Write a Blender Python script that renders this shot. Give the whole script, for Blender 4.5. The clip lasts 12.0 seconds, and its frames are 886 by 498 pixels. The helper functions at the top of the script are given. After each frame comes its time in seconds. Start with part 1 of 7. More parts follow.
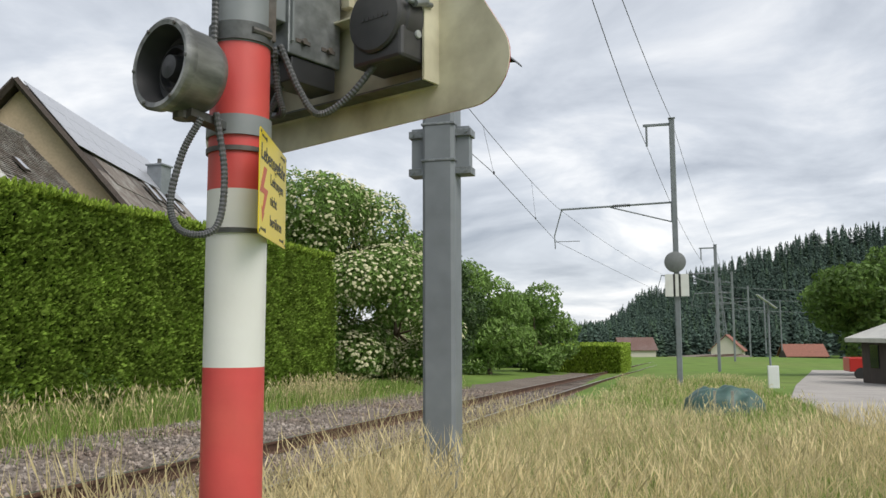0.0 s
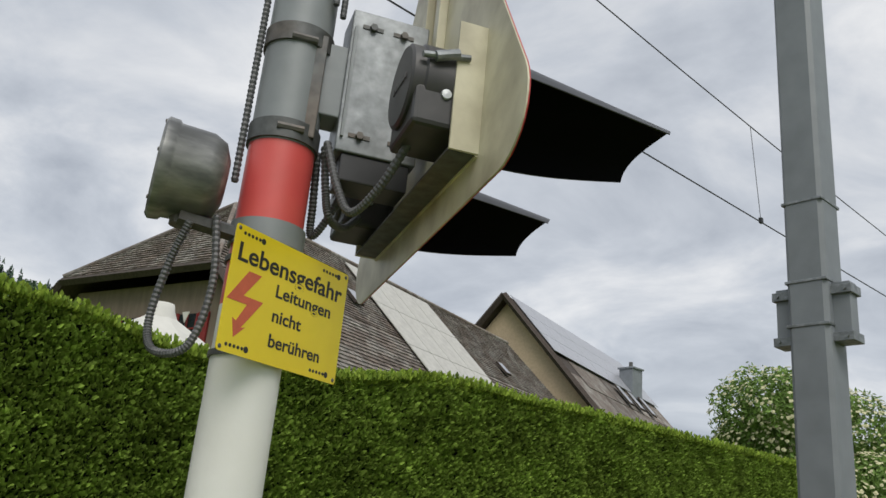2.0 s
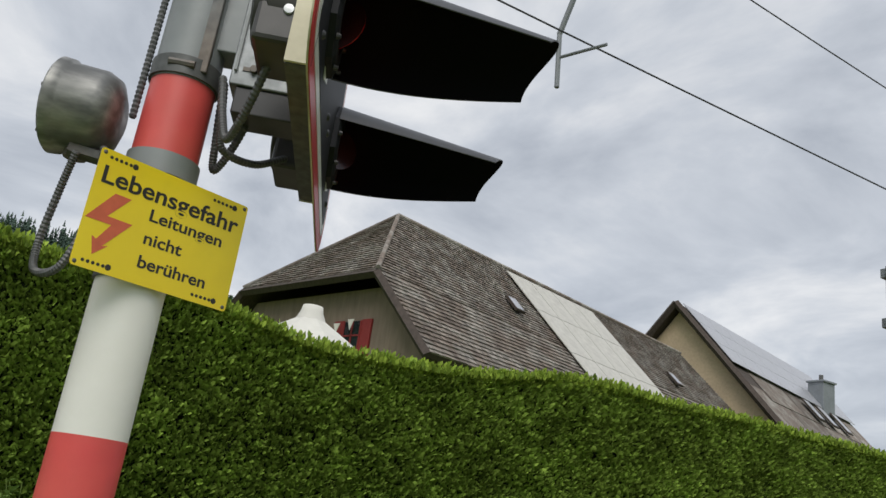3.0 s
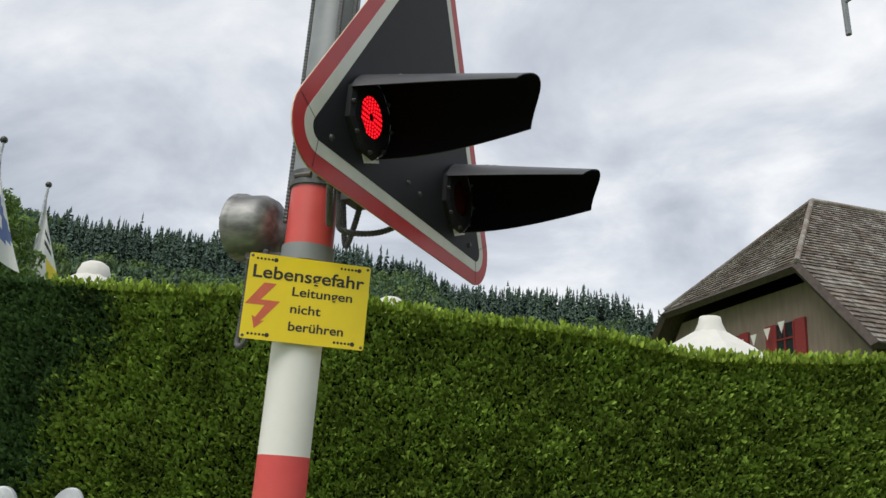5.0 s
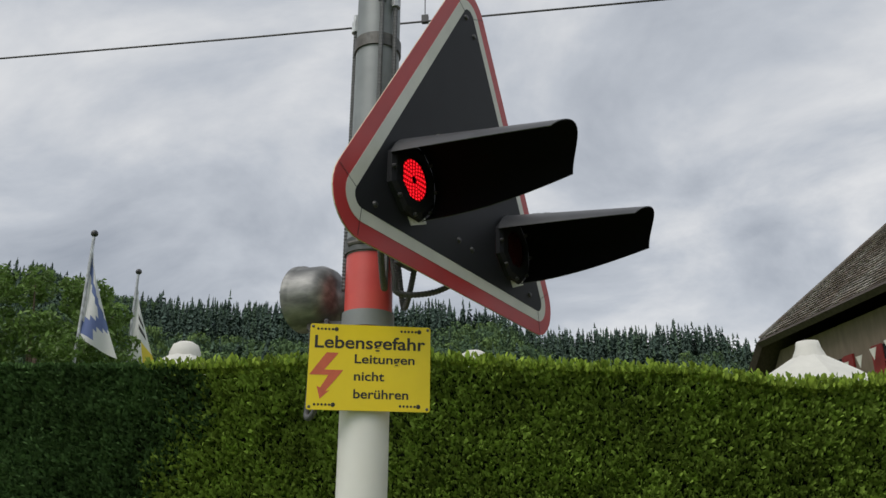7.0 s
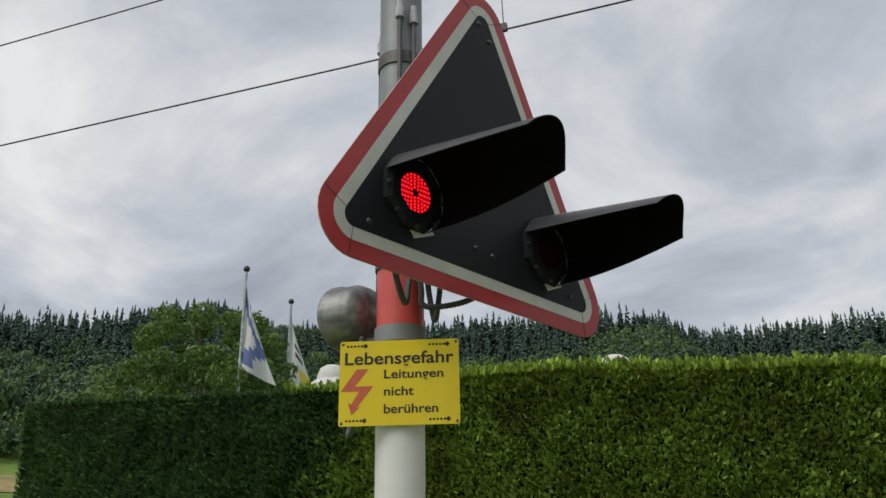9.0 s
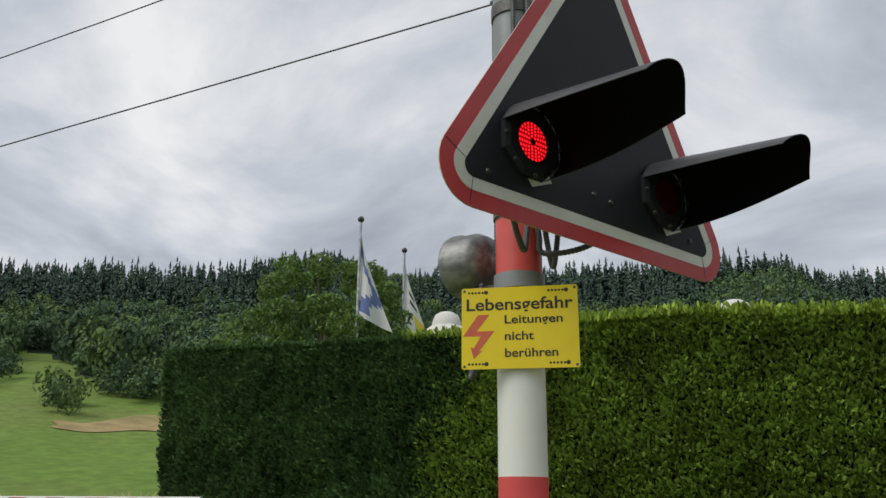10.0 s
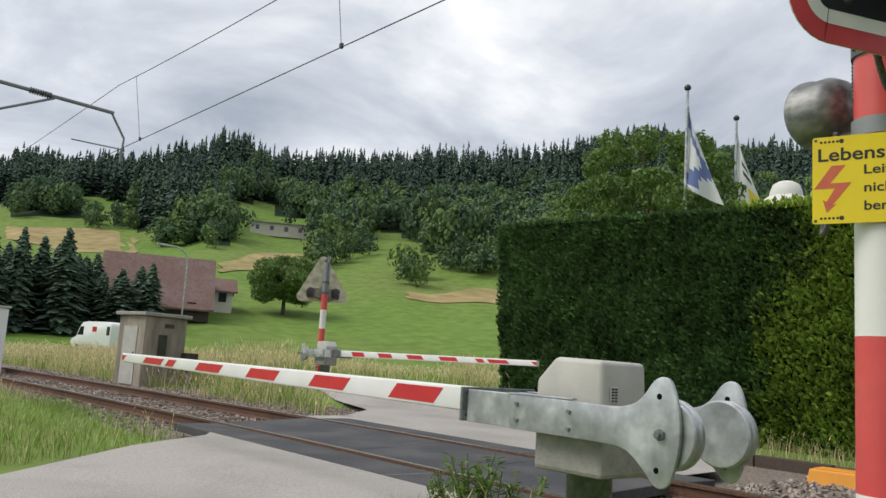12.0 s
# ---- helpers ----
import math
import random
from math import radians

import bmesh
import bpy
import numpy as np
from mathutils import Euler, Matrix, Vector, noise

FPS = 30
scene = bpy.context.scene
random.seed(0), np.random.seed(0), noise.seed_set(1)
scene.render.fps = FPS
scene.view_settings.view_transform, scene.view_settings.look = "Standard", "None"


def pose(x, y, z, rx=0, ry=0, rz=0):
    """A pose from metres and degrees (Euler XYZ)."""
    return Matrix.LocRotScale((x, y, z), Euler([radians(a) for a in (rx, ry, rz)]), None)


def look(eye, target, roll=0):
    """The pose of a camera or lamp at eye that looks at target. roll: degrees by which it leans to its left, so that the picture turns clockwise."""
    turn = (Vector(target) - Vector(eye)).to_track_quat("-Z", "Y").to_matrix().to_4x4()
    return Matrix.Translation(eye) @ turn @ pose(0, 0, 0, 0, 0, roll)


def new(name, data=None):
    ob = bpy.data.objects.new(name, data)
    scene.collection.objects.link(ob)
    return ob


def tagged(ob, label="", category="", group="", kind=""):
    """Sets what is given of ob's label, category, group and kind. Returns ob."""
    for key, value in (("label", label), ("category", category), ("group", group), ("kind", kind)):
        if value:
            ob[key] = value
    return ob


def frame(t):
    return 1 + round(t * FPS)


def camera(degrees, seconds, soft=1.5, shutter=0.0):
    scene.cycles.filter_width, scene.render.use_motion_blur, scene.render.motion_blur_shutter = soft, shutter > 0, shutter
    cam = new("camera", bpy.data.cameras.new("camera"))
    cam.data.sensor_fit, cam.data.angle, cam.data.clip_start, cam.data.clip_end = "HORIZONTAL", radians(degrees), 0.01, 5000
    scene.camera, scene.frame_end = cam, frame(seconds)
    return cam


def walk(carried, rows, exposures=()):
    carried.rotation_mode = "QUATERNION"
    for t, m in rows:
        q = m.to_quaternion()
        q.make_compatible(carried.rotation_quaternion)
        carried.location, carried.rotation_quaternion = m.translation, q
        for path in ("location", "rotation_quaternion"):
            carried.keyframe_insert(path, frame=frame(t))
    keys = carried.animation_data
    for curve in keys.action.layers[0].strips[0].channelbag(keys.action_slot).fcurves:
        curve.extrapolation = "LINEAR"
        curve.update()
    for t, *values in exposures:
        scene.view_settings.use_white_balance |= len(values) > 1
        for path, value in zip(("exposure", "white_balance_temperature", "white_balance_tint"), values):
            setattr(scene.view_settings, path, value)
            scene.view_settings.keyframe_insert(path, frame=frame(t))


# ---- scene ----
cam = camera(56.9, 12.0)
PATH = [
    (0, (0.706, 1.841, 1.303), (0.182, 3.76, 1.513), -0.2),
    (0.5, (0.809, 2.148, 1.302), (0.094, 3.992, 1.597), 3.5),
    (1, (0.933, 2.512, 1.305), (0.009, 4.227, 1.756), 5.5),
    (1.5, (1.143, 2.743, 1.259), (-0.023, 4.265, 1.829), 4.0),
    (2, (1.296, 3.036, 1.256), (-0.138, 4.273, 1.9), 5.4),
    (2.5, (1.475, 3.365, 1.2), (-0.101, 4.409, 1.852), 7.3),
    (4.5, (2.167, 4.561, 1.096), (0.252, 4.787, 1.626), 6.0),
    (5, (2.312, 4.621, 1.125), (0.399, 4.531, 1.7), 4.0),
    (5.5, (2.351, 4.627, 1.148), (0.474, 4.404, 1.803), 1.6),
    (6, (2.347, 4.639, 1.149), (0.49, 4.388, 1.849), 0.3),
    (6.5, (2.341, 4.652, 1.145), (0.483, 4.403, 1.842), 0.2),
    (8.5, (2.159, 5.055, 1.147), (0.365, 4.494, 1.829), -0.2),
    (9, (2.18, 5.148, 1.142), (0.424, 4.513, 1.857), -1.0),
    (9.5, (2.184, 5.157, 1.139), (0.455, 4.418, 1.819), -0.7),
    (10, (2.252, 5.147, 1.123), (0.566, 4.249, 1.718), 0.5),
    (10.5, (2.265, 5.066, 1.105), (0.657, 3.98, 1.589), 1.9),
    (11, (2.277, 5.034, 1.083), (0.769, 3.775, 1.459), 3.0),
    (11.5, (2.28, 5.037, 1.049), (0.894, 3.627, 1.346), 3.2),
    (12, (2.31, 5.141, 1.04), (1.053, 3.61, 1.316), 3.7),
]
walk(cam, [(t, look(eye, target, roll)) for t, eye, target, roll in PATH],
     [(0.0, 0.28), (0.5, 0.2), (1.5, 0.0), (2.5, 0.0), (4.5, 0.22), (5.0, 0.22), (6.0, -0.1), (6.5, -0.15), (8.5, -0.08), (9.5, -0.2), (10.0, -0.05), (11.0, 0.15), (12.0, 0.25)])

# ---- light ----
world = bpy.data.worlds.new("overcast_sky")
scene.world = world
world.use_nodes = True
SUN_EL, SUN_AZ = 52.0, 330.0


def build_sky():
    nt = world.node_tree
    nt.nodes.clear()
    out = nt.nodes.new("ShaderNodeOutputWorld")
    bg = nt.nodes.new("ShaderNodeBackground")
    sky = nt.nodes.new("ShaderNodeTexSky")
    sky.sky_type, sky.sun_disc = "NISHITA", False
    sky.sun_elevation, sky.sun_rotation = radians(SUN_EL), radians(90 - SUN_AZ)
    dim = nt.nodes.new("ShaderNodeMix")
    dim.data_type, dim.blend_type = "RGBA", "MULTIPLY"
    dim.inputs[0].default_value = 1.0
    dim.inputs[7].default_value = (0.10, 0.10, 0.10, 1)
    nt.links.new(sky.outputs[0], dim.inputs[6])
    co = nt.nodes.new("ShaderNodeTexCoord")
    sep = nt.nodes.new("ShaderNodeSeparateXYZ")
    nt.links.new(co.outputs["Generated"], sep.inputs[0])
    # clouds lie on a flat layer overhead: project the direction on it
    add = nt.nodes.new("ShaderNodeMath")
    add.operation = "MAXIMUM"
    add.inputs[1].default_value = 0.0
    nt.links.new(sep.outputs[2], add.inputs[0])
    off = nt.nodes.new("ShaderNodeMath")
    off.operation = "ADD"
    off.inputs[1].default_value = 0.22
    nt.links.new(add.outputs[0], off.inputs[0])
    div = nt.nodes.new("ShaderNodeVectorMath")
    div.operation = "DIVIDE"
    comb = nt.nodes.new("ShaderNodeCombineXYZ")
    for i in range(3):
        nt.links.new(off.outputs[0], comb.inputs[i])
    nt.links.new(co.outputs["Generated"], div.inputs[0])
    nt.links.new(comb.outputs[0], div.inputs[1])
    big = nt.nodes.new("ShaderNodeTexNoise")
    big.inputs["Scale"].default_value, big.inputs["Detail"].default_value = 1.7, 10.0
    big.inputs["Roughness"].default_value, big.inputs["Distortion"].default_value = 0.56, 0.45
    nt.links.new(div.outputs[0], big.inputs["Vector"])
    ramp = nt.nodes.new("ShaderNodeValToRGB")
    cr = ramp.color_ramp
    cr.elements[0].position, cr.elements[0].color = 0.30, (0.36, 0.395, 0.455, 1)
    cr.elements[1].position, cr.elements[1].color = 0.70, (0.95, 0.95, 0.95, 1)
    e = cr.elements.new(0.50)
    e.color = (0.60, 0.635, 0.69, 1)
    nt.links.new(big.outputs["Fac"], ramp.inputs[0])
    mix = nt.nodes.new("ShaderNodeMix")
    mix.data_type = "RGBA"
    mix.inputs[0].default_value = 0.9
    nt.links.new(dim.outputs[2], mix.inputs[6])
    nt.links.new(ramp.outputs[0], mix.inputs[7])
    nt.links.new(mix.outputs[2], bg.inputs[0])
    bg.inputs[1].default_value = 1.0
    nt.links.new(bg.outputs[0], out.inputs[0])


build_sky()
sun = new("sun", bpy.data.lights.new("sun", "SUN"))
sun.data.energy, sun.data.angle, sun.data.color = 2.2, radians(38), (1.0, 0.95, 0.88)
sx, sy = math.cos(radians(SUN_AZ)), math.sin(radians(SUN_AZ))
sun.matrix_world = look((sx * 40, sy * 40, 50), (0, 0, 0))


# ---- materials ----
def material(name, colour, rough=0.7, metal=0.0, grain=0.0, scale=8.0, stain=None, stain_scale=1.2, stain_amount=0.5,
             bump=0.0, bump_scale=None, vary=0.0, spec=0.5, translucent=0.0, stretch=(1, 1, 1), emission=0.0):
    """Principled surface: colour with fine grain, large stains, relief, and per-piece variation."""
    m = bpy.data.materials.new(name)
    m.use_nodes = True
    nt = m.node_tree
    b = nt.nodes["Principled BSDF"]
    b.inputs["Roughness"].default_value, b.inputs["Metallic"].default_value = rough, metal
    b.inputs["Specular IOR Level"].default_value = spec
    base = nt.nodes.new("ShaderNodeRGB")
    base.outputs[0].default_value = (*colour, 1)
    socket = base.outputs[0]
    co = nt.nodes.new("ShaderNodeTexCoord")
    mapn = nt.nodes.new("ShaderNodeMapping")
    mapn.inputs["Scale"].default_value = stretch
    nt.links.new(co.outputs["Object"], mapn.inputs[0])

    def tex(s, detail=4.0):
        n = nt.nodes.new("ShaderNodeTexNoise")
        n.inputs["Scale"].default_value, n.inputs["Detail"].default_value = s, detail
        nt.links.new(mapn.outputs[0], n.inputs["Vector"])
        return n

    def mixed(kind, fac, a, c):
        n = nt.nodes.new("ShaderNodeMix")
        n.data_type, n.blend_type = "RGBA", kind
        if isinstance(fac, float):
            n.inputs[0].default_value = fac
        else:
            nt.links.new(fac, n.inputs[0])
        nt.links.new(a, n.inputs[6])
        if isinstance(c, tuple):
            n.inputs[7].default_value = (*c, 1)
        else:
            nt.links.new(c, n.inputs[7])
        return n.outputs[2]

    def spread(sock, lo, hi, a, c):
        n = nt.nodes.new("ShaderNodeMapRange")
        n.inputs[1].default_value, n.inputs[2].default_value, n.inputs[3].default_value, n.inputs[4].default_value = lo, hi, a, c
        nt.links.new(sock, n.inputs[0])
        return n.outputs[0]

    if stain:
        socket = mixed("MIX", spread(tex(stain_scale, 5.0).outputs["Fac"], 0.42, 0.68, 0.0, stain_amount), socket, stain)
    if grain:
        g = spread(tex(scale, 5.0).outputs["Fac"], 0.3, 0.7, 1 - grain, 1 + grain)
        c = nt.nodes.new("ShaderNodeCombineColor")
        for i in range(3):
            nt.links.new(g, c.inputs[i])
        socket = mixed("MULTIPLY", 1.0, socket, c.outputs[0])
    if vary:
        geo = nt.nodes.new("ShaderNodeNewGeometry")
        info = nt.nodes.new("ShaderNodeObjectInfo")
        s = nt.nodes.new("ShaderNodeMath")
        s.operation = "ADD"
        nt.links.new(geo.outputs["Random Per Island"], s.inputs[0])
        nt.links.new(info.outputs["Random"], s.inputs[1])
        fr = nt.nodes.new("ShaderNodeMath")
        fr.operation = "FRACT"
        nt.links.new(s.outputs[0], fr.inputs[0])
        v = spread(fr.outputs[0], 0, 1, 1 - vary, 1 + vary)
        c = nt.nodes.new("ShaderNodeCombineColor")
        for i in range(3):
            nt.links.new(v, c.inputs[i])
        socket = mixed("MULTIPLY", 1.0, socket, c.outputs[0])
    nt.links.new(socket, b.inputs["Base Color"])
    if bump:
        bn = nt.nodes.new("ShaderNodeBump")
        bn.inputs["Strength"].default_value = bump
        bn.inputs["Distance"].default_value = 0.01
        nt.links.new(tex(bump_scale or scale, 6.0).outputs["Fac"], bn.inputs["Height"])
        nt.links.new(bn.outputs[0], b.inputs["Normal"])
    if emission:
        nt.links.new(socket, b.inputs["Emission Color"])
        b.inputs["Emission Strength"].default_value = emission
    if translucent:
        t = nt.nodes.new("ShaderNodeBsdfTranslucent")
        nt.links.new(socket, t.inputs[0])
        ms = nt.nodes.new("ShaderNodeMixShader")
        ms.inputs[0].default_value = translucent
        nt.links.new(b.outputs[0], ms.inputs[1])
        nt.links.new(t.outputs[0], ms.inputs[2])
        nt.links.new(ms.outputs[0], nt.nodes["Material Output"].inputs[0])
    return m


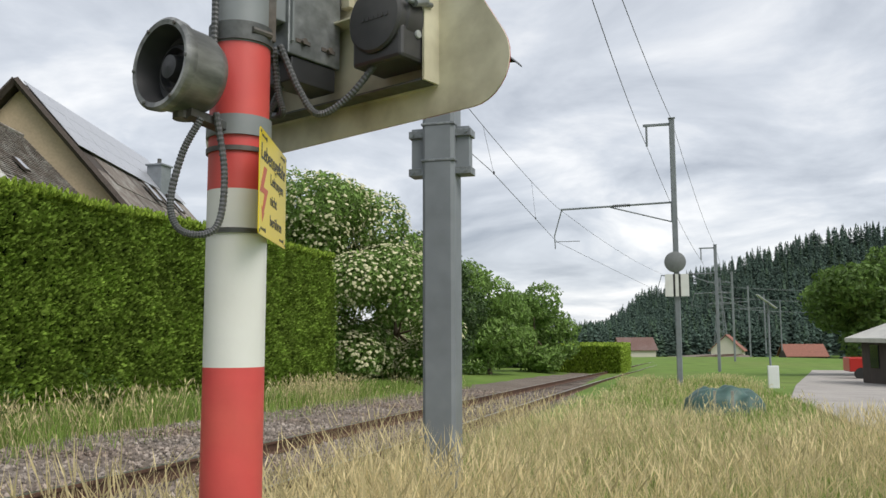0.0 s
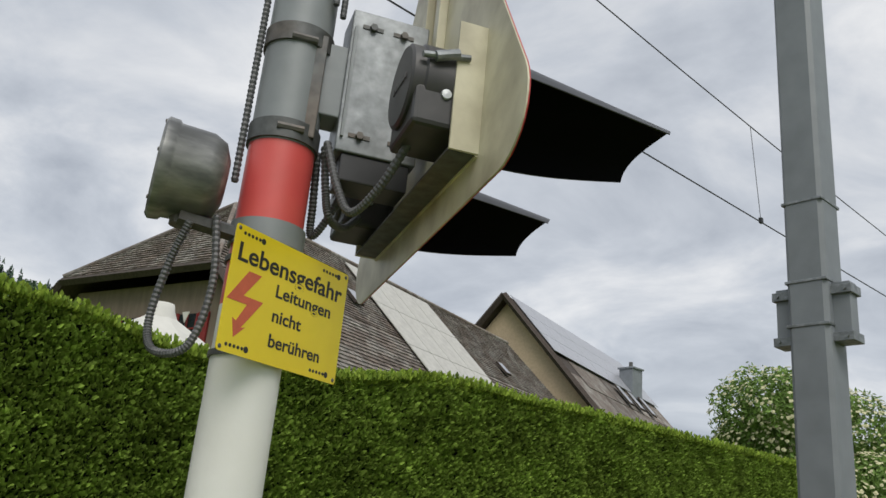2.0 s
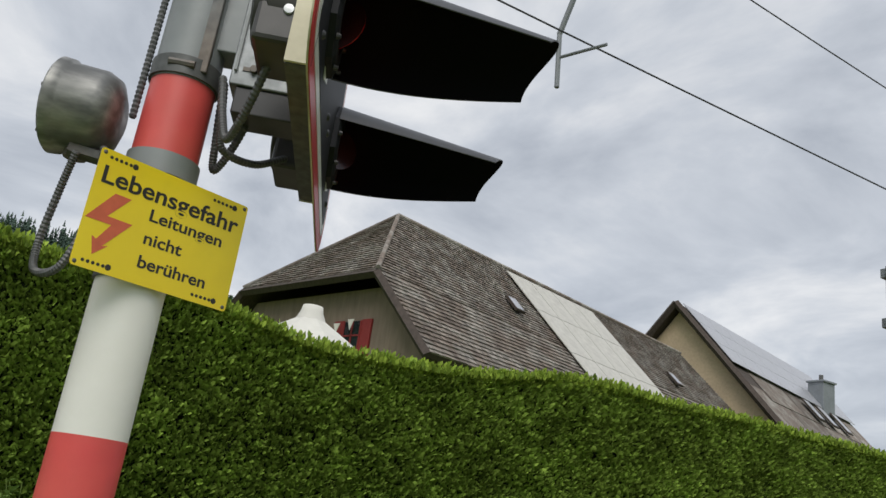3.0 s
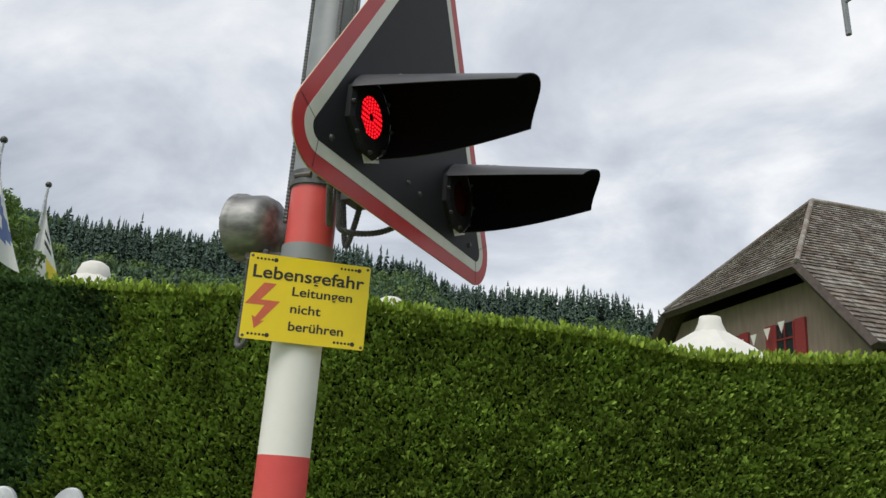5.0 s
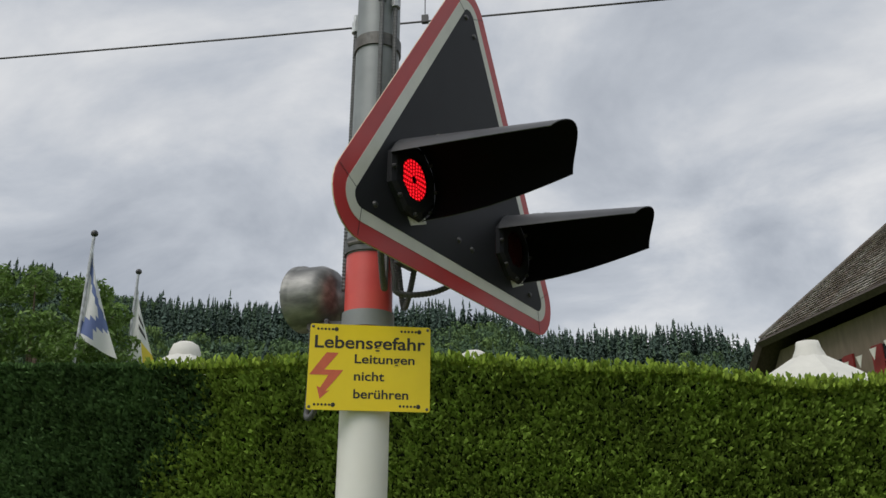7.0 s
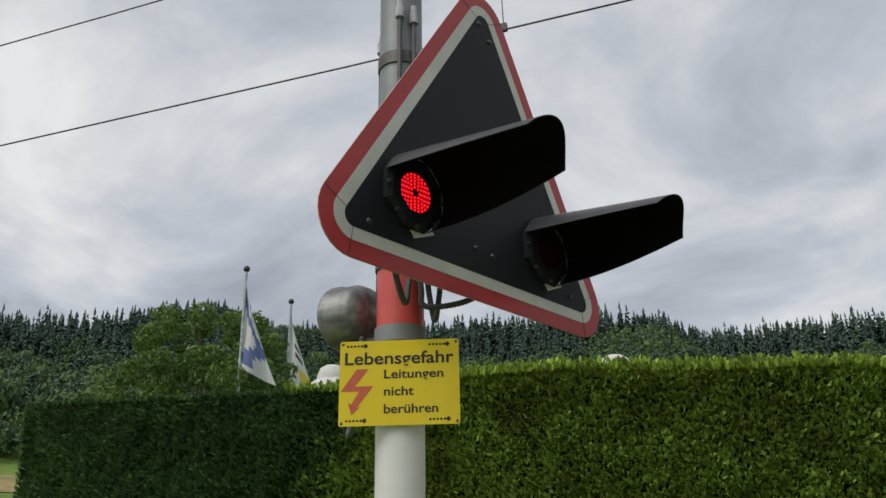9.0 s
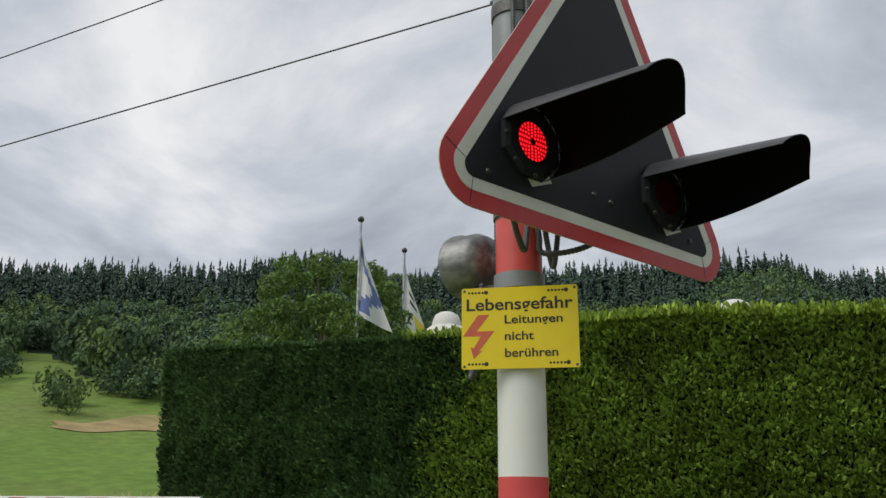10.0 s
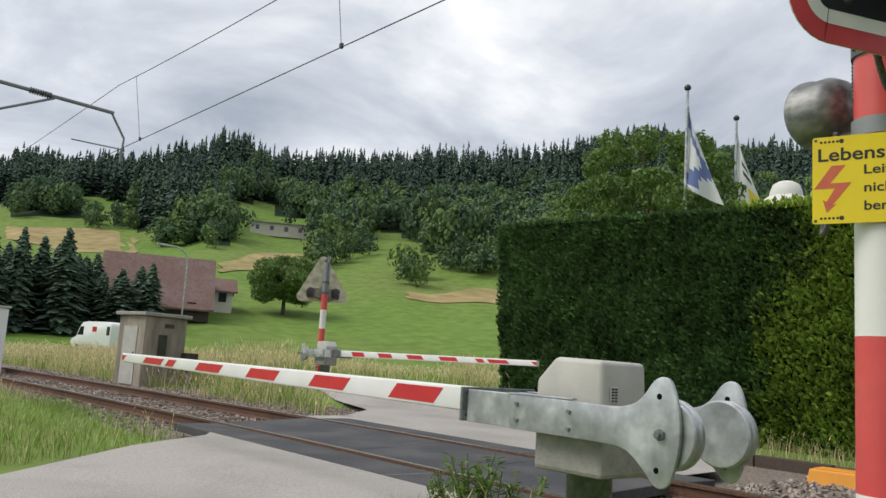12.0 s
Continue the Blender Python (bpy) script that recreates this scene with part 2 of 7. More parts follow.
M = dict(
    meadow=material("meadow_grass", (0.125, 0.205, 0.042), 0.9, grain=0.2, scale=0.6, stain=(0.165, 0.20, 0.062), stain_scale=0.03, stain_amount=0.7, bump=0.6, bump_scale=9, spec=0.1),
    verge=material("dry_grass_soil", (0.14, 0.13, 0.05), 0.95, grain=0.4, scale=3, stain=(0.09, 0.13, 0.03), stain_scale=0.5, stain_amount=0.8, bump=0.8, bump_scale=25, spec=0.1),
    blade=material("grass_blade", (0.23, 0.33, 0.075), 0.6, vary=0.45, spec=0.25, translucent=0.35),
    straw=material("dry_grass_stalk", (0.66, 0.56, 0.32), 0.7, vary=0.35, spec=0.2, translucent=0.3),
    hay=material("cut_hay_field", (0.31, 0.245, 0.12), 0.95, grain=0.25, scale=0.35, stain=(0.20, 0.20, 0.075), stain_scale=0.07, spec=0.1),
    thuja=material("thuja_sprig", (0.19, 0.285, 0.047), 0.75, vary=0.45, spec=0.12, translucent=0.25, grain=0.3, scale=1.1),
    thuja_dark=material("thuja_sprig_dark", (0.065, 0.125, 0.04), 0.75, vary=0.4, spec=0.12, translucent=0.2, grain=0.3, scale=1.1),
    thuja_top=material("thuja_pale_sprig", (0.29, 0.40, 0.06), 0.75, vary=0.4, spec=0.12, translucent=0.3),
    # near-black colour holds the shade between the hedge sprigs
    thuja_in=material("thuja_inner_shade", (0.012, 0.018, 0.006), 0.95, grain=0.4, scale=9, spec=0.1),
    leaf=material("broad_leaf", (0.13, 0.215, 0.05), 0.5, vary=0.45, spec=0.35, translucent=0.3),
    leaf_dark=material("broad_leaf_dark", (0.06, 0.105, 0.033), 0.5, vary=0.4, spec=0.35, translucent=0.25),
    leaf_light=material("elder_leaf", (0.19, 0.30, 0.075), 0.5, vary=0.4, spec=0.3, translucent=0.3),
    flower=material("elder_flower", (0.62, 0.60, 0.38), 0.8, vary=0.12, spec=0.2, translucent=0.2),
    # needle colours are lifted to carry the haze over the far hillside
    conifer=material("hazed_spruce_needles", (0.070, 0.106, 0.085), 0.9, vary=0.4, spec=0.1),
    conifer_green=material("hazed_fir_needles", (0.080, 0.124, 0.082), 0.9, vary=0.4, spec=0.1),
    far_dark=material("far_dark_leaf", (0.078, 0.128, 0.072), 0.9, vary=0.35, spec=0.1, translucent=0.15),
    far_light=material("far_light_leaf", (0.125, 0.19, 0.066), 0.9, vary=0.35, spec=0.1, translucent=0.15),
    hut_wall=material("stained_hut_wall", (0.33, 0.29, 0.235), 0.9, grain=0.2, scale=7, stain=(0.15, 0.125, 0.10), stain_scale=2.2, stain_amount=0.7, bump=0.4, bump_scale=40, stretch=(1, 1, 0.25)),
    far_leaf=material("far_broad_leaf", (0.105, 0.165, 0.074), 0.9, vary=0.35, spec=0.1, translucent=0.15),
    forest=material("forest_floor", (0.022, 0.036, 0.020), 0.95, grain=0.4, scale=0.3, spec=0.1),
    bark=material("bark", (0.10, 0.075, 0.05), 0.9, grain=0.4, scale=14, bump=0.8),
    asphalt=material("old_asphalt", (0.37, 0.345, 0.32), 0.9, grain=0.22, scale=60, stain=(0.25, 0.235, 0.22), stain_scale=0.7, stain_amount=0.6, bump=0.5, bump_scale=180, spec=0.3),
    rubber=material("crossing_panel_asphalt", (0.045, 0.046, 0.052), 0.9, grain=0.3, scale=50, stain=(0.12, 0.115, 0.11), stain_scale=1.5, bump=0.4, bump_scale=120),
    gravel=material("gravel_bed", (0.19, 0.16, 0.135), 0.95, grain=0.5, scale=22, stain=(0.11, 0.085, 0.065), stain_scale=0.8, bump=1.0, bump_scale=28, spec=0.2),
    stone=material("ballast_stone", (0.27, 0.235, 0.205), 0.9, vary=0.55, grain=0.25, scale=30, stain=(0.20, 0.13, 0.09), stain_scale=0.6, spec=0.25),
    rust=material("rusty_rail", (0.13, 0.070, 0.045), 0.8, metal=0.3, grain=0.3, scale=25, stain=(0.07, 0.045, 0.035), bump=0.4),
    railtop=material("polished_rail_head", (0.50, 0.49, 0.48), 0.28, metal=1.0, grain=0.12, scale=20),
    sleeper=material("weathered_sleeper", (0.085, 0.062, 0.048), 0.9, grain=0.4, scale=12, vary=0.3, bump=0.7, stretch=(1, 6, 6)),
    white=material("white_post_paint", (0.76, 0.76, 0.73), 0.42, grain=0.05, scale=4, stain=(0.56, 0.54, 0.48), stain_scale=2.5, stain_amount=0.35, bump=0.05, bump_scale=40),
    red=material("faded_red_paint", (0.63, 0.070, 0.075), 0.42, grain=0.12, scale=5, stain=(0.62, 0.14, 0.10), stain_scale=2.2, stain_amount=0.6, bump=0.05, bump_scale=40),
    signred=material("red_sign_border", (0.45, 0.035, 0.035), 0.4, grain=0.1, scale=6),
    signwhite=material("white_sign_border", (0.62, 0.63, 0.58), 0.4, grain=0.06, scale=9, stain=(0.45, 0.45, 0.40), stain_amount=0.4),
    black=material("matt_black_paint", (0.010, 0.011, 0.014), 0.6, grain=0.15, scale=8, spec=0.3),
    # visor black lifted to grey, so its colour carries some sky sheen
    hoodblack=material("worn_visor_black_with_sheen", (0.045, 0.047, 0.052), 0.38, grain=0.2, scale=12),
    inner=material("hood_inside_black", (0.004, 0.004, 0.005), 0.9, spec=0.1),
    chipped=material("bare_chipped_metal", (0.50, 0.50, 0.46), 0.6, grain=0.3, scale=80),
    cream=material("cream_sign_back", (0.62, 0.585, 0.44), 0.42, grain=0.06, scale=5, stain=(0.27, 0.235, 0.15), stain_scale=4.5, stain_amount=0.8, bump=0.08, bump_scale=30),
    housing=material("dark_lamp_housing", (0.030, 0.031, 0.034), 0.42, grain=0.2, scale=9, stain=(0.11, 0.105, 0.10), stain_scale=4, stain_amount=0.4),
    galv=material("galvanised_steel", (0.20, 0.215, 0.22), 0.45, metal=0.65, grain=0.25, scale=24, stain=(0.33, 0.35, 0.36), stain_scale=14, stain_amount=0.7, bump=0.05),
    galv_light=material("bright_galvanised_steel", (0.36, 0.375, 0.385), 0.42, metal=0.55, grain=0.16, scale=16, stain=(0.66, 0.70, 0.71), stain_scale=4.5, stain_amount=0.85, bump=0.06, bump_scale=30),
    greypost=material("grey_painted_post", (0.235, 0.255, 0.265), 0.5, grain=0.12, scale=9, stain=(0.17, 0.18, 0.185), stain_scale=2.5, stain_amount=0.6, metal=0.1),
    mast=material("grey_mast_paint", (0.205, 0.225, 0.245), 0.5, grain=0.08, scale=6, stain=(0.15, 0.165, 0.18), stain_scale=1.4, stain_amount=0.6, bump=0.04),
    iron=material("dark_iron_clamp", (0.10, 0.105, 0.105), 0.55, metal=0.4, grain=0.3, scale=30, stain=(0.16, 0.12, 0.09), stain_scale=6),
    horn=material("weathered_horn_metal", (0.16, 0.165, 0.165), 0.45, metal=0.4, grain=0.25, scale=10, stain=(0.40, 0.40, 0.38), stain_scale=5, stain_amount=0.6, stretch=(3, 3, 1)),
    hose=material("grey_corrugated_hose", (0.085, 0.088, 0.092), 0.5, grain=0.2, scale=40),
    cable=material("black_cable", (0.02, 0.02, 0.022), 0.5),
    wire=material("overhead_wire", (0.05, 0.052, 0.055), 0.5, metal=0.5),
    yellow=material("yellow_enamel", (0.78, 0.60, 0.012), 0.35, grain=0.04, scale=9, stain=(0.66, 0.47, 0.01), stain_amount=0.35, stain_scale=4),
    ink=material("black_lettering", (0.018, 0.017, 0.015), 0.5),
    flash=material("faded_red_flash", (0.56, 0.115, 0.055), 0.5, grain=0.1, scale=30),
    concrete=material("grey_concrete", (0.34, 0.325, 0.30), 0.9, grain=0.18, scale=12, stain=(0.21, 0.20, 0.18), stain_scale=1.5, bump=0.5, bump_scale=50),
    boxgrey=material("grey_machine_cover", (0.47, 0.46, 0.425), 0.55, grain=0.07, scale=8, stain=(0.35, 0.335, 0.30), stain_scale=3, stain_amount=0.5, bump=0.1, bump_scale=60),
    barrier_red=material("barrier_red_stripe", (0.52, 0.028, 0.035), 0.4, grain=0.08, scale=8),
    barrier_white=material("barrier_white_tube", (0.74, 0.74, 0.72), 0.4, grain=0.05, scale=6, stain=(0.55, 0.54, 0.50), stain_scale=3, stain_amount=0.4),
    tile=material("old_roof_tile", (0.155, 0.125, 0.105), 0.85, grain=0.3, scale=6, vary=0.35, stain=(0.30, 0.29, 0.265), stain_scale=0.9, stain_amount=0.75),
    tile_far=material("brown_barn_roof", (0.145, 0.085, 0.072), 0.85, grain=0.2, scale=3, stain=(0.20, 0.15, 0.14), stain_scale=0.3),
    tile_red=material("red_village_roof", (0.25, 0.105, 0.075), 0.85, grain=0.2, scale=3, stain=(0.25, 0.11, 0.08), stain_scale=0.3),
    sheet=material("bright_roof_sheet", (0.42, 0.43, 0.47), 0.35, metal=0.3, grain=0.08, scale=2),
    panel=material("pale_roof_panel", (0.50, 0.49, 0.45), 0.5, grain=0.1, scale=3, stain=(0.38, 0.37, 0.34)),
    render=material("cream_rendered_wall", (0.55, 0.43, 0.30), 0.9, grain=0.08, scale=5, stain=(0.45, 0.35, 0.25), stain_scale=0.4, bump=0.2, bump_scale=40),
    plaster=material("pale_plaster", (0.60, 0.56, 0.49), 0.9, grain=0.06, scale=5),
    timber=material("shade_tinted_timber_wall", (0.21, 0.165, 0.13), 0.9, grain=0.15, scale=4, stretch=(1, 1, 0.2)),
    darkwood=material("dark_weathered_wood", (0.055, 0.042, 0.035), 0.85, grain=0.3, scale=8, stretch=(1, 1, 0.2)),
    shutter=material("red_shutter", (0.22, 0.02, 0.02), 0.6, grain=0.1),
    canvas=material("white_canvas", (0.74, 0.73, 0.69), 0.8, grain=0.05, scale=4, translucent=0.2),
    flagblue=material("blue_flag_cloth", (0.15, 0.20, 0.42), 0.8, translucent=0.3),
    flagwhite=material("white_flag_cloth", (0.72, 0.73, 0.74), 0.8, translucent=0.3),
    flagyellow=material("yellow_flag_cloth", (0.75, 0.60, 0.08), 0.8, translucent=0.3),
    vanwhite=material("white_van_paint", (0.78, 0.79, 0.80), 0.25, grain=0.02, spec=0.6),
    glass=material("dark_window_glass", (0.02, 0.025, 0.03), 0.08, spec=0.8),
    tyre=material("black_tyre", (0.02, 0.02, 0.02), 0.8),
    tarp=material("green_tarpaulin", (0.045, 0.10, 0.085), 0.5, grain=0.25, scale=4, bump=0.5, bump_scale=6),
    orange=material("orange_plastic_cover", (0.72, 0.30, 0.03), 0.5, grain=0.06),
    redcar=material("red_painted_metal", (0.45, 0.03, 0.025), 0.35),
    mirror=material("mirror_back_grey", (0.17, 0.18, 0.185), 0.5, grain=0.1),
)


def lamp_material(name, colour, strength):
    m = bpy.data.materials.new(name)
    m.use_nodes = True
    nt = m.node_tree
    b = nt.nodes["Principled BSDF"]
    b.inputs["Base Color"].default_value = (*colour, 1)
    b.inputs["Emission Color"].default_value = (*colour, 1)
    b.inputs["Emission Strength"].default_value = strength
    b.inputs["Roughness"].default_value = 0.3
    return m


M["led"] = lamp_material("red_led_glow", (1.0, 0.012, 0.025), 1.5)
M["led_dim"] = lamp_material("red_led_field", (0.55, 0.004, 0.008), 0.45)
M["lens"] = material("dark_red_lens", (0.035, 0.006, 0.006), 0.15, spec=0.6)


# ---- mesh helpers ----
def mesh_of(name, bm, mat=None, smooth=False):
    me = bpy.data.meshes.new(name)
    bmesh.ops.recalc_face_normals(bm, faces=bm.faces)
    bm.to_mesh(me)
    bm.free()
    for m in (mat if isinstance(mat, (list, tuple)) else [mat]):
        if m is not None:
            me.materials.append(M[m])
    if smooth:
        me.shade_smooth() if smooth is True else me.set_sharp_from_angle(angle=radians(smooth))
        if smooth is not True:
            for p in me.polygons:
                p.use_smooth = True
    return me


def part(name, bm, mat, parent=None, label="", m=None, smooth=False):
    ob = new(name, mesh_of(name, bm, mat, smooth))
    if m is not None:
        ob.matrix_basis = m
    if parent is not None:
        ob.parent = parent
    if label:
        ob["label"] = label
    return ob


def thing(name, label, category, m=None, group="", kind=""):
    ob = new(name)
    ob.empty_display_size = 0.1
    if m is not None:
        ob.matrix_basis = m
    return tagged(ob, label, category, group, kind)


def raw(name, verts, faces, mats, parent=None, index=None):
    """A mesh from computed lists, for large numbers of pieces."""
    me = bpy.data.meshes.new(name)
    me.from_pydata([tuple(v) for v in verts], [], faces)
    for m in (mats if isinstance(mats, (list, tuple)) else [mats]):
        me.materials.append(M[m])
    if index is not None:
        me.polygons.foreach_set("material_index", np.asarray(index, dtype=np.int32))
    me.update()
    ob = new(name, me)
    if parent is not None:
        ob.parent = parent
    return ob


def box(bm, x0, x1, y0, y1, z0, z1, bevel=0.0, m=None):
    r = bmesh.ops.create_cube(bm, size=1.0)
    t = Matrix.LocRotScale(((x0 + x1) / 2, (y0 + y1) / 2, (z0 + z1) / 2), None, (x1 - x0, y1 - y0, z1 - z0))
    bmesh.ops.transform(bm, matrix=t, verts=r["verts"])
    vs = r["verts"]
    if bevel:
        es = list({e for v in vs for e in v.link_edges})
        g = bmesh.ops.bevel(bm, geom=es, offset=bevel, segments=2, affect="EDGES", profile=0.5, clamp_overlap=True)
        vs = list({v for f in g["faces"] for v in f.verts} | {v for v in vs if v.is_valid})
    if m is not None:
        bmesh.ops.transform(bm, matrix=m, verts=vs)
    return vs


def tube(bm, p, q, r, r2=None, seg=16, caps=True):
    p, q = Vector(p), Vector(q)
    d = q - p
    g = bmesh.ops.create_cone(bm, cap_ends=caps, segments=seg, radius1=r, radius2=r if r2 is None else r2, depth=d.length)
    t = Matrix.Translation((p + q) / 2) @ d.to_track_quat("Z", "Y").to_matrix().to_4x4()
    bmesh.ops.transform(bm, matrix=t, verts=g["verts"])
    return g["verts"]


def lathe(bm, profile, seg=32, m=None, a0=0.0, a1=2 * math.pi):
    """Turn a profile of (radius, height) round the z axis."""
    closed = abs(a1 - a0 - 2 * math.pi) < 1e-6
    n = seg if closed else seg + 1
    rings = []
    for r, z in profile:
        rings.append([bm.verts.new((r * math.cos(a0 + (a1 - a0) * i / seg), r * math.sin(a0 + (a1 - a0) * i / seg), z)) for i in range(n)])
    for a, b in zip(rings, rings[1:]):
        for i in range(seg):
            j = (i + 1) % n
            bm.faces.new((a[i], a[j], b[j], b[i]))
    vs = [v for r in rings for v in r]
    if m is not None:
        bmesh.ops.transform(bm, matrix=m, verts=vs)
    return vs


def sweep(bm, pts, r, seg=8, ridges=0.0):
    """A round tube along points; ridges gives a corrugated hose."""
    pts = [Vector(p) for p in pts]
    rings = []
    up = Vector((0.31, 0.2, 0.93))
    for i, p in enumerate(pts):
        t = (pts[min(i + 1, len(pts) - 1)] - pts[max(i - 1, 0)]).normalized()
        a = t.cross(up)
        a = a.normalized() if a.length > 1e-4 else t.cross(Vector((1, 0, 0))).normalized()
        b = t.cross(a)
        rr = r * (1 + ridges * (1 if i % 2 else -1))
        rings.append([bm.verts.new(p + rr * (math.cos(2 * math.pi * k / seg) * a + math.sin(2 * math.pi * k / seg) * b)) for k in range(seg)])
    for a, b in zip(rings, rings[1:]):
        for k in range(seg):
            bm.faces.new((a[k], a[(k + 1) % seg], b[(k + 1) % seg], b[k]))
    bm.faces.new(rings[0])
    bm.faces.new(rings[-1][::-1])


def spline(ctrl, n):
    """Points of a smooth curve through the control points."""
    c = [Vector(p) for p in ctrl]
    c = [2 * c[0] - c[1]] + c + [2 * c[-1] - c[-2]]
    out = []
    for i in range(1, len(c) - 2):
        for k in range(n):
            t = k / n
            a, b, d, e = c[i - 1], c[i], c[i + 1], c[i + 2]
            out.append(0.5 * ((2 * b) + (d - a) * t + (2 * a - 5 * b + 4 * d - e) * t * t + (3 * b - a - 3 * d + e) * t ** 3))
    out.append(c[-2])
    return out


def prism(bm, outline, z0, z1, m=None):
    """Extrude a closed outline of (x, y) from z0 to z1."""
    a = [bm.verts.new((x, y, z0)) for x, y in outline]
    b = [bm.verts.new((x, y, z1)) for x, y in outline]
    bm.faces.new(a[::-1])
    bm.faces.new(b)
    n = len(a)
    for i in range(n):
        bm.faces.new((a[i], a[(i + 1) % n], b[(i + 1) % n], b[i]))
    if m is not None:
        bmesh.ops.transform(bm, matrix=m, verts=a + b)
    return a + b


def rounded(points, r, seg=10):
    """The outline of a convex polygon whose corners (circle centres) are rounded by r."""
    out, n = [], len(points)
    for i in range(n):
        p, a, b = (Vector(points[k % n]) for k in (i, i - 1, i + 1))
        n1 = (p - a).normalized()
        n2 = (b - p).normalized()
        s, e = math.atan2(-n1.x, n1.y), math.atan2(-n2.x, n2.y)
        while e < s:
            e += 2 * math.pi
        for k in range(seg + 1):
            t = s + (e - s) * k / seg
            out.append((p.x + r * math.cos(t), p.y + r * math.sin(t)))
    return out


def smooth01(a, b, t):
    u = min(1.0, max(0.0, (t - a) / (b - a)))
    return u * u * (3 - 2 * u)


# ---- lie of the land ----
ELEV = [(0, 5.0), (60, 6.8), (77, 6.8), (80.4, 6.6), (83.8, 5.7), (87.4, 4.7), (91, 3.2), (95.3, 0.7), (98, -0.3), (105, -0.1), (120, 0.6), (135, 5.0), (160, 10.2), (166.8, 11.0),
        (171.5, 12.3), (181, 12.5), (185, 14.2), (196.8, 14.5), (206.9, 13.8), (212.4, 14.4), (215.4, 15.4), (218.5, 15.0), (222.4, 14.0), (226.4, 13.5), (234.5, 13.0), (238.5, 12.3),
        (241.6, 12.1), (246.4, 12.8), (248.5, 11.9), (252.3, 10.6), (258, 10.0), (260, 9.1), (266, 7.0), (275, 6.0), (300, 5.5), (330, 5.0), (360, 5.0)]
HUB = (2.0, 5.0)  # the crossing, round which the hills are laid out


def ridge_angle(az):
    az %= 360
    for (a, e), (b, f) in zip(ELEV, ELEV[1:]):
        if a <= az <= b:
            return e + (f - e) * smooth01(a, b, az)
    return 5.0


def track_z(y):
    """Height of the track along its length: nearly level at the crossing, falling to the far valley."""
    if y > 4:
        return 0.05 - 0.024 * (min(y, 70) - 4) - 0.009 * max(0, y - 70)
    return 0.05 + 0.005 * (max(y, -60) + 4) if y < -4 else 0.05


def track_x(y):
    return y * y / 1500 if y < 0 else (y * y / 4000 if y < 60 else 0.9 + (y - 60) * 0.03 + (y - 60) ** 2 / 900)


def land(x, y):
    """Height of the ground."""
    hx, hy = x - HUB[0], y - HUB[1]
    r = math.hypot(hx, hy)
    az = math.degrees(math.atan2(hy, hx)) % 360
    west = smooth01(5.5, 9.5, -x)
    near = -0.22 + 0.9 * (track_z(y) - 0.05)
    near += west * (0.24 + 0.10 * smooth01(3, -14, y))
    near += 0.25 * smooth01(7, 9.5, -x) * (1 - smooth01(13, 20, -x)) * smooth01(-8, -11, y) * smooth01(-26, -18, y)
    near -= 3.4 * smooth01(80, 300, y)
    ridge_r = 330 if 120 < az < 300 else 620
    foot = 72 if 120 < az < 300 else 300
    e = ridge_angle(az)
    u = min(1.0, max(0.0, (r - foot) / (ridge_r - foot)))
    prof = 0.62 * u + 0.38 * u * u
    hill = prof * ridge_r * math.tan(radians(e))
    if r > ridge_r and e > 3:
        hill += min(60, (r - ridge_r) * 0.06)
    n = noise.noise((x * 0.013, y * 0.013, 2.0)) * 2.2 * smooth01(60, 160, r) + noise.noise((x * 0.3, y * 0.3, 5.0)) * 0.04
    return near + hill + n


# ---- setting: ground, road, track ----
def slope_spot(az, el):
    """The place on the western slope that is seen at this height angle from the crossing."""
    lo, hi = 72.0, 330.0
    for _ in range(30):
        r = (lo + hi) / 2
        x, y = HUB[0] + r * math.cos(radians(az)), HUB[1] + r * math.sin(radians(az))
        if math.degrees(math.atan2(land(x, y) - 1.1, r)) < el:
            lo = r
        else:
            hi = r
    return x, y


EDGE = [(100, 5.0), (222, 5.4), (226.5, 7.4), (229, 6.4), (231.5, 7.4), (233.2, 8.9), (236.2, 8.9), (236.4, 7.2), (239.4, 7.2), (239.8, 8.5), (244.9, 8.5), (245.2, 7.2), (249, 6.7), (251.5, 7.5), (260, 7.7), (268, 7.0)]
GLADES = [(252.0, 255.2, 7.9, 9.1), (242.2, 245.8, 8.0, 10.0), (238.6, 242.2, 8.6, 9.3)]


def wooded(x, y):
    """Whether the wood covers this place on the western slope."""
    hx, hy = x - HUB[0], y - HUB[1]
    r, az = math.hypot(hx, hy), math.degrees(math.atan2(hy, hx)) % 360
    if not 155 < az < 268 or r < 110:
        return False
    el = math.degrees(math.atan2(land(x, y) - 1.1, r))
    wob = noise.noise((x * .05, y * .05, 3.3))
    a = az + 0.6 * wob
    for g0, g1, e0, e1 in GLADES:
        if g0 < a < g1 and e0 < el + 0.3 * wob < e1:
            return False
    for (a0, e0), (a1, e1) in zip(EDGE, EDGE[1:]):
        if a0 <= a < a1:
            return el > e0 + (e1 - e0) * (a - a0) / (a1 - a0) + 0.35 * wob
    return False


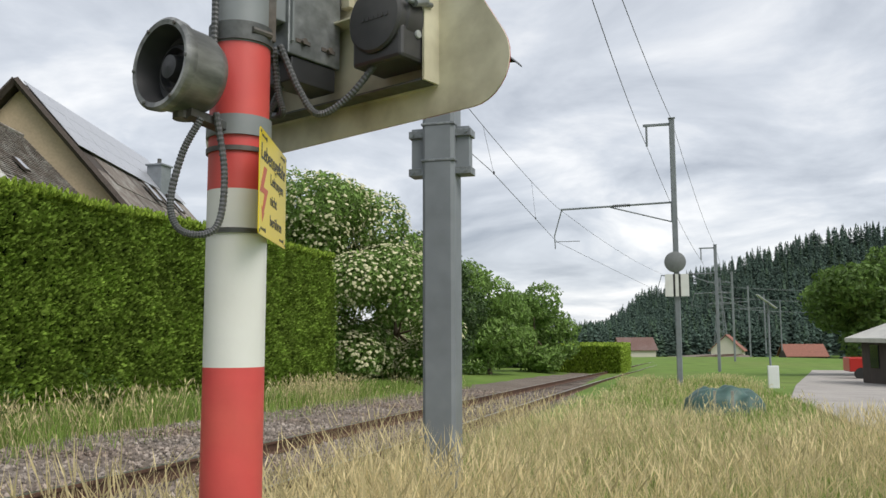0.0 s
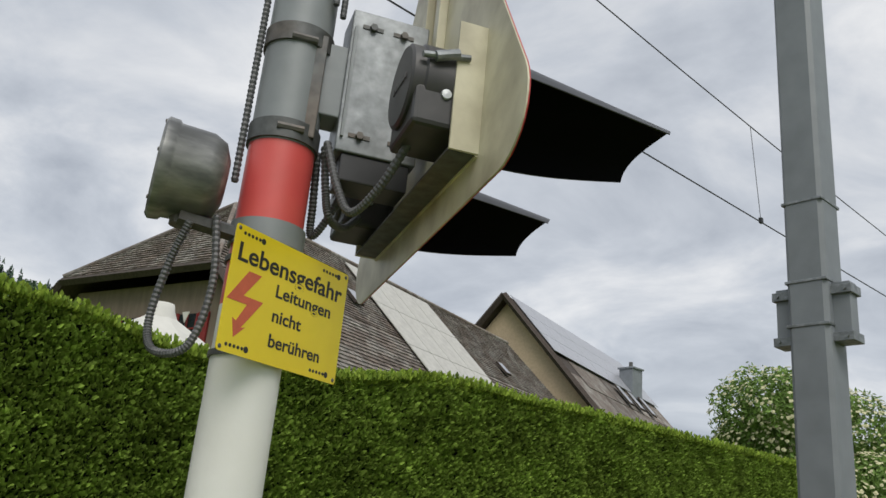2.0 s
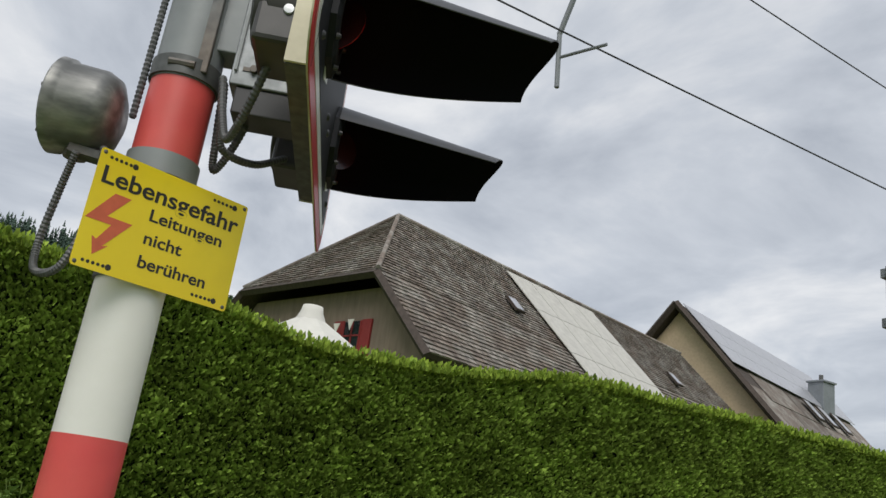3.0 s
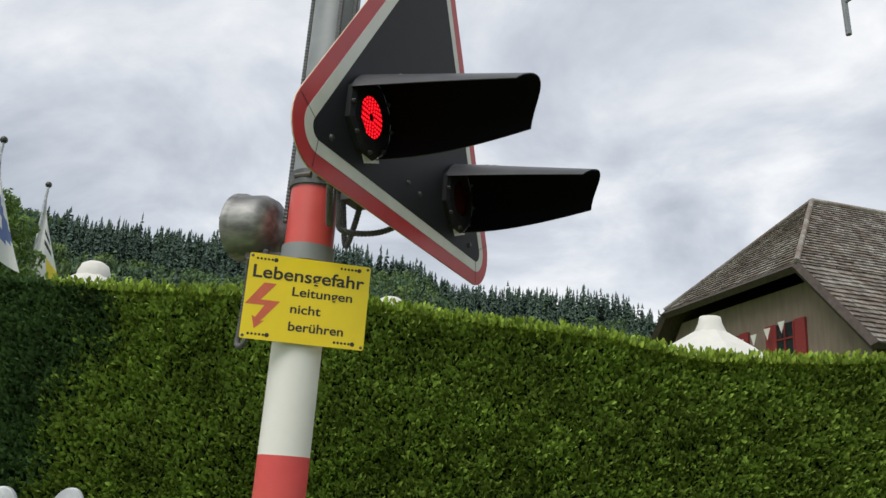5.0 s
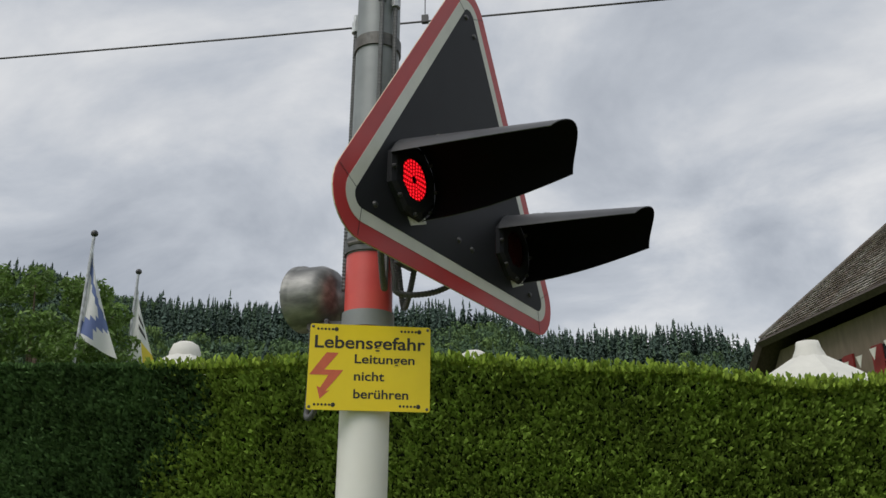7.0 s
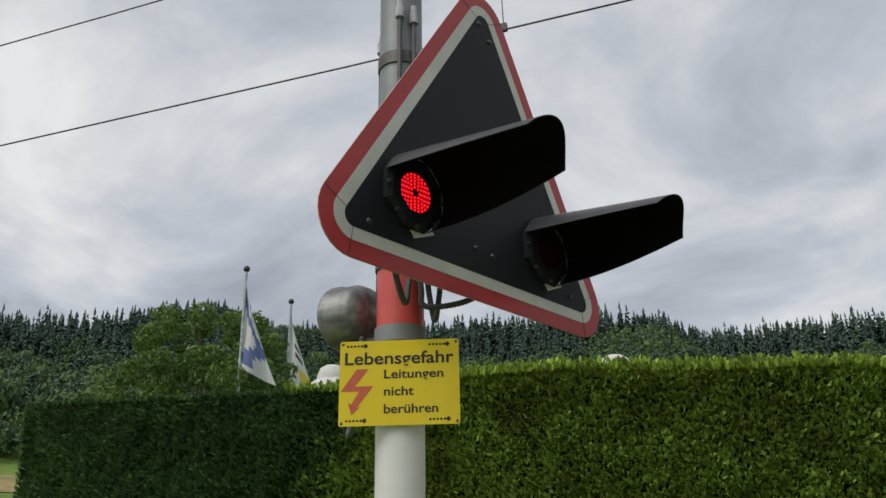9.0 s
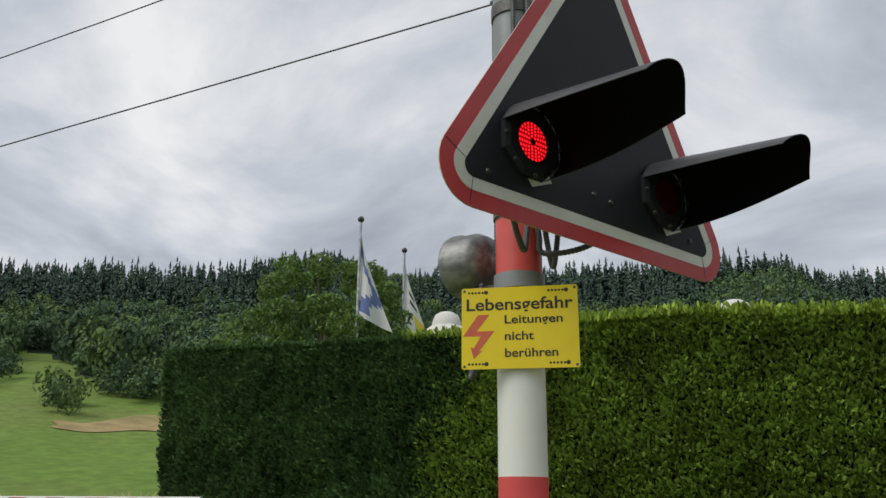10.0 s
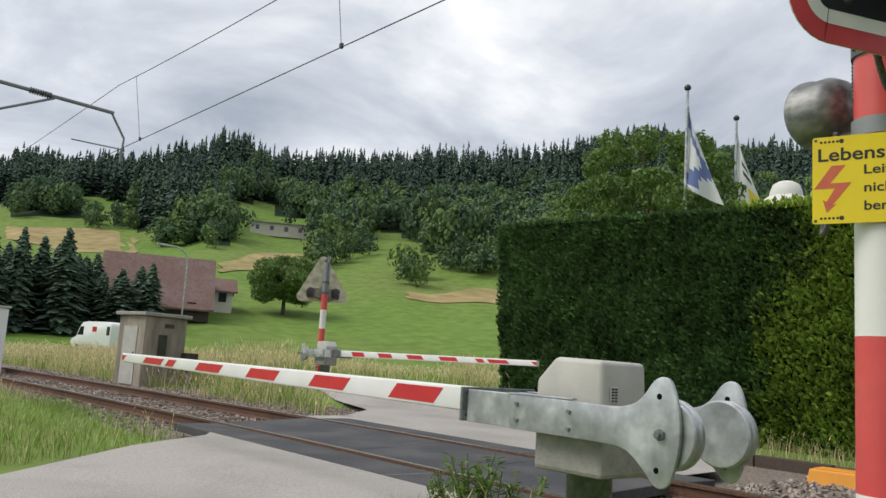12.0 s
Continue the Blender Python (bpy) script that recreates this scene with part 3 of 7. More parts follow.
def build_ground():
    radii = [0, 1.5, 3, 4.5, 6, 8, 10, 12, 14, 17, 20, 24, 28, 33, 40, 48, 58, 70, 82, 94, 106, 118] + [130 + 10 * k for k in range(21)] + [345, 365, 420, 500, 600, 640, 800, 1200, 2000, 4000]
    n = 240
    verts, faces, index = [], [], []
    cx, cy = -1.0, 3.0
    for r in radii:
        for i in range(n):
            a = 2 * math.pi * i / n
            x, y = cx + r * math.cos(a), cy + r * math.sin(a)
            verts.append((x, y, land(x, y)))
    for k in range(len(radii) - 1):
        for i in range(n):
            j = (i + 1) % n
            faces.append((k * n + i, k * n + j, (k + 1) * n + j, (k + 1) * n + i))
            p, q = verts[k * n + i], verts[(k + 1) * n + j]
            m = ((p[0] + q[0]) / 2, (p[1] + q[1]) / 2)
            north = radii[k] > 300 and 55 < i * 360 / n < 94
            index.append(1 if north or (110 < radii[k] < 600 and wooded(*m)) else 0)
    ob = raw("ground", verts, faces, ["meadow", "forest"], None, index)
    ob.data.shade_smooth()
    tagged(ob, "green meadow rising to wooded hills around the crossing", "ground", kind="structure")


build_ground()


def drape(name, outline, mat, lift, label, category, cell=1.0):
    """A sheet cut to an outline that follows the land, a little above it."""
    bm = bmesh.new()
    f = bm.faces.new([bm.verts.new((x, y, 0)) for x, y in outline])
    xs, ys = [p[0] for p in outline], [p[1] for p in outline]
    for axis, vals in ((0, xs), (1, ys)):
        c = min(vals) + cell
        while c < max(vals):
            co, no = [0, 0, 0], [0, 0, 0]
            co[axis], no[axis] = c, 1
            bmesh.ops.bisect_plane(bm, geom=bm.verts[:] + bm.edges[:] + bm.faces[:], plane_co=co, plane_no=no)
            c += cell
    for v in bm.verts:
        v.co.z = lift(v.co.x, v.co.y)
    ob = new(name, mesh_of(name, bm, mat, True))
    return tagged(ob, label, category, kind="structure")


def build_road():
    near = [(-2.93, 0.6), (-2.93, -5.9), (-2.1, -4.6), (-0.9, -3.7), (0.75, -2.1), (2.2, -1.6), (9, -1.6), (9.5, 14), (9, 26), (9.5, 38), (15, 75), (12, 75), (6.2, 42), (4.4, 30), (4.2, 20), (4.6, 12), (4.2, 6.0), (2.9, 2.2), (1.0, 1.0)]
    drape("road", near[::-1], "asphalt", lambda x, y: max(-0.16, -0.02 - 0.02 * max(0, x + 1)) + 0.9 * (track_z(y) - 0.05) * smooth01(2, 12, y),
          "worn light grey asphalt lane leading up to the crossing", "road", 0.8)
    far = [(-4.58, 0.2), (-6.2, 0.0), (-7.6, -1.2), (-9.4, -5.5), (-11.5, -11), (-14, -16), (-40, -31), (-42, -28), (-60, -38), (-60, -42), (-30, -27.2), (-11, -16.5), (-8.5, -12.5), (-7.0, -8.2), (-5.6, -6.8), (-4.58, -6.6)]
    drape("road", far[::-1], "asphalt", lambda x, y: max(0.055 - 0.0 * x, land(x, y) + 0.035) if x < -7 else 0.055,
          "worn light grey asphalt lane beyond the track", "road", 0.8)


build_road()


def rail_mesh(y0, y1, x, dz, step):
    prof = [(-0.07, -0.17), (0.07, -0.17), (0.07, -0.155), (0.012, -0.135), (0.012, -0.045), (0.036, -0.035), (0.036, -0.004), (0.03, 0.0),
            (-0.03, 0.0), (-0.036, -0.004), (-0.036, -0.035), (-0.012, -0.045), (-0.012, -0.135), (-0.07, -0.155)]
    verts, faces, index, n = [], [], [], len(prof)
    ys = [y0 + (y1 - y0) * i / step for i in range(step + 1)]
    for y in ys:
        for px, pz in prof:
            verts.append((x + track_x(y) + px, y, track_z(y) + dz + pz))
    for k in range(step):
        for i in range(n):
            j = (i + 1) % n
            faces.append((k * n + i, (k + 1) * n + i, (k + 1) * n + j, k * n + j))
            index.append(1 if i == 7 else 0)
    return verts, faces, index


CANT = 0.08


def build_track():
    track = thing("railway_track", "single railway track on rusty rails in stone ballast", "railway track", kind="structure")
    for x, dz in ((-3.0, -CANT / 2), (-4.505, CANT / 2)):
        v, f, i = rail_mesh(-140, 170, x, dz, 310)
        ob = raw("rail", v, f, ["rust", "railtop"], track, i)
    # ballast bed with sloping shoulders
    sec = [(-9.9, -0.10), (-8.0, -0.08), (-6.6, -0.10), (-5.3, -0.13), (-4.5, -0.145), (-3.75, -0.17), (-3.0, -0.22), (-2.3, -0.25), (-1.6, -0.42), (-0.9, -0.8)]
    verts, faces = [], []
    ys = [-140 + i for i in range(311)]
    for y in ys:
        for x, z in sec:
            verts.append((x + track_x(y), y, track_z(y) + z + 0.02 * noise.noise((x * 2, y * 1.3, 0))))
    n = len(sec)
    for k in range(len(ys) - 1):
        for i in range(n - 1):
            faces.append((k * n + i, k * n + i + 1, (k + 1) * n + i + 1, (k + 1) * n + i))
    bed = raw("ballast_bed", verts, faces, "gravel", track)
    bed.data.shade_smooth()
    # sleepers
    bm = bmesh.new()
    box(bm, -1.25, 1.25, -0.12, 0.12, -0.15, 0.0, 0.015)
    me = mesh_of("sleeper", bm, "sleeper")
    lean = math.degrees(math.atan(CANT / 1.505))
    k = 0
    for i in range(-90, 140):
        y = i * 0.62
        if -7.0 < y < 0.9:
            continue
        ob = new("sleeper", me)
        ob.matrix_basis = pose(-3.7525 + track_x(y), y, track_z(y) - 0.165, 0, lean, random.uniform(-0.6, 0.6))
        ob.parent = track
        k += 1
    # rail clips and stones
    rng = random.Random(4)
    sv, sf = [], []
    octa = [(1, 0, 0), (-1, 0, 0), (0, 1, 0), (0, -1, 0), (0, 0, 1), (0, 0, -1), (.7, .7, .4), (-.7, -.6, .5)]
    tris = [(6, 4, 0), (6, 2, 4), (6, 0, 2), (2, 1, 4), (7, 4, 1), (7, 3, 4), (7, 1, 3), (3, 0, 4), (0, 5, 2), (2, 5, 1), (1, 5, 3), (3, 5, 0)]

    def stone(x, y, z, s):
        b = len(sv)
        rot = Euler((rng.uniform(0, 6), rng.uniform(0, 6), rng.uniform(0, 6))).to_matrix()
        sc = [s * rng.uniform(0.6, 1.2) for _ in range(3)]
        for p in octa:
            q = rot @ Vector((p[0] * sc[0] * rng.uniform(.8, 1.1), p[1] * sc[1] * rng.uniform(.8, 1.1), p[2] * sc[2]))
            sv.append((x + q.x, y + q.y, z + q.z))
        sf.extend(tuple(b + i for i in t) for t in tris)

    for _ in range(30000):
        y = rng.choice((rng.uniform(0.35, 16), rng.uniform(0.35, 32), rng.uniform(-30, -6.8)))
        x = rng.uniform(-8.6, -1.3)
        for (a, za), (b, zb) in zip(sec, sec[1:]):
            if a <= x <= b:
                z = za + (zb - za) * (x - a) / (b - a)
        if abs(x + 3.0) < 0.06 or abs(x + 4.505) < 0.06:
            continue
        stone(x + track_x(y), y, track_z(y) + z + 0.01, rng.uniform(0.022, 0.045))
    st = raw("ballast_stones", sv, sf, "stone", track)
    tagged(st, kind="stuff")
    # level crossing panels between and beside the rails
    for name, x0, x1, z in (("crossing_panel", -4.43, -3.075, 0.0), ("crossing_panel", -2.925, -2.3, -CANT / 2 - 0.01), ("crossing_panel", -5.2, -4.58, CANT / 2 - 0.01)):
        for i in range(4):
            bm = bmesh.new()
            y0 = -6.1 + i * 1.65
            box(bm, x0, x1, y0 + 0.006, y0 + 1.644, -0.12, -0.018, 0.008)
            ob = part(name, bm, "rubber", track)
            ob.matrix_basis = Matrix.Translation((0, 0, 0.05 + z)) @ (Matrix.Translation((-3.75, 0, 0)) @ pose(0, 0, 0, 0, lean, 0) @ Matrix.Translation((3.75, 0, 0)) if z == 0.0 else Matrix.Identity(4))


build_track()


# ---- hedge ----
def sprigs(rng, spots, size):
    """Flat fans of scaly foliage at given places: (point, outward normal, material)."""
    g = np.random.default_rng(rng.randrange(10 ** 6))
    n = len(spots)
    p = np.array([q[0] for q in spots], dtype=np.float64)
    out = np.array([q[1] for q in spots], dtype=np.float64)
    out += g.uniform((-.7, -.7, -.2), (.7, .7, .8), (n, 3))
    out /= np.linalg.norm(out, axis=1)[:, None]
    side = np.cross(out, g.normal(size=(n, 3)))
    side /= np.linalg.norm(side, axis=1)[:, None] + 1e-9
    dn = np.cross(out, side)
    s = size * g.uniform(.6, 1.4, (n, 1))
    verts = np.empty((n, 6, 3))
    for k, (a, w, d) in enumerate(((0, .12, 0), (.55, .30, .07), (1.0, .05, -.04))):
        m = p + out * s * a + dn * s * d
        verts[:, 2 * k], verts[:, 2 * k + 1] = m - side * s * w, m + side * s * w
    base = np.arange(n)[:, None] * 6
    quads = np.concatenate([base + np.array((0, 1, 3, 2)), base + np.array((2, 3, 5, 4))], axis=1).reshape(-1, 4)
    return verts.reshape(-1, 3), quads, np.repeat([q[2] for q in spots], 2)


def raw_quads(name, verts, quads, mats, parent=None, index=None):
    """A mesh of quads from arrays."""
    me = bpy.data.meshes.new(name)
    n = len(quads)
    me.vertices.add(len(verts))
    me.vertices.foreach_set("co", np.asarray(verts, dtype=np.float32).ravel())
    me.loops.add(4 * n)
    me.loops.foreach_set("vertex_index", np.asarray(quads, dtype=np.int32).ravel())
    me.polygons.add(n)
    me.polygons.foreach_set("loop_start", np.arange(n, dtype=np.int32) * 4)
    for m in (mats if isinstance(mats, (list, tuple)) else [mats]):
        me.materials.append(M[m])
    if index is not None:
        me.polygons.foreach_set("material_index", np.asarray(index, dtype=np.int32))
    me.update(calc_edges=True)
    ob = new(name, me)
    if parent is not None:
        ob.parent = parent
    return ob


def hedge_top(y):
    return 3.92 - 0.30 * smooth01(2, 7, y) * (1 - smooth01(10, 15, y)) - 0.25 * smooth01(6, 8.5, y) * (1 - smooth01(9, 13, y)) + 0.1 * noise.noise((y * 0.35, 3.0, 0))


def build_hedge():
    rng = random.Random(11)
    hedge = thing("thuja_hedge", "tall clipped green thuja hedge along the track", "hedge", kind="structure")
    hedge["kind"] = ""
    # plan: along the track, then turning away along the lane
    a, b, c = Vector((-10.0, 27.3, 0)), Vector((-10.0, -2.2, 0)), Vector((-10.55, -8.5, 0))
    depth = 1.5
    core = bmesh.new()

    def wall(p, q, back, top):
        n = 24
        rows = []
        for i in range(n + 1):
            m = p.lerp(q, i / n)
            z0, z1 = land(m.x, m.y) - 0.2, top(m.y) - 0.12
            f = m + back * 0.14
            g = m + back * depth
            rows.append([core.verts.new((f.x, f.y, z0)), core.verts.new((f.x + back.x * .1, f.y + back.y * .1, z1)), core.verts.new((g.x, g.y, z1)), core.verts.new((g.x, g.y, z0))])
        for r, s in zip(rows, rows[1:]):
            for k in range(3):
                core.faces.new((r[k], s[k], s[k + 1], r[k + 1]))
        core.faces.new(rows[0])
        core.faces.new(rows[-1][::-1])

    back1 = Vector((-1, 0, 0))
    d2 = (c - b).normalized()
    back2 = Vector((d2.y, -d2.x, 0))
    back2 = back2 if back2.x < 0 else -back2
    top2 = lambda y: 3.95 + 0.30 * smooth01(-2.2, -8.5, y)
    wall(a, b, back1, hedge_top)
    wall(b, c, back2, top2)
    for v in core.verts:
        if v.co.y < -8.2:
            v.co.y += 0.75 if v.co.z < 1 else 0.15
    # solid core, coloured near black for the shade behind the foliage
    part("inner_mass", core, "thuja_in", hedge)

    def bulge(y, z):
        return 0.16 * noise.noise((y * 0.8, z * 0.8, 1.0)) + 0.10 * noise.noise((y * 2.6, z * 2.6, 4.0))

    spots = []
    for _ in range(175000):
        y = rng.uniform(-2.2, 27.3)
        top = hedge_top(y)
        base = land(-10, y) - 0.05
        z = base + (top - base) * rng.random()
        lean = 0.10 * (z - base) / 4
        x = -10.0 - lean + bulge(y, z)
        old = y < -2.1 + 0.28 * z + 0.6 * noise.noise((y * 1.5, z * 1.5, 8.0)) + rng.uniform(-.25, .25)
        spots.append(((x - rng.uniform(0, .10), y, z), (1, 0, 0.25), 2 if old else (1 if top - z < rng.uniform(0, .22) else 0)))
    for _ in range(26000):
        y = rng.uniform(-2.2, 27.3)
        x = -10.0 - depth * rng.random() ** 1.5
        spots.append(((x, y, hedge_top(y) - 0.06 + 0.14 * rng.random() ** 2), (0.2, 0, 1), 1 if rng.random() < .75 else 0))
    for _ in range(9000):
        # the end at the north
        x, z = -10.0 - depth * rng.random(), land(-10, 27) + 4.0 * rng.random()
        spots.append(((x, 27.3 + bulge(x, z), z), (0, 1, 0.2), 0))
    v, f, i = sprigs(rng, spots, 0.088)
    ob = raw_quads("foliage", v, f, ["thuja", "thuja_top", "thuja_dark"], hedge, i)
    tagged(ob, kind="stuff")
    # the return along the lane is darker, older growth
    spots = []
    for _ in range(46000):
        f = rng.random()
        m = b.lerp(c, rng.random() * (1 - 0.09 * (1 - f) ** 1.5))
        base, top = land(m.x, m.y) - 0.05, top2(m.y)
        z = base + (top - base) * f
        o = -back2 * (bulge(m.y * 1.3, z) - 0.05 + rng.uniform(-.1, 0))
        spots.append(((m.x + o.x, m.y + o.y, z), (-back2.x, -back2.y, 0.25), 0))
    for _ in range(5500):
        m = b.lerp(c, rng.random()) + back2 * depth * rng.random()
        spots.append(((m.x, m.y, top2(m.y) - .05), (0, 0, 1), 0))
    for _ in range(8500):
        m = c + back2 * depth * rng.random()
        z = land(m.x, m.y) + (top2(c.y) - land(m.x, m.y)) * rng.random()
        o = bulge(m.x * 2, z) * 0.7 - 0.55 * max(0.0, 1 - z / 4) ** 1.5
        spots.append(((m.x + d2.x * o, m.y + d2.y * o, z), (d2.x, d2.y, .2), 0))
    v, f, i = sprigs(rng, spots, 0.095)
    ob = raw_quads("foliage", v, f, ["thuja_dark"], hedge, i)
    tagged(ob, kind="stuff")


build_hedge()


# ---- level crossing signal ----
LAMPS = ((-0.340, 2.252), (0.366, 2.236))  # lamp centres on the board
GAP = 0.399
POST = Vector((-0.517, 4.0, 0.0))
GROUND_POST = -0.2
TRI_AZ = 66.9  # the way the lamps face


def tri_frame(gap):
    """Frame of the triangular board: x to its right, y up, z the way it faces."""
    a = radians(TRI_AZ)
    n = Vector((math.cos(a), math.sin(a), 0))
    e = Vector((-n.y, n.x, 0))
    return Matrix(((e.x, 0, n.x, n.x * gap), (e.y, 0, n.y, n.y * gap), (0, 1, 0, 0), (0, 0, 0, 1)))


def build_signal(top=4.2):
    sig = thing("level_crossing_signal", "red and white banded signal post with triangular flashing light board", "railway signal", pose(*POST))
    r = 0.088
    bands = [("post_band", GROUND_POST - 0.3, 0.21, "red"), ("post_band", 0.21, 0.712, "white"), ("post_band", 0.712, 1.214, "red"), ("post_band", 1.214, 1.727, "white"), ("post_band", 1.727, 2.17, "red")]
    for name, z0, z1, mat in bands:
        bm = bmesh.new()
        lathe(bm, [(r, z0), (r, z1)], 40)
        part(name, bm, mat, sig, smooth=True)
    bm = bmesh.new()
    lathe(bm, [(r + .001, 2.165), (r + .001, top), (0, top)], 40)
    part("upper_post", bm, "greypost", sig, "grey painted upper post", smooth=40)
    # clamp rings with bolts
    for z in (2.17, 2.46, 3.05):
        bm = bmesh.new()
        lathe(bm, [(r + .001, z), (r + .008, z), (r + .008, z + .055), (r + .001, z + .055)], 40)
        part("clamp_ring", bm, "iron", sig, smooth=40)
    part_m = tri_frame(GAP)
    tri = [(-0.577, 2.109), (0.592, 2.085), (0.055, 3.115)]
    R = 0.135
    bm = bmesh.new()
    prism(bm, rounded(tri, R), -0.004, 0.0)
    part("sign_back", bm, "cream", sig, "cream painted back with dark streaks", m=part_m)
    for name, rr, z0, z1, mat, lab in (("red_border", R, 0.0004, 0.003, "signred", "red border"), ("white_border", R - 0.055, 0.003, 0.0045, "signwhite", "reflective white border"), ("black_face", R - 0.097, 0.0045, 0.006, "black", "black face")):
        bm = bmesh.new()
        prism(bm, rounded(tri, rr), z0, z1)
        part(name, bm, mat, sig, lab, m=part_m)
    # seams across the white border at the corners
    for cx, cy, angs in ((-0.577, 2.109, (150, 262)), (0.592, 2.085, (30, 278)), (0.055, 3.115, (28, 152))):
        for a in angs:
            bm = bmesh.new()
            box(bm, 0.035, 0.128, -0.0009, 0.0009, 0.0046, 0.0052)
            part("seam", bm, "ink", sig, m=part_m @ pose(cx, cy, 0, 0, 0, a))
    # bolts through the face
    for bx, by in ((-0.52, 2.105), (0.52, 2.095), (-0.03, 2.15), (0.06, 2.142), (0.03, 3.105), (0.09, 3.05), (-0.20, 2.39), (0.02, 2.43)):
        bm = bmesh.new()
        lathe(bm, [(0.0, 0.014), (0.008, 0.013), (0.012, 0.006)], 10)
        part("bolt", bm, "housing", sig, m=part_m @ pose(bx, by, 0))
    # folded frame on the back
    for x0, x1, y0, y1 in ((-0.44, 0.44, 2.065, 2.072), (-0.44, 0.44, 2.33, 2.337)):
        bm = bmesh.new()
        box(bm, x0, x1, y0, y1, -0.075, -0.004, 0.001)
        part("back_rail", bm, "iron" if y0 < 2.1 else "cream", sig, m=part_m)
    bm = bmesh.new()
    box(bm, -0.45, 0.45, 2.06, 2.40, -0.010, -0.004)
    part("back_panel", bm, "cream", sig, m=part_m)
    for s in (-1, 1):
        bm = bmesh.new()
        box(bm, s * 0.45 - 0.004, s * 0.45 + 0.004, 2.065, 2.40, -0.075, -0.004)
        part("back_rail", bm, "cream", sig, m=part_m)
        bm = bmesh.new()
        box(bm, s * 0.07 - 0.02, s * 0.07 + 0.02, 2.40, 2.93, -0.03, -0.004, 0.002)
        part("back_strut", bm, "cream", sig, m=part_m)
    # lamps
    for s, (lamp_x, lamp_y) in zip((-1, 1), LAMPS):
        L = part_m @ pose(lamp_x, lamp_y, 0)
        bm = bmesh.new()
        lathe(bm, [(0.075, 0.03), (0.112, 0.03), (0.133, 0.022), (0.136, 0.0065)], 8, m=pose(0, 0, 0, 0, 0, 22.5))
        flange = part("lamp_flange", bm, "black", sig, "black eight-sided lamp flange", m=L)
        for k in range(8):
            bm = bmesh.new()
            lathe(bm, [(0, .012), (.006, .011), (.008, 0)], 8)
            part("flange_bolt", bm, "housing", flange, m=pose(0.120 * math.cos(k * math.pi / 4), 0.120 * math.sin(k * math.pi / 4), 0.026))
        bm = bmesh.new()
        lathe(bm, [(0, 0.016), (0.04, 0.015), (0.076, 0.0085)], 28)
        part("lens", bm, "lens", sig, "dark red lamp lens", m=L, smooth=True)
        # hood: half tube open below, tapering its flanks towards the tip
        bm = bmesh.new()
        n, k = 20, 12
        outer, inn = [], []
        for i in range(k + 1):
            t = i / k
            z = 0.02 + 0.51 * t
            lo, hi = radians(-66 + 70 * t), radians(160 - 18 * t)
            rad = 0.136 - 0.020 * t
            ro, ri = [], []
            for j in range(n + 1):
                a = lo + (hi - lo) * j / n
                tip = (0.06 * math.sin(a) ** 2 * (1 if a > 0 else 0) - 0.02) * t
                ro.append(bm.verts.new((rad * math.cos(a) + 0.020 * t, rad * math.sin(a) - 0.052 * t, z + tip)))
                ri.append(bm.verts.new(((rad - .003) * math.cos(a) + 0.020 * t, (rad - .003) * math.sin(a) - 0.052 * t, z + tip)))
            outer.append(ro)
            inn.append(ri)
        for A, flip in ((outer, False), (inn, True)):
            for p, q in zip(A, A[1:]):
                for j in range(n):
                    f = bm.faces.new((p[j], p[j + 1], q[j + 1], q[j]) if not flip else (p[j], q[j], q[j + 1], p[j + 1]))
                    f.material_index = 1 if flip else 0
        for j in range(n):
            bm.faces.new((outer[-1][j], outer[-1][j + 1], inn[-1][j + 1], inn[-1][j]))
        for i in range(k):
            for j in (0, n):
                bm.faces.new((outer[i][j], outer[i + 1][j], inn[i + 1][j], inn[i][j]))
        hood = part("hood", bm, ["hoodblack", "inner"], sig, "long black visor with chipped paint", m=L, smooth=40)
        rng = random.Random(5 + s)
        for _ in range(9):
            # flakes where the paint has gone
            t = rng.uniform(0.18, 0.34)
            a = rng.uniform(1.35, 1.9)
            bm = bmesh.new()
            o = [(rng.uniform(.004, .012) * math.cos(q), rng.uniform(.004, .016) * math.sin(q)) for q in [i * 0.9 for i in range(7)]]
            prism(bm, o, 0, 0.0008)
            rad = 0.1366 - 0.020 * t
            n_ = Vector((math.cos(a), math.sin(a), 0))
            mm = Matrix.Translation((rad * math.cos(a) + 0.020 * t, rad * math.sin(a) - 0.052 * t + .0005, 0.02 + 0.51 * t)) @ n_.to_track_quat("Z", "Y").to_matrix().to_4x4()
            part("paint_chip", bm, "chipped", hood, m=mm)
        # white gasket corner below the lamp
        bm = bmesh.new()
        prism(bm, [(0.01, -0.150), (0.10, -0.115), (0.085, -0.085), (-0.02, -0.11)], 0.0061, 0.008)
        part("gasket", bm, "signwhite", sig, m=L)
        # housing behind the board: drum with a cover and a clip
        bm = bmesh.new()
        lathe(bm, [(0.0, -0.180), (0.098, -0.178), (0.106, -0.172), (0.106, -0.145), (0.112, -0.140), (0.112, -0.010)], 32)
        drum = part("lamp_housing", bm, "housing", sig, "dark lamp housing behind the board", m=L, smooth=35)
        bm = bmesh.new()
        box(bm, -0.10, 0.10, -0.135, -0.03, -0.165, -0.02, 0.012)
        part("housing_box", bm, "housing", drum)
        bm = bmesh.new()
        tube(bm, (-0.118, 0.03, -0.16), (-0.118, 0.05, -0.045), 0.008, seg=10)
        tube(bm, (-0.122, 0.03, -0.13), (-0.122, 0.05, -0.075), 0.013, seg=10)
        part("latch", bm, "galv", drum)
        bm = bmesh.new()
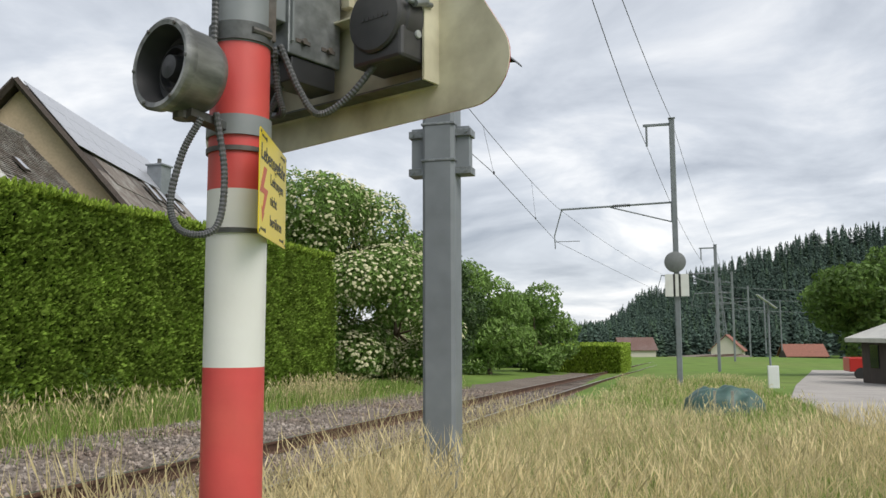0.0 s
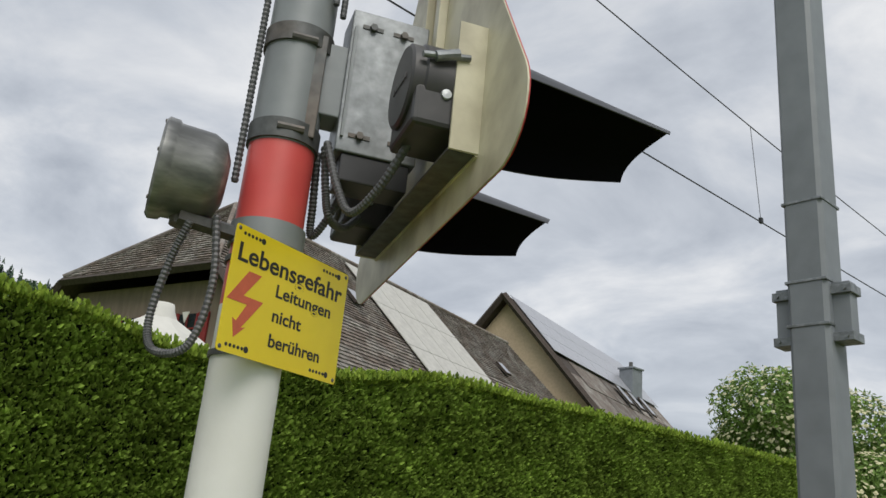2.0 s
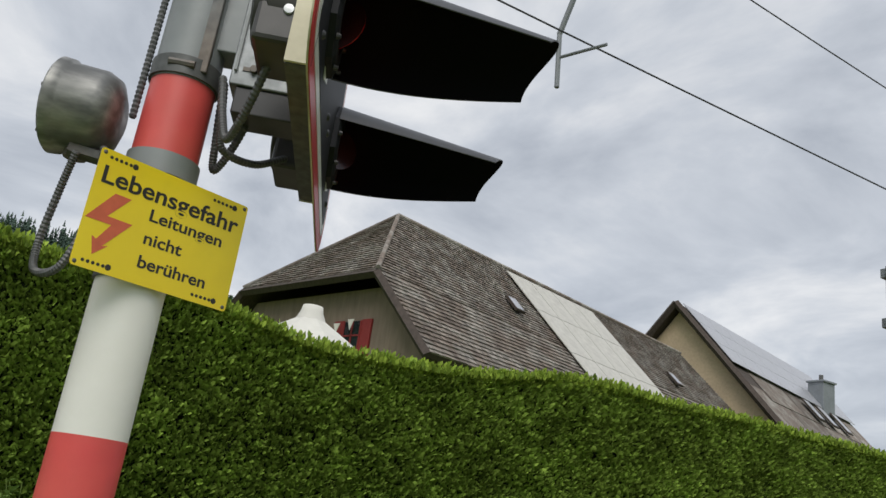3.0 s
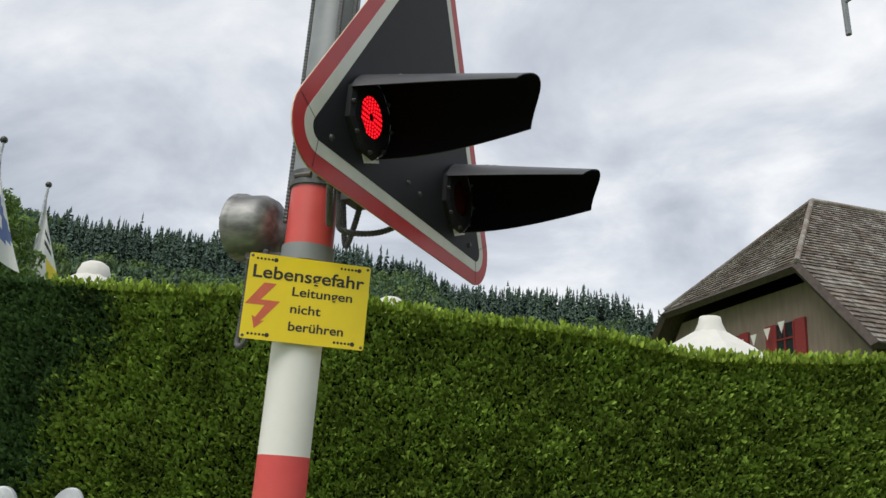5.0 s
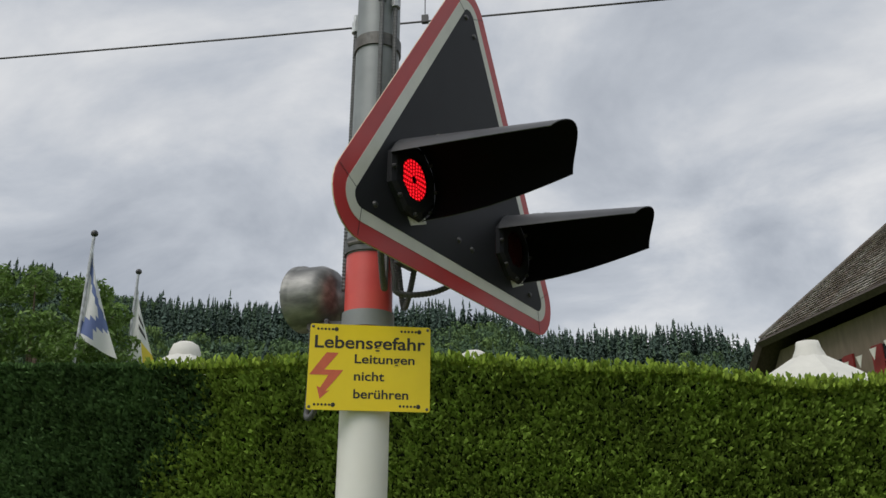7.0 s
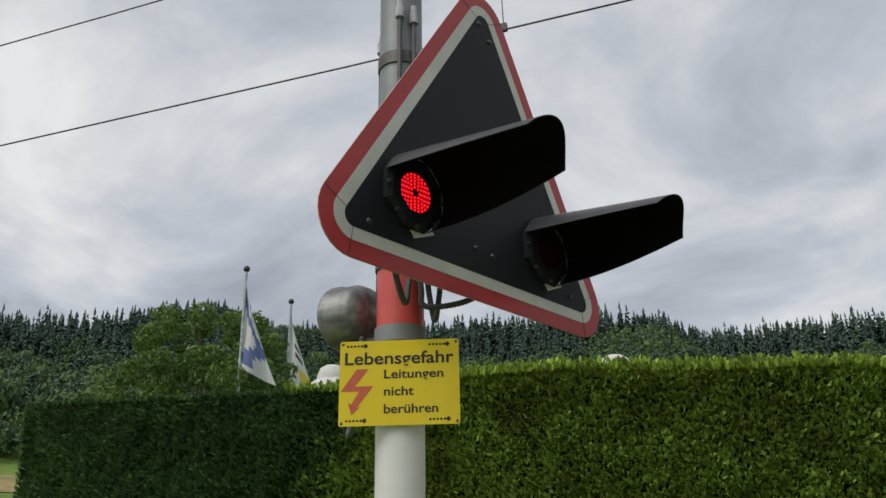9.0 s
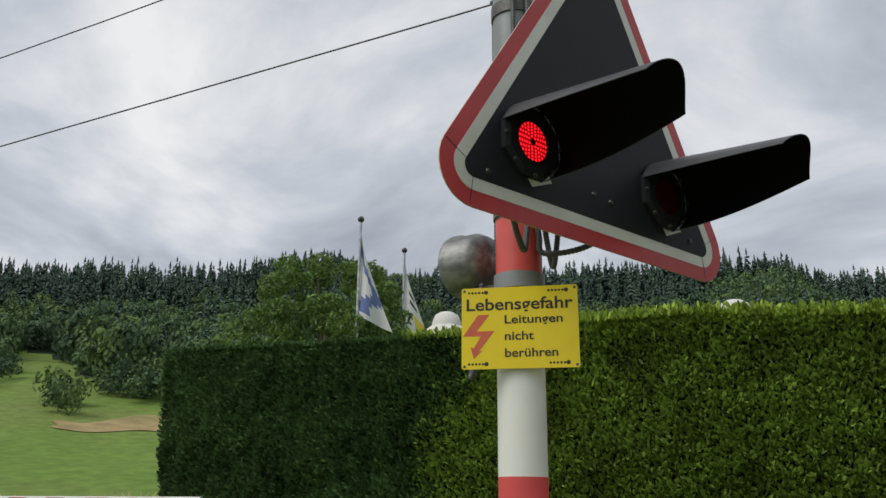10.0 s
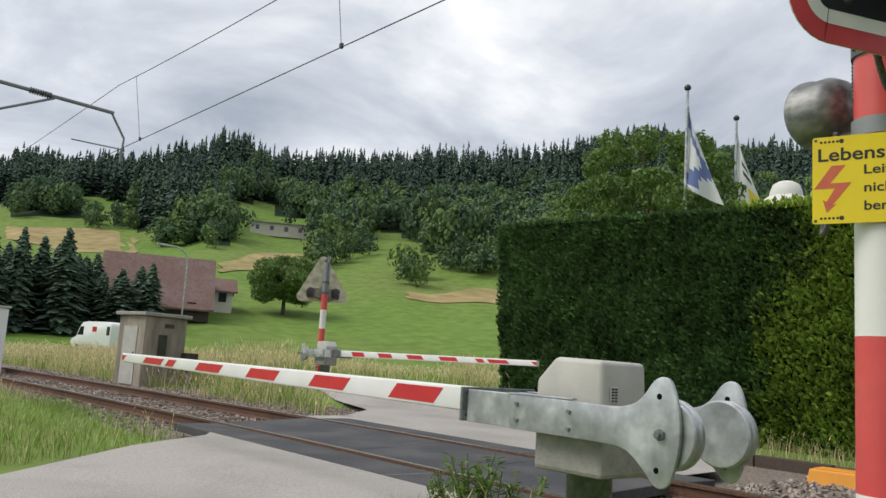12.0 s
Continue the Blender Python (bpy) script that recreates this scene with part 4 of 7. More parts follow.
        lathe(bm, [(0, .006), (.012, .005), (.014, 0)], 14, m=pose(-0.101, -0.05, -0.09, 0, -90, 0))
        part("rivet", bm, "galv_light", drum)
        bm = bmesh.new()
        for k in range(6):
            box(bm, -0.06 + k * 0.019, -0.048 + k * 0.019, -0.006, 0.006, -0.182, -0.1795)
        part("raised_mark", bm, "housing", drum)
    # galvanised carrier between post and board
    bm = bmesh.new()
    box(bm, -0.065, 0.065, 2.18, 2.62, -0.27, -0.045, 0.004)
    part("junction_box", bm, "galv", sig, "spangled galvanised carrier box", m=part_m)
    bm = bmesh.new()
    box(bm, -0.058, 0.058, 2.10, 2.178, -0.25, -0.06, 0.004)
    part("cable_gland_box", bm, "housing", sig, "black cable entry under the carrier", m=part_m)
    for x0, y0, z0 in ((-0.067, 2.57, -0.12), (-0.067, 2.57, -0.21), (-0.067, 2.23, -0.10), (-0.067, 2.23, -0.21)):
        bm = bmesh.new()
        box(bm, x0 - 0.001, x0 + 0.003, y0 - 0.006, y0 + 0.006, z0 - 0.03, z0 + 0.03)
        tube(bm, (x0 - .012, y0, z0), (x0, y0, z0), 0.011, seg=6)
        part("slot_bolt", bm, "iron", sig, m=part_m)
    bm = bmesh.new()
    box(bm, -0.05, 0.05, 2.28, 2.50, -0.335, -0.255, 0.004)
    box(bm, -0.075, 0.075, 2.22, 2.56, -0.262, -0.254)
    part("carrier_bracket", bm, "greypost", sig, m=part_m)
    bm = bmesh.new()
    box(bm, -0.08, -0.06, 2.19, 2.50, -0.40, -0.33, 0.003)
    tube(bm, (-0.09, 2.20, -0.36), (-0.09, 2.20, -0.43), 0.011, seg=8)
    tube(bm, (-0.09, 2.47, -0.36), (-0.09, 2.47, -0.43), 0.011, seg=8)
    part("clamp_plate", bm, "iron", sig, m=part_m)
    # cables looping from the box to the lamps
    for k, (a, b, c) in enumerate((((-0.05, 2.2, -0.29), (-0.15, 1.98, -0.22), (-0.31, 2.13, -0.13)), ((-0.02, 2.2, -0.29), (-0.02, 2.0, -0.25), (0.25, 2.12, -0.12)), ((0.03, 2.2, -0.30), (0.06, 1.97, -0.28), (0.02, 2.16, -0.20)))):
        bm = bmesh.new()
        sweep(bm, spline([a, tuple((Vector(a) + Vector(b)) / 2 + Vector((0.0, -.03, 0))), b, tuple((Vector(b) + Vector(c)) / 2 + Vector((0, -.03, 0))), c], 22), 0.011, 8, 0.10)
        part("cable_hose", bm, "hose", sig, m=part_m)
    # conduits up the post
    for ang, top, rr in ((255, min(3.19, top - .1), 0.0095), (20, min(3.25, top), 0.0095), (52, min(3.23, top), 0.0095)):
        a = radians(ang)
        bm = bmesh.new()
        p = [(math.cos(a) * 0.108, math.sin(a) * 0.108, 2.05 + (top - 2.05) * i / 160) for i in range(161)]
        if ang != 255:
            p = [q for q in p if q[2] > 2.6]
        sweep(bm, p, rr, 8, 0.12 if ang == 255 else 0.06)
        con = part("conduit", bm, "hose", sig)
        bm = bmesh.new()
        tube(bm, p[-1], (p[-1][0], p[-1][1], p[-1][2] + .05), .019, seg=8)
        tube(bm, (p[-1][0], p[-1][1], p[-1][2] + .05), (p[-1][0], p[-1][1], p[-1][2] + .085), .013, seg=8)
        part("cable_gland", bm, "galv_light", con, "pale metal cable gland")
    return sig


signal = build_signal()


# added discs imitate the flashing, turning on their upright axis, lit face to dark
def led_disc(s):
    d = thing("blink_flip_disc", "round red flip disc added to imitate lamp blinking", "signal lamp", pose(*POST) @ tri_frame(GAP) @ pose(*LAMPS[0 if s < 0 else 1], 0.023))
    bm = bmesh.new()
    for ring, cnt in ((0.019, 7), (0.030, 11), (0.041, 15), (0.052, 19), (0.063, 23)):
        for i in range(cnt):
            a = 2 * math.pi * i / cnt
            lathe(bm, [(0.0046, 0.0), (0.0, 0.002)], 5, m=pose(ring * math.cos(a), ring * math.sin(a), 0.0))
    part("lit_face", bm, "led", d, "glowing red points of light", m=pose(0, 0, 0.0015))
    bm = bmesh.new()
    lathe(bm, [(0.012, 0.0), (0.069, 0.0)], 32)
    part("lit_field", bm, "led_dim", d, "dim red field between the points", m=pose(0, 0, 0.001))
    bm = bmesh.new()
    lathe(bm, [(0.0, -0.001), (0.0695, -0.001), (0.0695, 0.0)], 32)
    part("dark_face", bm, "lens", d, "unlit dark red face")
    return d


# ---- warning sign ----
def lettering(name, text, size, mat, parent, m, width=None):
    cu = bpy.data.curves.new(name, "FONT")
    cu.body, cu.size, cu.extrude, cu.offset = text, size, 0.0004, size * 0.017
    ob = bpy.data.objects.new(name, cu)
    scene.collection.objects.link(ob)
    bpy.context.view_layer.update()
    me = bpy.data.meshes.new_from_object(ob.evaluated_get(bpy.context.evaluated_depsgraph_get()))
    bpy.data.objects.remove(ob)
    me.materials.clear()
    me.materials.append(M[mat])
    if width:
        xs = [v.co.x for v in me.vertices]
        k = width / (max(xs) - min(xs))
        x0 = min(xs)
        for v in me.vertices:
            v.co.x = (v.co.x - x0) * k
    t = new(name, me)
    t.matrix_basis, t.parent = m, parent
    return t


def build_warning_sign():
    a = radians(16.5)
    n = Vector((math.cos(a), math.sin(a), 0))
    e = Vector((-n.y, n.x, 0))
    c = POST + n * 0.104 + e * 0.008
    F = Matrix(((e.x, 0, n.x, c.x), (e.y, 0, n.y, c.y), (0, 1, 0, 1.730), (0, 0, 0, 1)))
    sign = thing("warning_sign", "yellow warning plate with black lettering on the signal post", "sign", F)
    W, H = 0.42, 0.298
    bm = bmesh.new()
    prism(bm, rounded([(-W / 2 + .008, -H / 2 + .008), (W / 2 - .008, -H / 2 + .008), (W / 2 - .008, H / 2 - .008), (-W / 2 + .008, H / 2 - .008)], 0.008, 4), -0.0015, 0.0015)
    part("plate", bm, "yellow", sign)
    z = 0.0019
    lettering("line_of_letters", "Lebensgefahr", 0.062, "ink", sign, pose(-0.192, 0.065, z), 0.384)
    lettering("line_of_letters", "Leitungen", 0.044, "ink", sign, pose(-0.053, 0.014, z), 0.208)
    lettering("line_of_letters", "nicht", 0.044, "ink", sign, pose(-0.053, -0.046, z), 0.104)
    lettering("line_of_letters", "ber\u00fchren", 0.044, "ink", sign, pose(-0.053, -0.107, z), 0.188)
    bm = bmesh.new()
    prism(bm, [(-0.150, 0.048), (-0.108, 0.048), (-0.155, -0.012), (-0.090, -0.012), (-0.148, -0.086), (-0.134, -0.082), (-0.166, -0.112), (-0.178, -0.068), (-0.166, -0.074), (-0.140, -0.030), (-0.205, -0.030)], 0.0016, 0.0022)
    part("lightning_arrow", bm, "flash", sign, "faded red lightning arrow")
    for sx_ in (-1, 1):
        for sy_ in (-1, 1):
            bm = bmesh.new()
            lathe(bm, [(0, .004), (.004, .003), (.0055, 0.0015)], 10, m=pose(sx_ * 0.200, sy_ * 0.139, 0))
            part("corner_screw", bm, "iron", sign)
            for k in range(6):
                bm = bmesh.new()
                lathe(bm, [(0, .0024), (.0042 if k < 5 else .007, .0022), (.0046 if k < 5 else .008, 0.0016)], 8, m=pose(sx_ * 0.145 + (k - 3) * 0.0125, sy_ * 0.131, 0))
                part("rivet_hole", bm, "ink", sign)
    # clip band round the post
    for zz in (0.115, -0.125):
        bm = bmesh.new()
        lathe(bm, [(0.0885, -0.007), (0.095, -0.007), (0.095, 0.007), (0.0885, 0.007)], 32, m=F.inverted() @ pose(POST.x, POST.y, 1.73 + zz))
        part("band_clip", bm, "iron", sign, smooth=40)


build_warning_sign()


# ---- horn ----
def build_horn():
    c = Vector((-0.570, 3.790, 2.036))
    az = radians(249)
    d = Vector((math.cos(az), math.sin(az), 0.03))
    F = Matrix.Translation(c) @ d.to_track_quat("Z", "Y").to_matrix().to_4x4()
    k_ = 1.18
    horn = thing("warning_horn", "weathered grey metal warning horn clamped to the post", "horn", F)
    bm = bmesh.new()
    lathe(bm, [(0.0, -0.075), (0.05, -0.073), (0.085, -0.058), (0.099, -0.03), (0.102, 0.04), (0.108, 0.045), (0.110, 0.066), (0.103, 0.072), (0.092, 0.070)], 44)
    bmesh.ops.scale(bm, vec=(k_, k_, k_), verts=bm.verts)
    part("shell", bm, "horn", horn, smooth=50)
    bm = bmesh.new()
    lathe(bm, [(0.092, 0.070), (0.086, 0.045), (0.080, 0.015), (0.062, 0.010), (0.056, 0.030), (0.048, 0.034), (0.044, 0.016), (0.034, 0.018), (0.028, 0.046), (0.0, 0.050)], 44)
    bmesh.ops.scale(bm, vec=(k_, k_, k_), verts=bm.verts)
    part("mouth", bm, "housing", horn, "dark ringed mouth", smooth=50)
    for k in range(6):
        bm = bmesh.new()
        lathe(bm, [(0, .006), (.005, .005), (.006, 0)], 8, m=pose(0.117 * math.cos(k * 1.047), 0.117 * math.sin(k * 1.047), 0.0825))
        part("screw", bm, "iron", horn)
    inv = F.inverted()
    bm = bmesh.new()
    box(bm, -0.03, 0.03, -0.03, 0.03, 0, 0.012, m=inv @ pose(c.x, c.y, 1.925))
    vs = tube(bm, (c.x + .02, c.y - .02, 1.915), (POST.x, POST.y - .06, 1.905), 0.022, seg=6)
    bmesh.ops.transform(bm, matrix=inv, verts=vs)
    vs = tube(bm, (c.x, c.y, 1.90), (c.x, c.y, 1.955), 0.03, seg=12)
    bmesh.ops.transform(bm, matrix=inv, verts=vs)
    part("arm", bm, "iron", horn)
    bm = bmesh.new()
    lathe(bm, [(0.089, -0.03), (0.096, -0.03), (0.096, 0.03), (0.089, 0.03)], 32, m=inv @ pose(POST.x, POST.y, 1.915))
    part("post_clamp", bm, "greypost", horn, smooth=40)
    bm = bmesh.new()
    loop = spline([(c.x + .02, c.y - .01, 1.90), (c.x - .03, c.y - .02, 1.80), (c.x - .055, c.y - .03, 1.66), (c.x - .02, c.y - .02, 1.585), (c.x + .05, c.y + .03, 1.60), (c.x + .055, c.y + .06, 1.75), (c.x + .03, c.y + .05, 1.93)], 26)
    sweep(bm, [inv @ (p + Vector((0.036, 0.008, 0.0))) for p in loop], 0.0098, 8, 0.10)
    part("hose_loop", bm, "hose", horn)


build_horn()


# ---- overhead line ----
def build_mast(m, height, label, side=0.29, arm=0.0, group="overhead line masts"):
    mast = thing("overhead_line_mast", label, "mast", m, group)
    bm = bmesh.new()
    h = side / 2
    o = [(-h, -h + .03), (-h + .03, -h), (h - .03, -h), (h, -h + .03), (h, h - .03), (h - .03, h), (-h + .03, h), (-h, h - .03)]
    prism(bm, o, -0.8, height)
    part("shaft", bm, "mast", mast)
    bm = bmesh.new()
    box(bm, -h - .03, h + .03, -h - .03, h + .03, height, height + .02)
    part("cap", bm, "mast", mast)
    return mast


def build_overhead_line():
    m1 = build_mast(pose(-1.19, 8.76, -0.1), 10.8, "grey painted steel mast beside the track")
    for z in (2.92, 3.245, 3.86):
        bm = bmesh.new()
        box(bm, -.152, .152, -.152, .152, z, z + .022, 0.004)
        part("band", bm, "galv", m1)
    for s in (-1, 1):
        # channel ends on both sides of the shaft
        bm = bmesh.new()
        box(bm, s * .19 - .075, s * .19 + .075, -.06, .06, 2.83, 3.24, 0.004)
        part("clamp_box", bm, "mast", m1, "dark steel clamp box")
    for s in (-1, 1):
        for z in (2.83, 3.17):
            bm = bmesh.new()
            box(bm, s * .20 - .085, s * .20 + .085, -.085, .085, z - .02, z + .045, 0.004)
            tube(bm, (s * .24, -.10, z + .012), (s * .24, -.085, z + .012), .013, seg=8)
            part("clamp_rail", bm, "galv", m1)
    m2 = build_mast(pose(1.16, 39.0, -0.9), 11.8, "slim grey mast carrying the overhead line far along the track", 0.24)
    m3 = build_mast(pose(4.6, 71.0, -1.4), 9.9, "slim grey mast carrying the overhead line far along the track", 0.24)
    m0 = build_mast(pose(-0.35, -14.3, -0.15), 10.8, "grey mast carrying the overhead line")
    more = [build_mast(pose(4.6 + 2.9 * k + 0.5 * k * k, 71 + 30 * k, -1.4), 9.9, "slim grey mast carrying the overhead line far along the track", 0.22) for k in (1, 2, 3, 4)]
    # boxes at the far mast: round mirror back and striped plate
    bm = bmesh.new()
    lathe(bm, [(0, -0.03), (0.44, -0.03), (0.46, 0.0), (0.40, 0.03), (0, 0.05)], 28, m=pose(-0.05, -0.2, 5.35, 90, 0, 0))
    part("round_plate", bm, "mirror", m2, "round grey signal plate", smooth=40)
    for k, mat in enumerate(("barrier_white", "ink", "barrier_white", "ink", "barrier_white")):
        w = (0.34, 0.09, 0.14, 0.09, 0.34)[k]
        x = -0.5 + sum((0.34, 0.09, 0.14, 0.09, 0.34)[:k])
        bm = bmesh.new()
        box(bm, x, x + w, -0.22, -0.19, 3.85, 4.82)
        part("plate_strip", bm, mat, m2)

    def cantilever(mast, x_mast, y, z_arm, x_end, z_wire, lead=0.0, steady=0.85):
        inv = mast.matrix_basis.inverted()

        def P(x, z):
            return inv @ Vector((x, y + lead * min(1.2, (x - x_mast) / (x_end - x_mast)), z))
        bm = bmesh.new()
        tube(bm, P(x_mast, z_arm + .12), P(x_end, z_arm), .045, seg=10)
        tube(bm, P(x_mast, z_arm - .75), P(x_mast - abs(x_end - x_mast) * .55, z_arm + .02), .03, seg=8)
        tube(bm, P(x_mast, z_arm - .75), P(x_mast, z_arm + .12), .04, seg=8)
        part("bracket_arm", bm, "mast", mast)
        bm = bmesh.new()
        q0, q1 = P(x_mast - abs(x_end - x_mast) * .52, z_arm + .055), P(x_mast - abs(x_end - x_mast) * .36, z_arm + .075)
        for k in range(9):
            p = q0.lerp(q1, k / 9)
            tube(bm, p, q0.lerp(q1, k / 9 + .05), .075, seg=12)
        part("insulator", bm, "housing", mast)
        bm = bmesh.new()
        tube(bm, P(x_end + .05, z_arm), P(x_end - .3, z_wire + .25), .028, seg=8)
        tube(bm, P(x_end - .3, z_wire + .25), P(x_end - .27, z_wire - .35), .025, seg=8)
        tube(bm, P(x_end - .27, z_wire - .02), P(x_end + steady, z_wire - .02), .016, seg=8)
        part("registration_arm", bm, "mast", mast)

    cantilever(m2, 1.05, 39.0, 7.0, -3.85, 5.55)
    cantilever(m0, -0.5, -14.3, 6.35, -3.4, 5.55)
    cantilever(m1, -1.3, 8.76, 6.9, -3.75, 5.52, -0.95, 0.2)
    cantilever(m3, 4.5, 71.0, 6.1, 0.3, 4.7)
    for k, mk in enumerate(more):
        t = mk.matrix_basis.translation
        cantilever(mk, t.x - .1, t.y, 6.0, t.x - 4.2, 4.6)
    # feeder arms at the mast tops
    for mk, z in ((m1, 10.4), (m2, 11.5), (m3, 9.6), (m0, 10.4)):
        bm = bmesh.new()
        box(bm, -1.25, 0.1, -.06, .06, z, z + .10)
        tube(bm, (-1.1, 0, z), (-1.1, 0, z - .9), .05, seg=10)
        part("feeder_arm", bm, "mast", mk)
    # wires
    line = thing("overhead_wires", "thin dark contact and carrying wires above the track", "overhead line")

    def wire(name, pts, r):
        bm = bmesh.new()
        sweep(bm, pts, r, 6)
        part(name, bm, "wire", line)

    cw = [(-3.1, -70, 5.3), (-3.70, -14.3, 5.58), (-3.82, 2, 5.60), (-3.78, 8.76, 5.60), (-3.62, 22.5, 5.58), (-4.05, 39, 5.53), (0.3, 71, 4.68), (4.0, 101, 4.5), (9, 131, 4.5)]
    wire("contact_wire", cw, 0.009)
    sup = [(-3.1, -70, 6.9), (-3.45, -14.3, 7.05), (-3.80, 8.76, 7.25), (-4.05, 39, 7.15), (0.3, 71, 6.3), (4.0, 101, 6.1), (9, 131, 6.1)]
    car = []
    for p, q in zip(sup, sup[1:]):
        for k in range(12):
            t = k / 12
            v = Vector(p).lerp(Vector(q), t)
            v.z -= 0.30 * 4 * t * (1 - t)
            car.append(v)
    car.append(Vector(sup[-1]))
    wire("carrying_wire", car, 0.008)

    def at(pts, y):
        for p, q in zip(pts, pts[1:]):
            if p[1] <= y <= q[1]:
                return Vector(p).lerp(Vector(q), (y - p[1]) / (q[1] - p[1]))

    for y in (-22.5, -13.2, -4.95, 3.6, 13.05, 22.9, 31.5):
        a, b = at(cw, y), at(car, y)
        wire("dropper", [a, (a + b) / 2, b], 0.005)
        bm = bmesh.new()
        box(bm, a.x - .02, a.x + .02, y - .03, y + .03, a.z - .015, a.z + .06)
        part("dropper_clip", bm, "wire", line)
    tops = [Vector((-1.45, -14.3, 9.3)), Vector((-1.25, 8.76, 9.4)), Vector((0.06, 39, 9.7)), Vector((3.5, 71, 7.3)), Vector((9, 131, 7))]
    tops2 = [Vector((-0.3, -14.3, 10.6)), Vector((-1.50, 8.76, 10.7)), Vector((1.16, 39, 10.85)), Vector((4.6, 71, 8.4)), Vector((10, 131, 8))]
    for row in (tops, tops2):
        pts = []
        for p, q in zip(row, row[1:]):
            for k in range(10):
                v = p.lerp(q, k / 10)
                v.z -= 0.5 * 4 * (k / 10) * (1 - k / 10)
                pts.append(v)
        wire("feeder_wire", pts, 0.012)


build_overhead_line()


# ---- barriers ----
def closed_curve(pts, n=5):
    """A smooth closed outline through the points."""
    out, k = [], len(pts)
    for i in range(k):
        a, b, c, d = (Vector(pts[(i + j) % k]) for j in (-1, 0, 1, 2))
        for q in range(n):
            t = q / n
            p = 0.5 * ((2 * b) + (c - a) * t + (2 * a - 5 * b + 4 * c - d) * t * t + (3 * b - a - 3 * c + d) * t ** 3)
            out.append((p.x, p.y))
    return out


SIDE = Matrix(((0, 0, 1, 0), (1, 0, 0, 0), (0, 1, 0, 0), (0, 0, 0, 1)))  # outline drawn in the y-z plane


def build_barrier(m):
    """Boom along local -y from the machine at the origin; x points to the road user's side."""
    b = thing("crossing_barrier", "closed red and white barrier boom on a grey drive", "barrier", m, "barriers of the crossing")
    bm = bmesh.new()
    lathe(bm, [(0.128, -0.6), (0.128, 0.50), (0.15, 0.50)], 24)
    part("pedestal", bm, "galv", b, smooth=True)
    bm = bmesh.new()
    box(bm, -0.20, 0.21, -0.24, 0.25, 0.485, 0.74, 0.025)
    part("drive_box", bm, "concrete", b, "weathered grey drive housing")
    # cover: chamfered towards the boom, all edges rounded
    bm = bmesh.new()
    prism(bm, [(-0.225, 0.73), (0.27, 0.73), (0.25, 1.108), (-0.085, 1.118), (-0.222, 0.985)], -0.15, 0.235, m=SIDE)
    bmesh.ops.bevel(bm, geom=bm.edges[:], offset=0.028, segments=3, affect="EDGES", profile=0.5, clamp_overlap=True)
    cover = part("cover", bm, "boxgrey", b, "chamfered grey cover", smooth=30)
    bm = bmesh.new()
    box(bm, 0.115, 0.175, 0.262, 0.270, 0.885, 0.972, 0.003)
    vent = part("vent", bm, "boxgrey", cover)
    # raised dark strips stand for the shade inside the vent slots
    for k in range(5):
        for x0 in (0.121, 0.148):
            bm = bmesh.new()
            box(bm, x0, x0 + 0.021, 0.2695, 0.2715, 0.893 + k * 0.0155, 0.902 + k * 0.0155)
            part("vent_slot", bm, "housing", vent)
    for s in (-1, 1):
        x = s * 0.30
        # flat bar flaring into the weight plate
        bar = [(-0.35, 0.697), (0.10, 0.692), (0.36, 0.688), (0.46, 0.676), (0.53, 0.638), (0.60, 0.575), (0.645, 0.528), (0.69, 0.515), (0.735, 0.545), (0.765, 0.62), (0.783, 0.70), (0.79, 0.778),
               (0.785, 0.86), (0.765, 0.95), (0.735, 1.02), (0.69, 1.042), (0.638, 1.02), (0.585, 0.955), (0.53, 0.908), (0.45, 0.884), (0.36, 0.880), (0.10, 0.885), (-0.35, 0.892)]
        bm = bmesh.new()
        o = bar[:1] + [p for p in closed_curve(bar, 4)[4:-4]] + bar[-1:]
        prism(bm, o, -0.013, 0.013, m=Matrix.Translation((x, 0, 0)) @ SIDE)
        flat = [e for e in bm.edges if abs(e.verts[0].co.x - e.verts[1].co.x) < 1e-5]
        bmesh.ops.bevel(bm, geom=flat, offset=0.006, segments=2, affect="EDGES", profile=0.5, clamp_overlap=True)
        arm = part("side_arm", bm, "galv_light", b, "galvanised side arm", smooth=35)
        # the lighter channel that carries the boom
        bm = bmesh.new()
        box(bm, x - s * .02 - .006, x - s * .02 + .006, -0.74, -0.20, 0.70, 0.89, 0.002)
        box(bm, x - s * .045 - .03, x - s * .045 + .03, -0.74, -0.20, 0.882, 0.892, 0.002)
        box(bm, x - s * .045 - .03, x - s * .045 + .03, -0.74, -0.20, 0.698, 0.708, 0.002)
        part("boom_channel", bm, "galv_light", arm)
        bm = bmesh.new()
        box(bm, x - .02, x + .016, -0.36, 0.13, 0.889, 0.899, 0.002)
        part("cover_strip", bm, "galv_light", arm)
        for yy, zz in ((-0.287, 0.839), (-0.286, 0.748), (0.104, 0.828), (0.105, 0.736)):
            bm = bmesh.new()
            tube(bm, (x + s * .012, yy, zz), (x + s * .026, yy, zz), 0.013, seg=6)
            part("bolt", bm, "galv", arm)
        # near-black plugs, no openings: the dark of the bolt holes is painted
        for yy, zz in ((0.673, 0.947), (0.664, 0.597)):
            bm = bmesh.new()
            tube(bm, (x - .0136, yy, zz), (x + .0136, yy, zz), 0.015, seg=14)
            part("bolt_hole", bm, "inner", arm)
        # dished weight discs on the inner side of the plate
        for k in range(2):
            bm = bmesh.new()
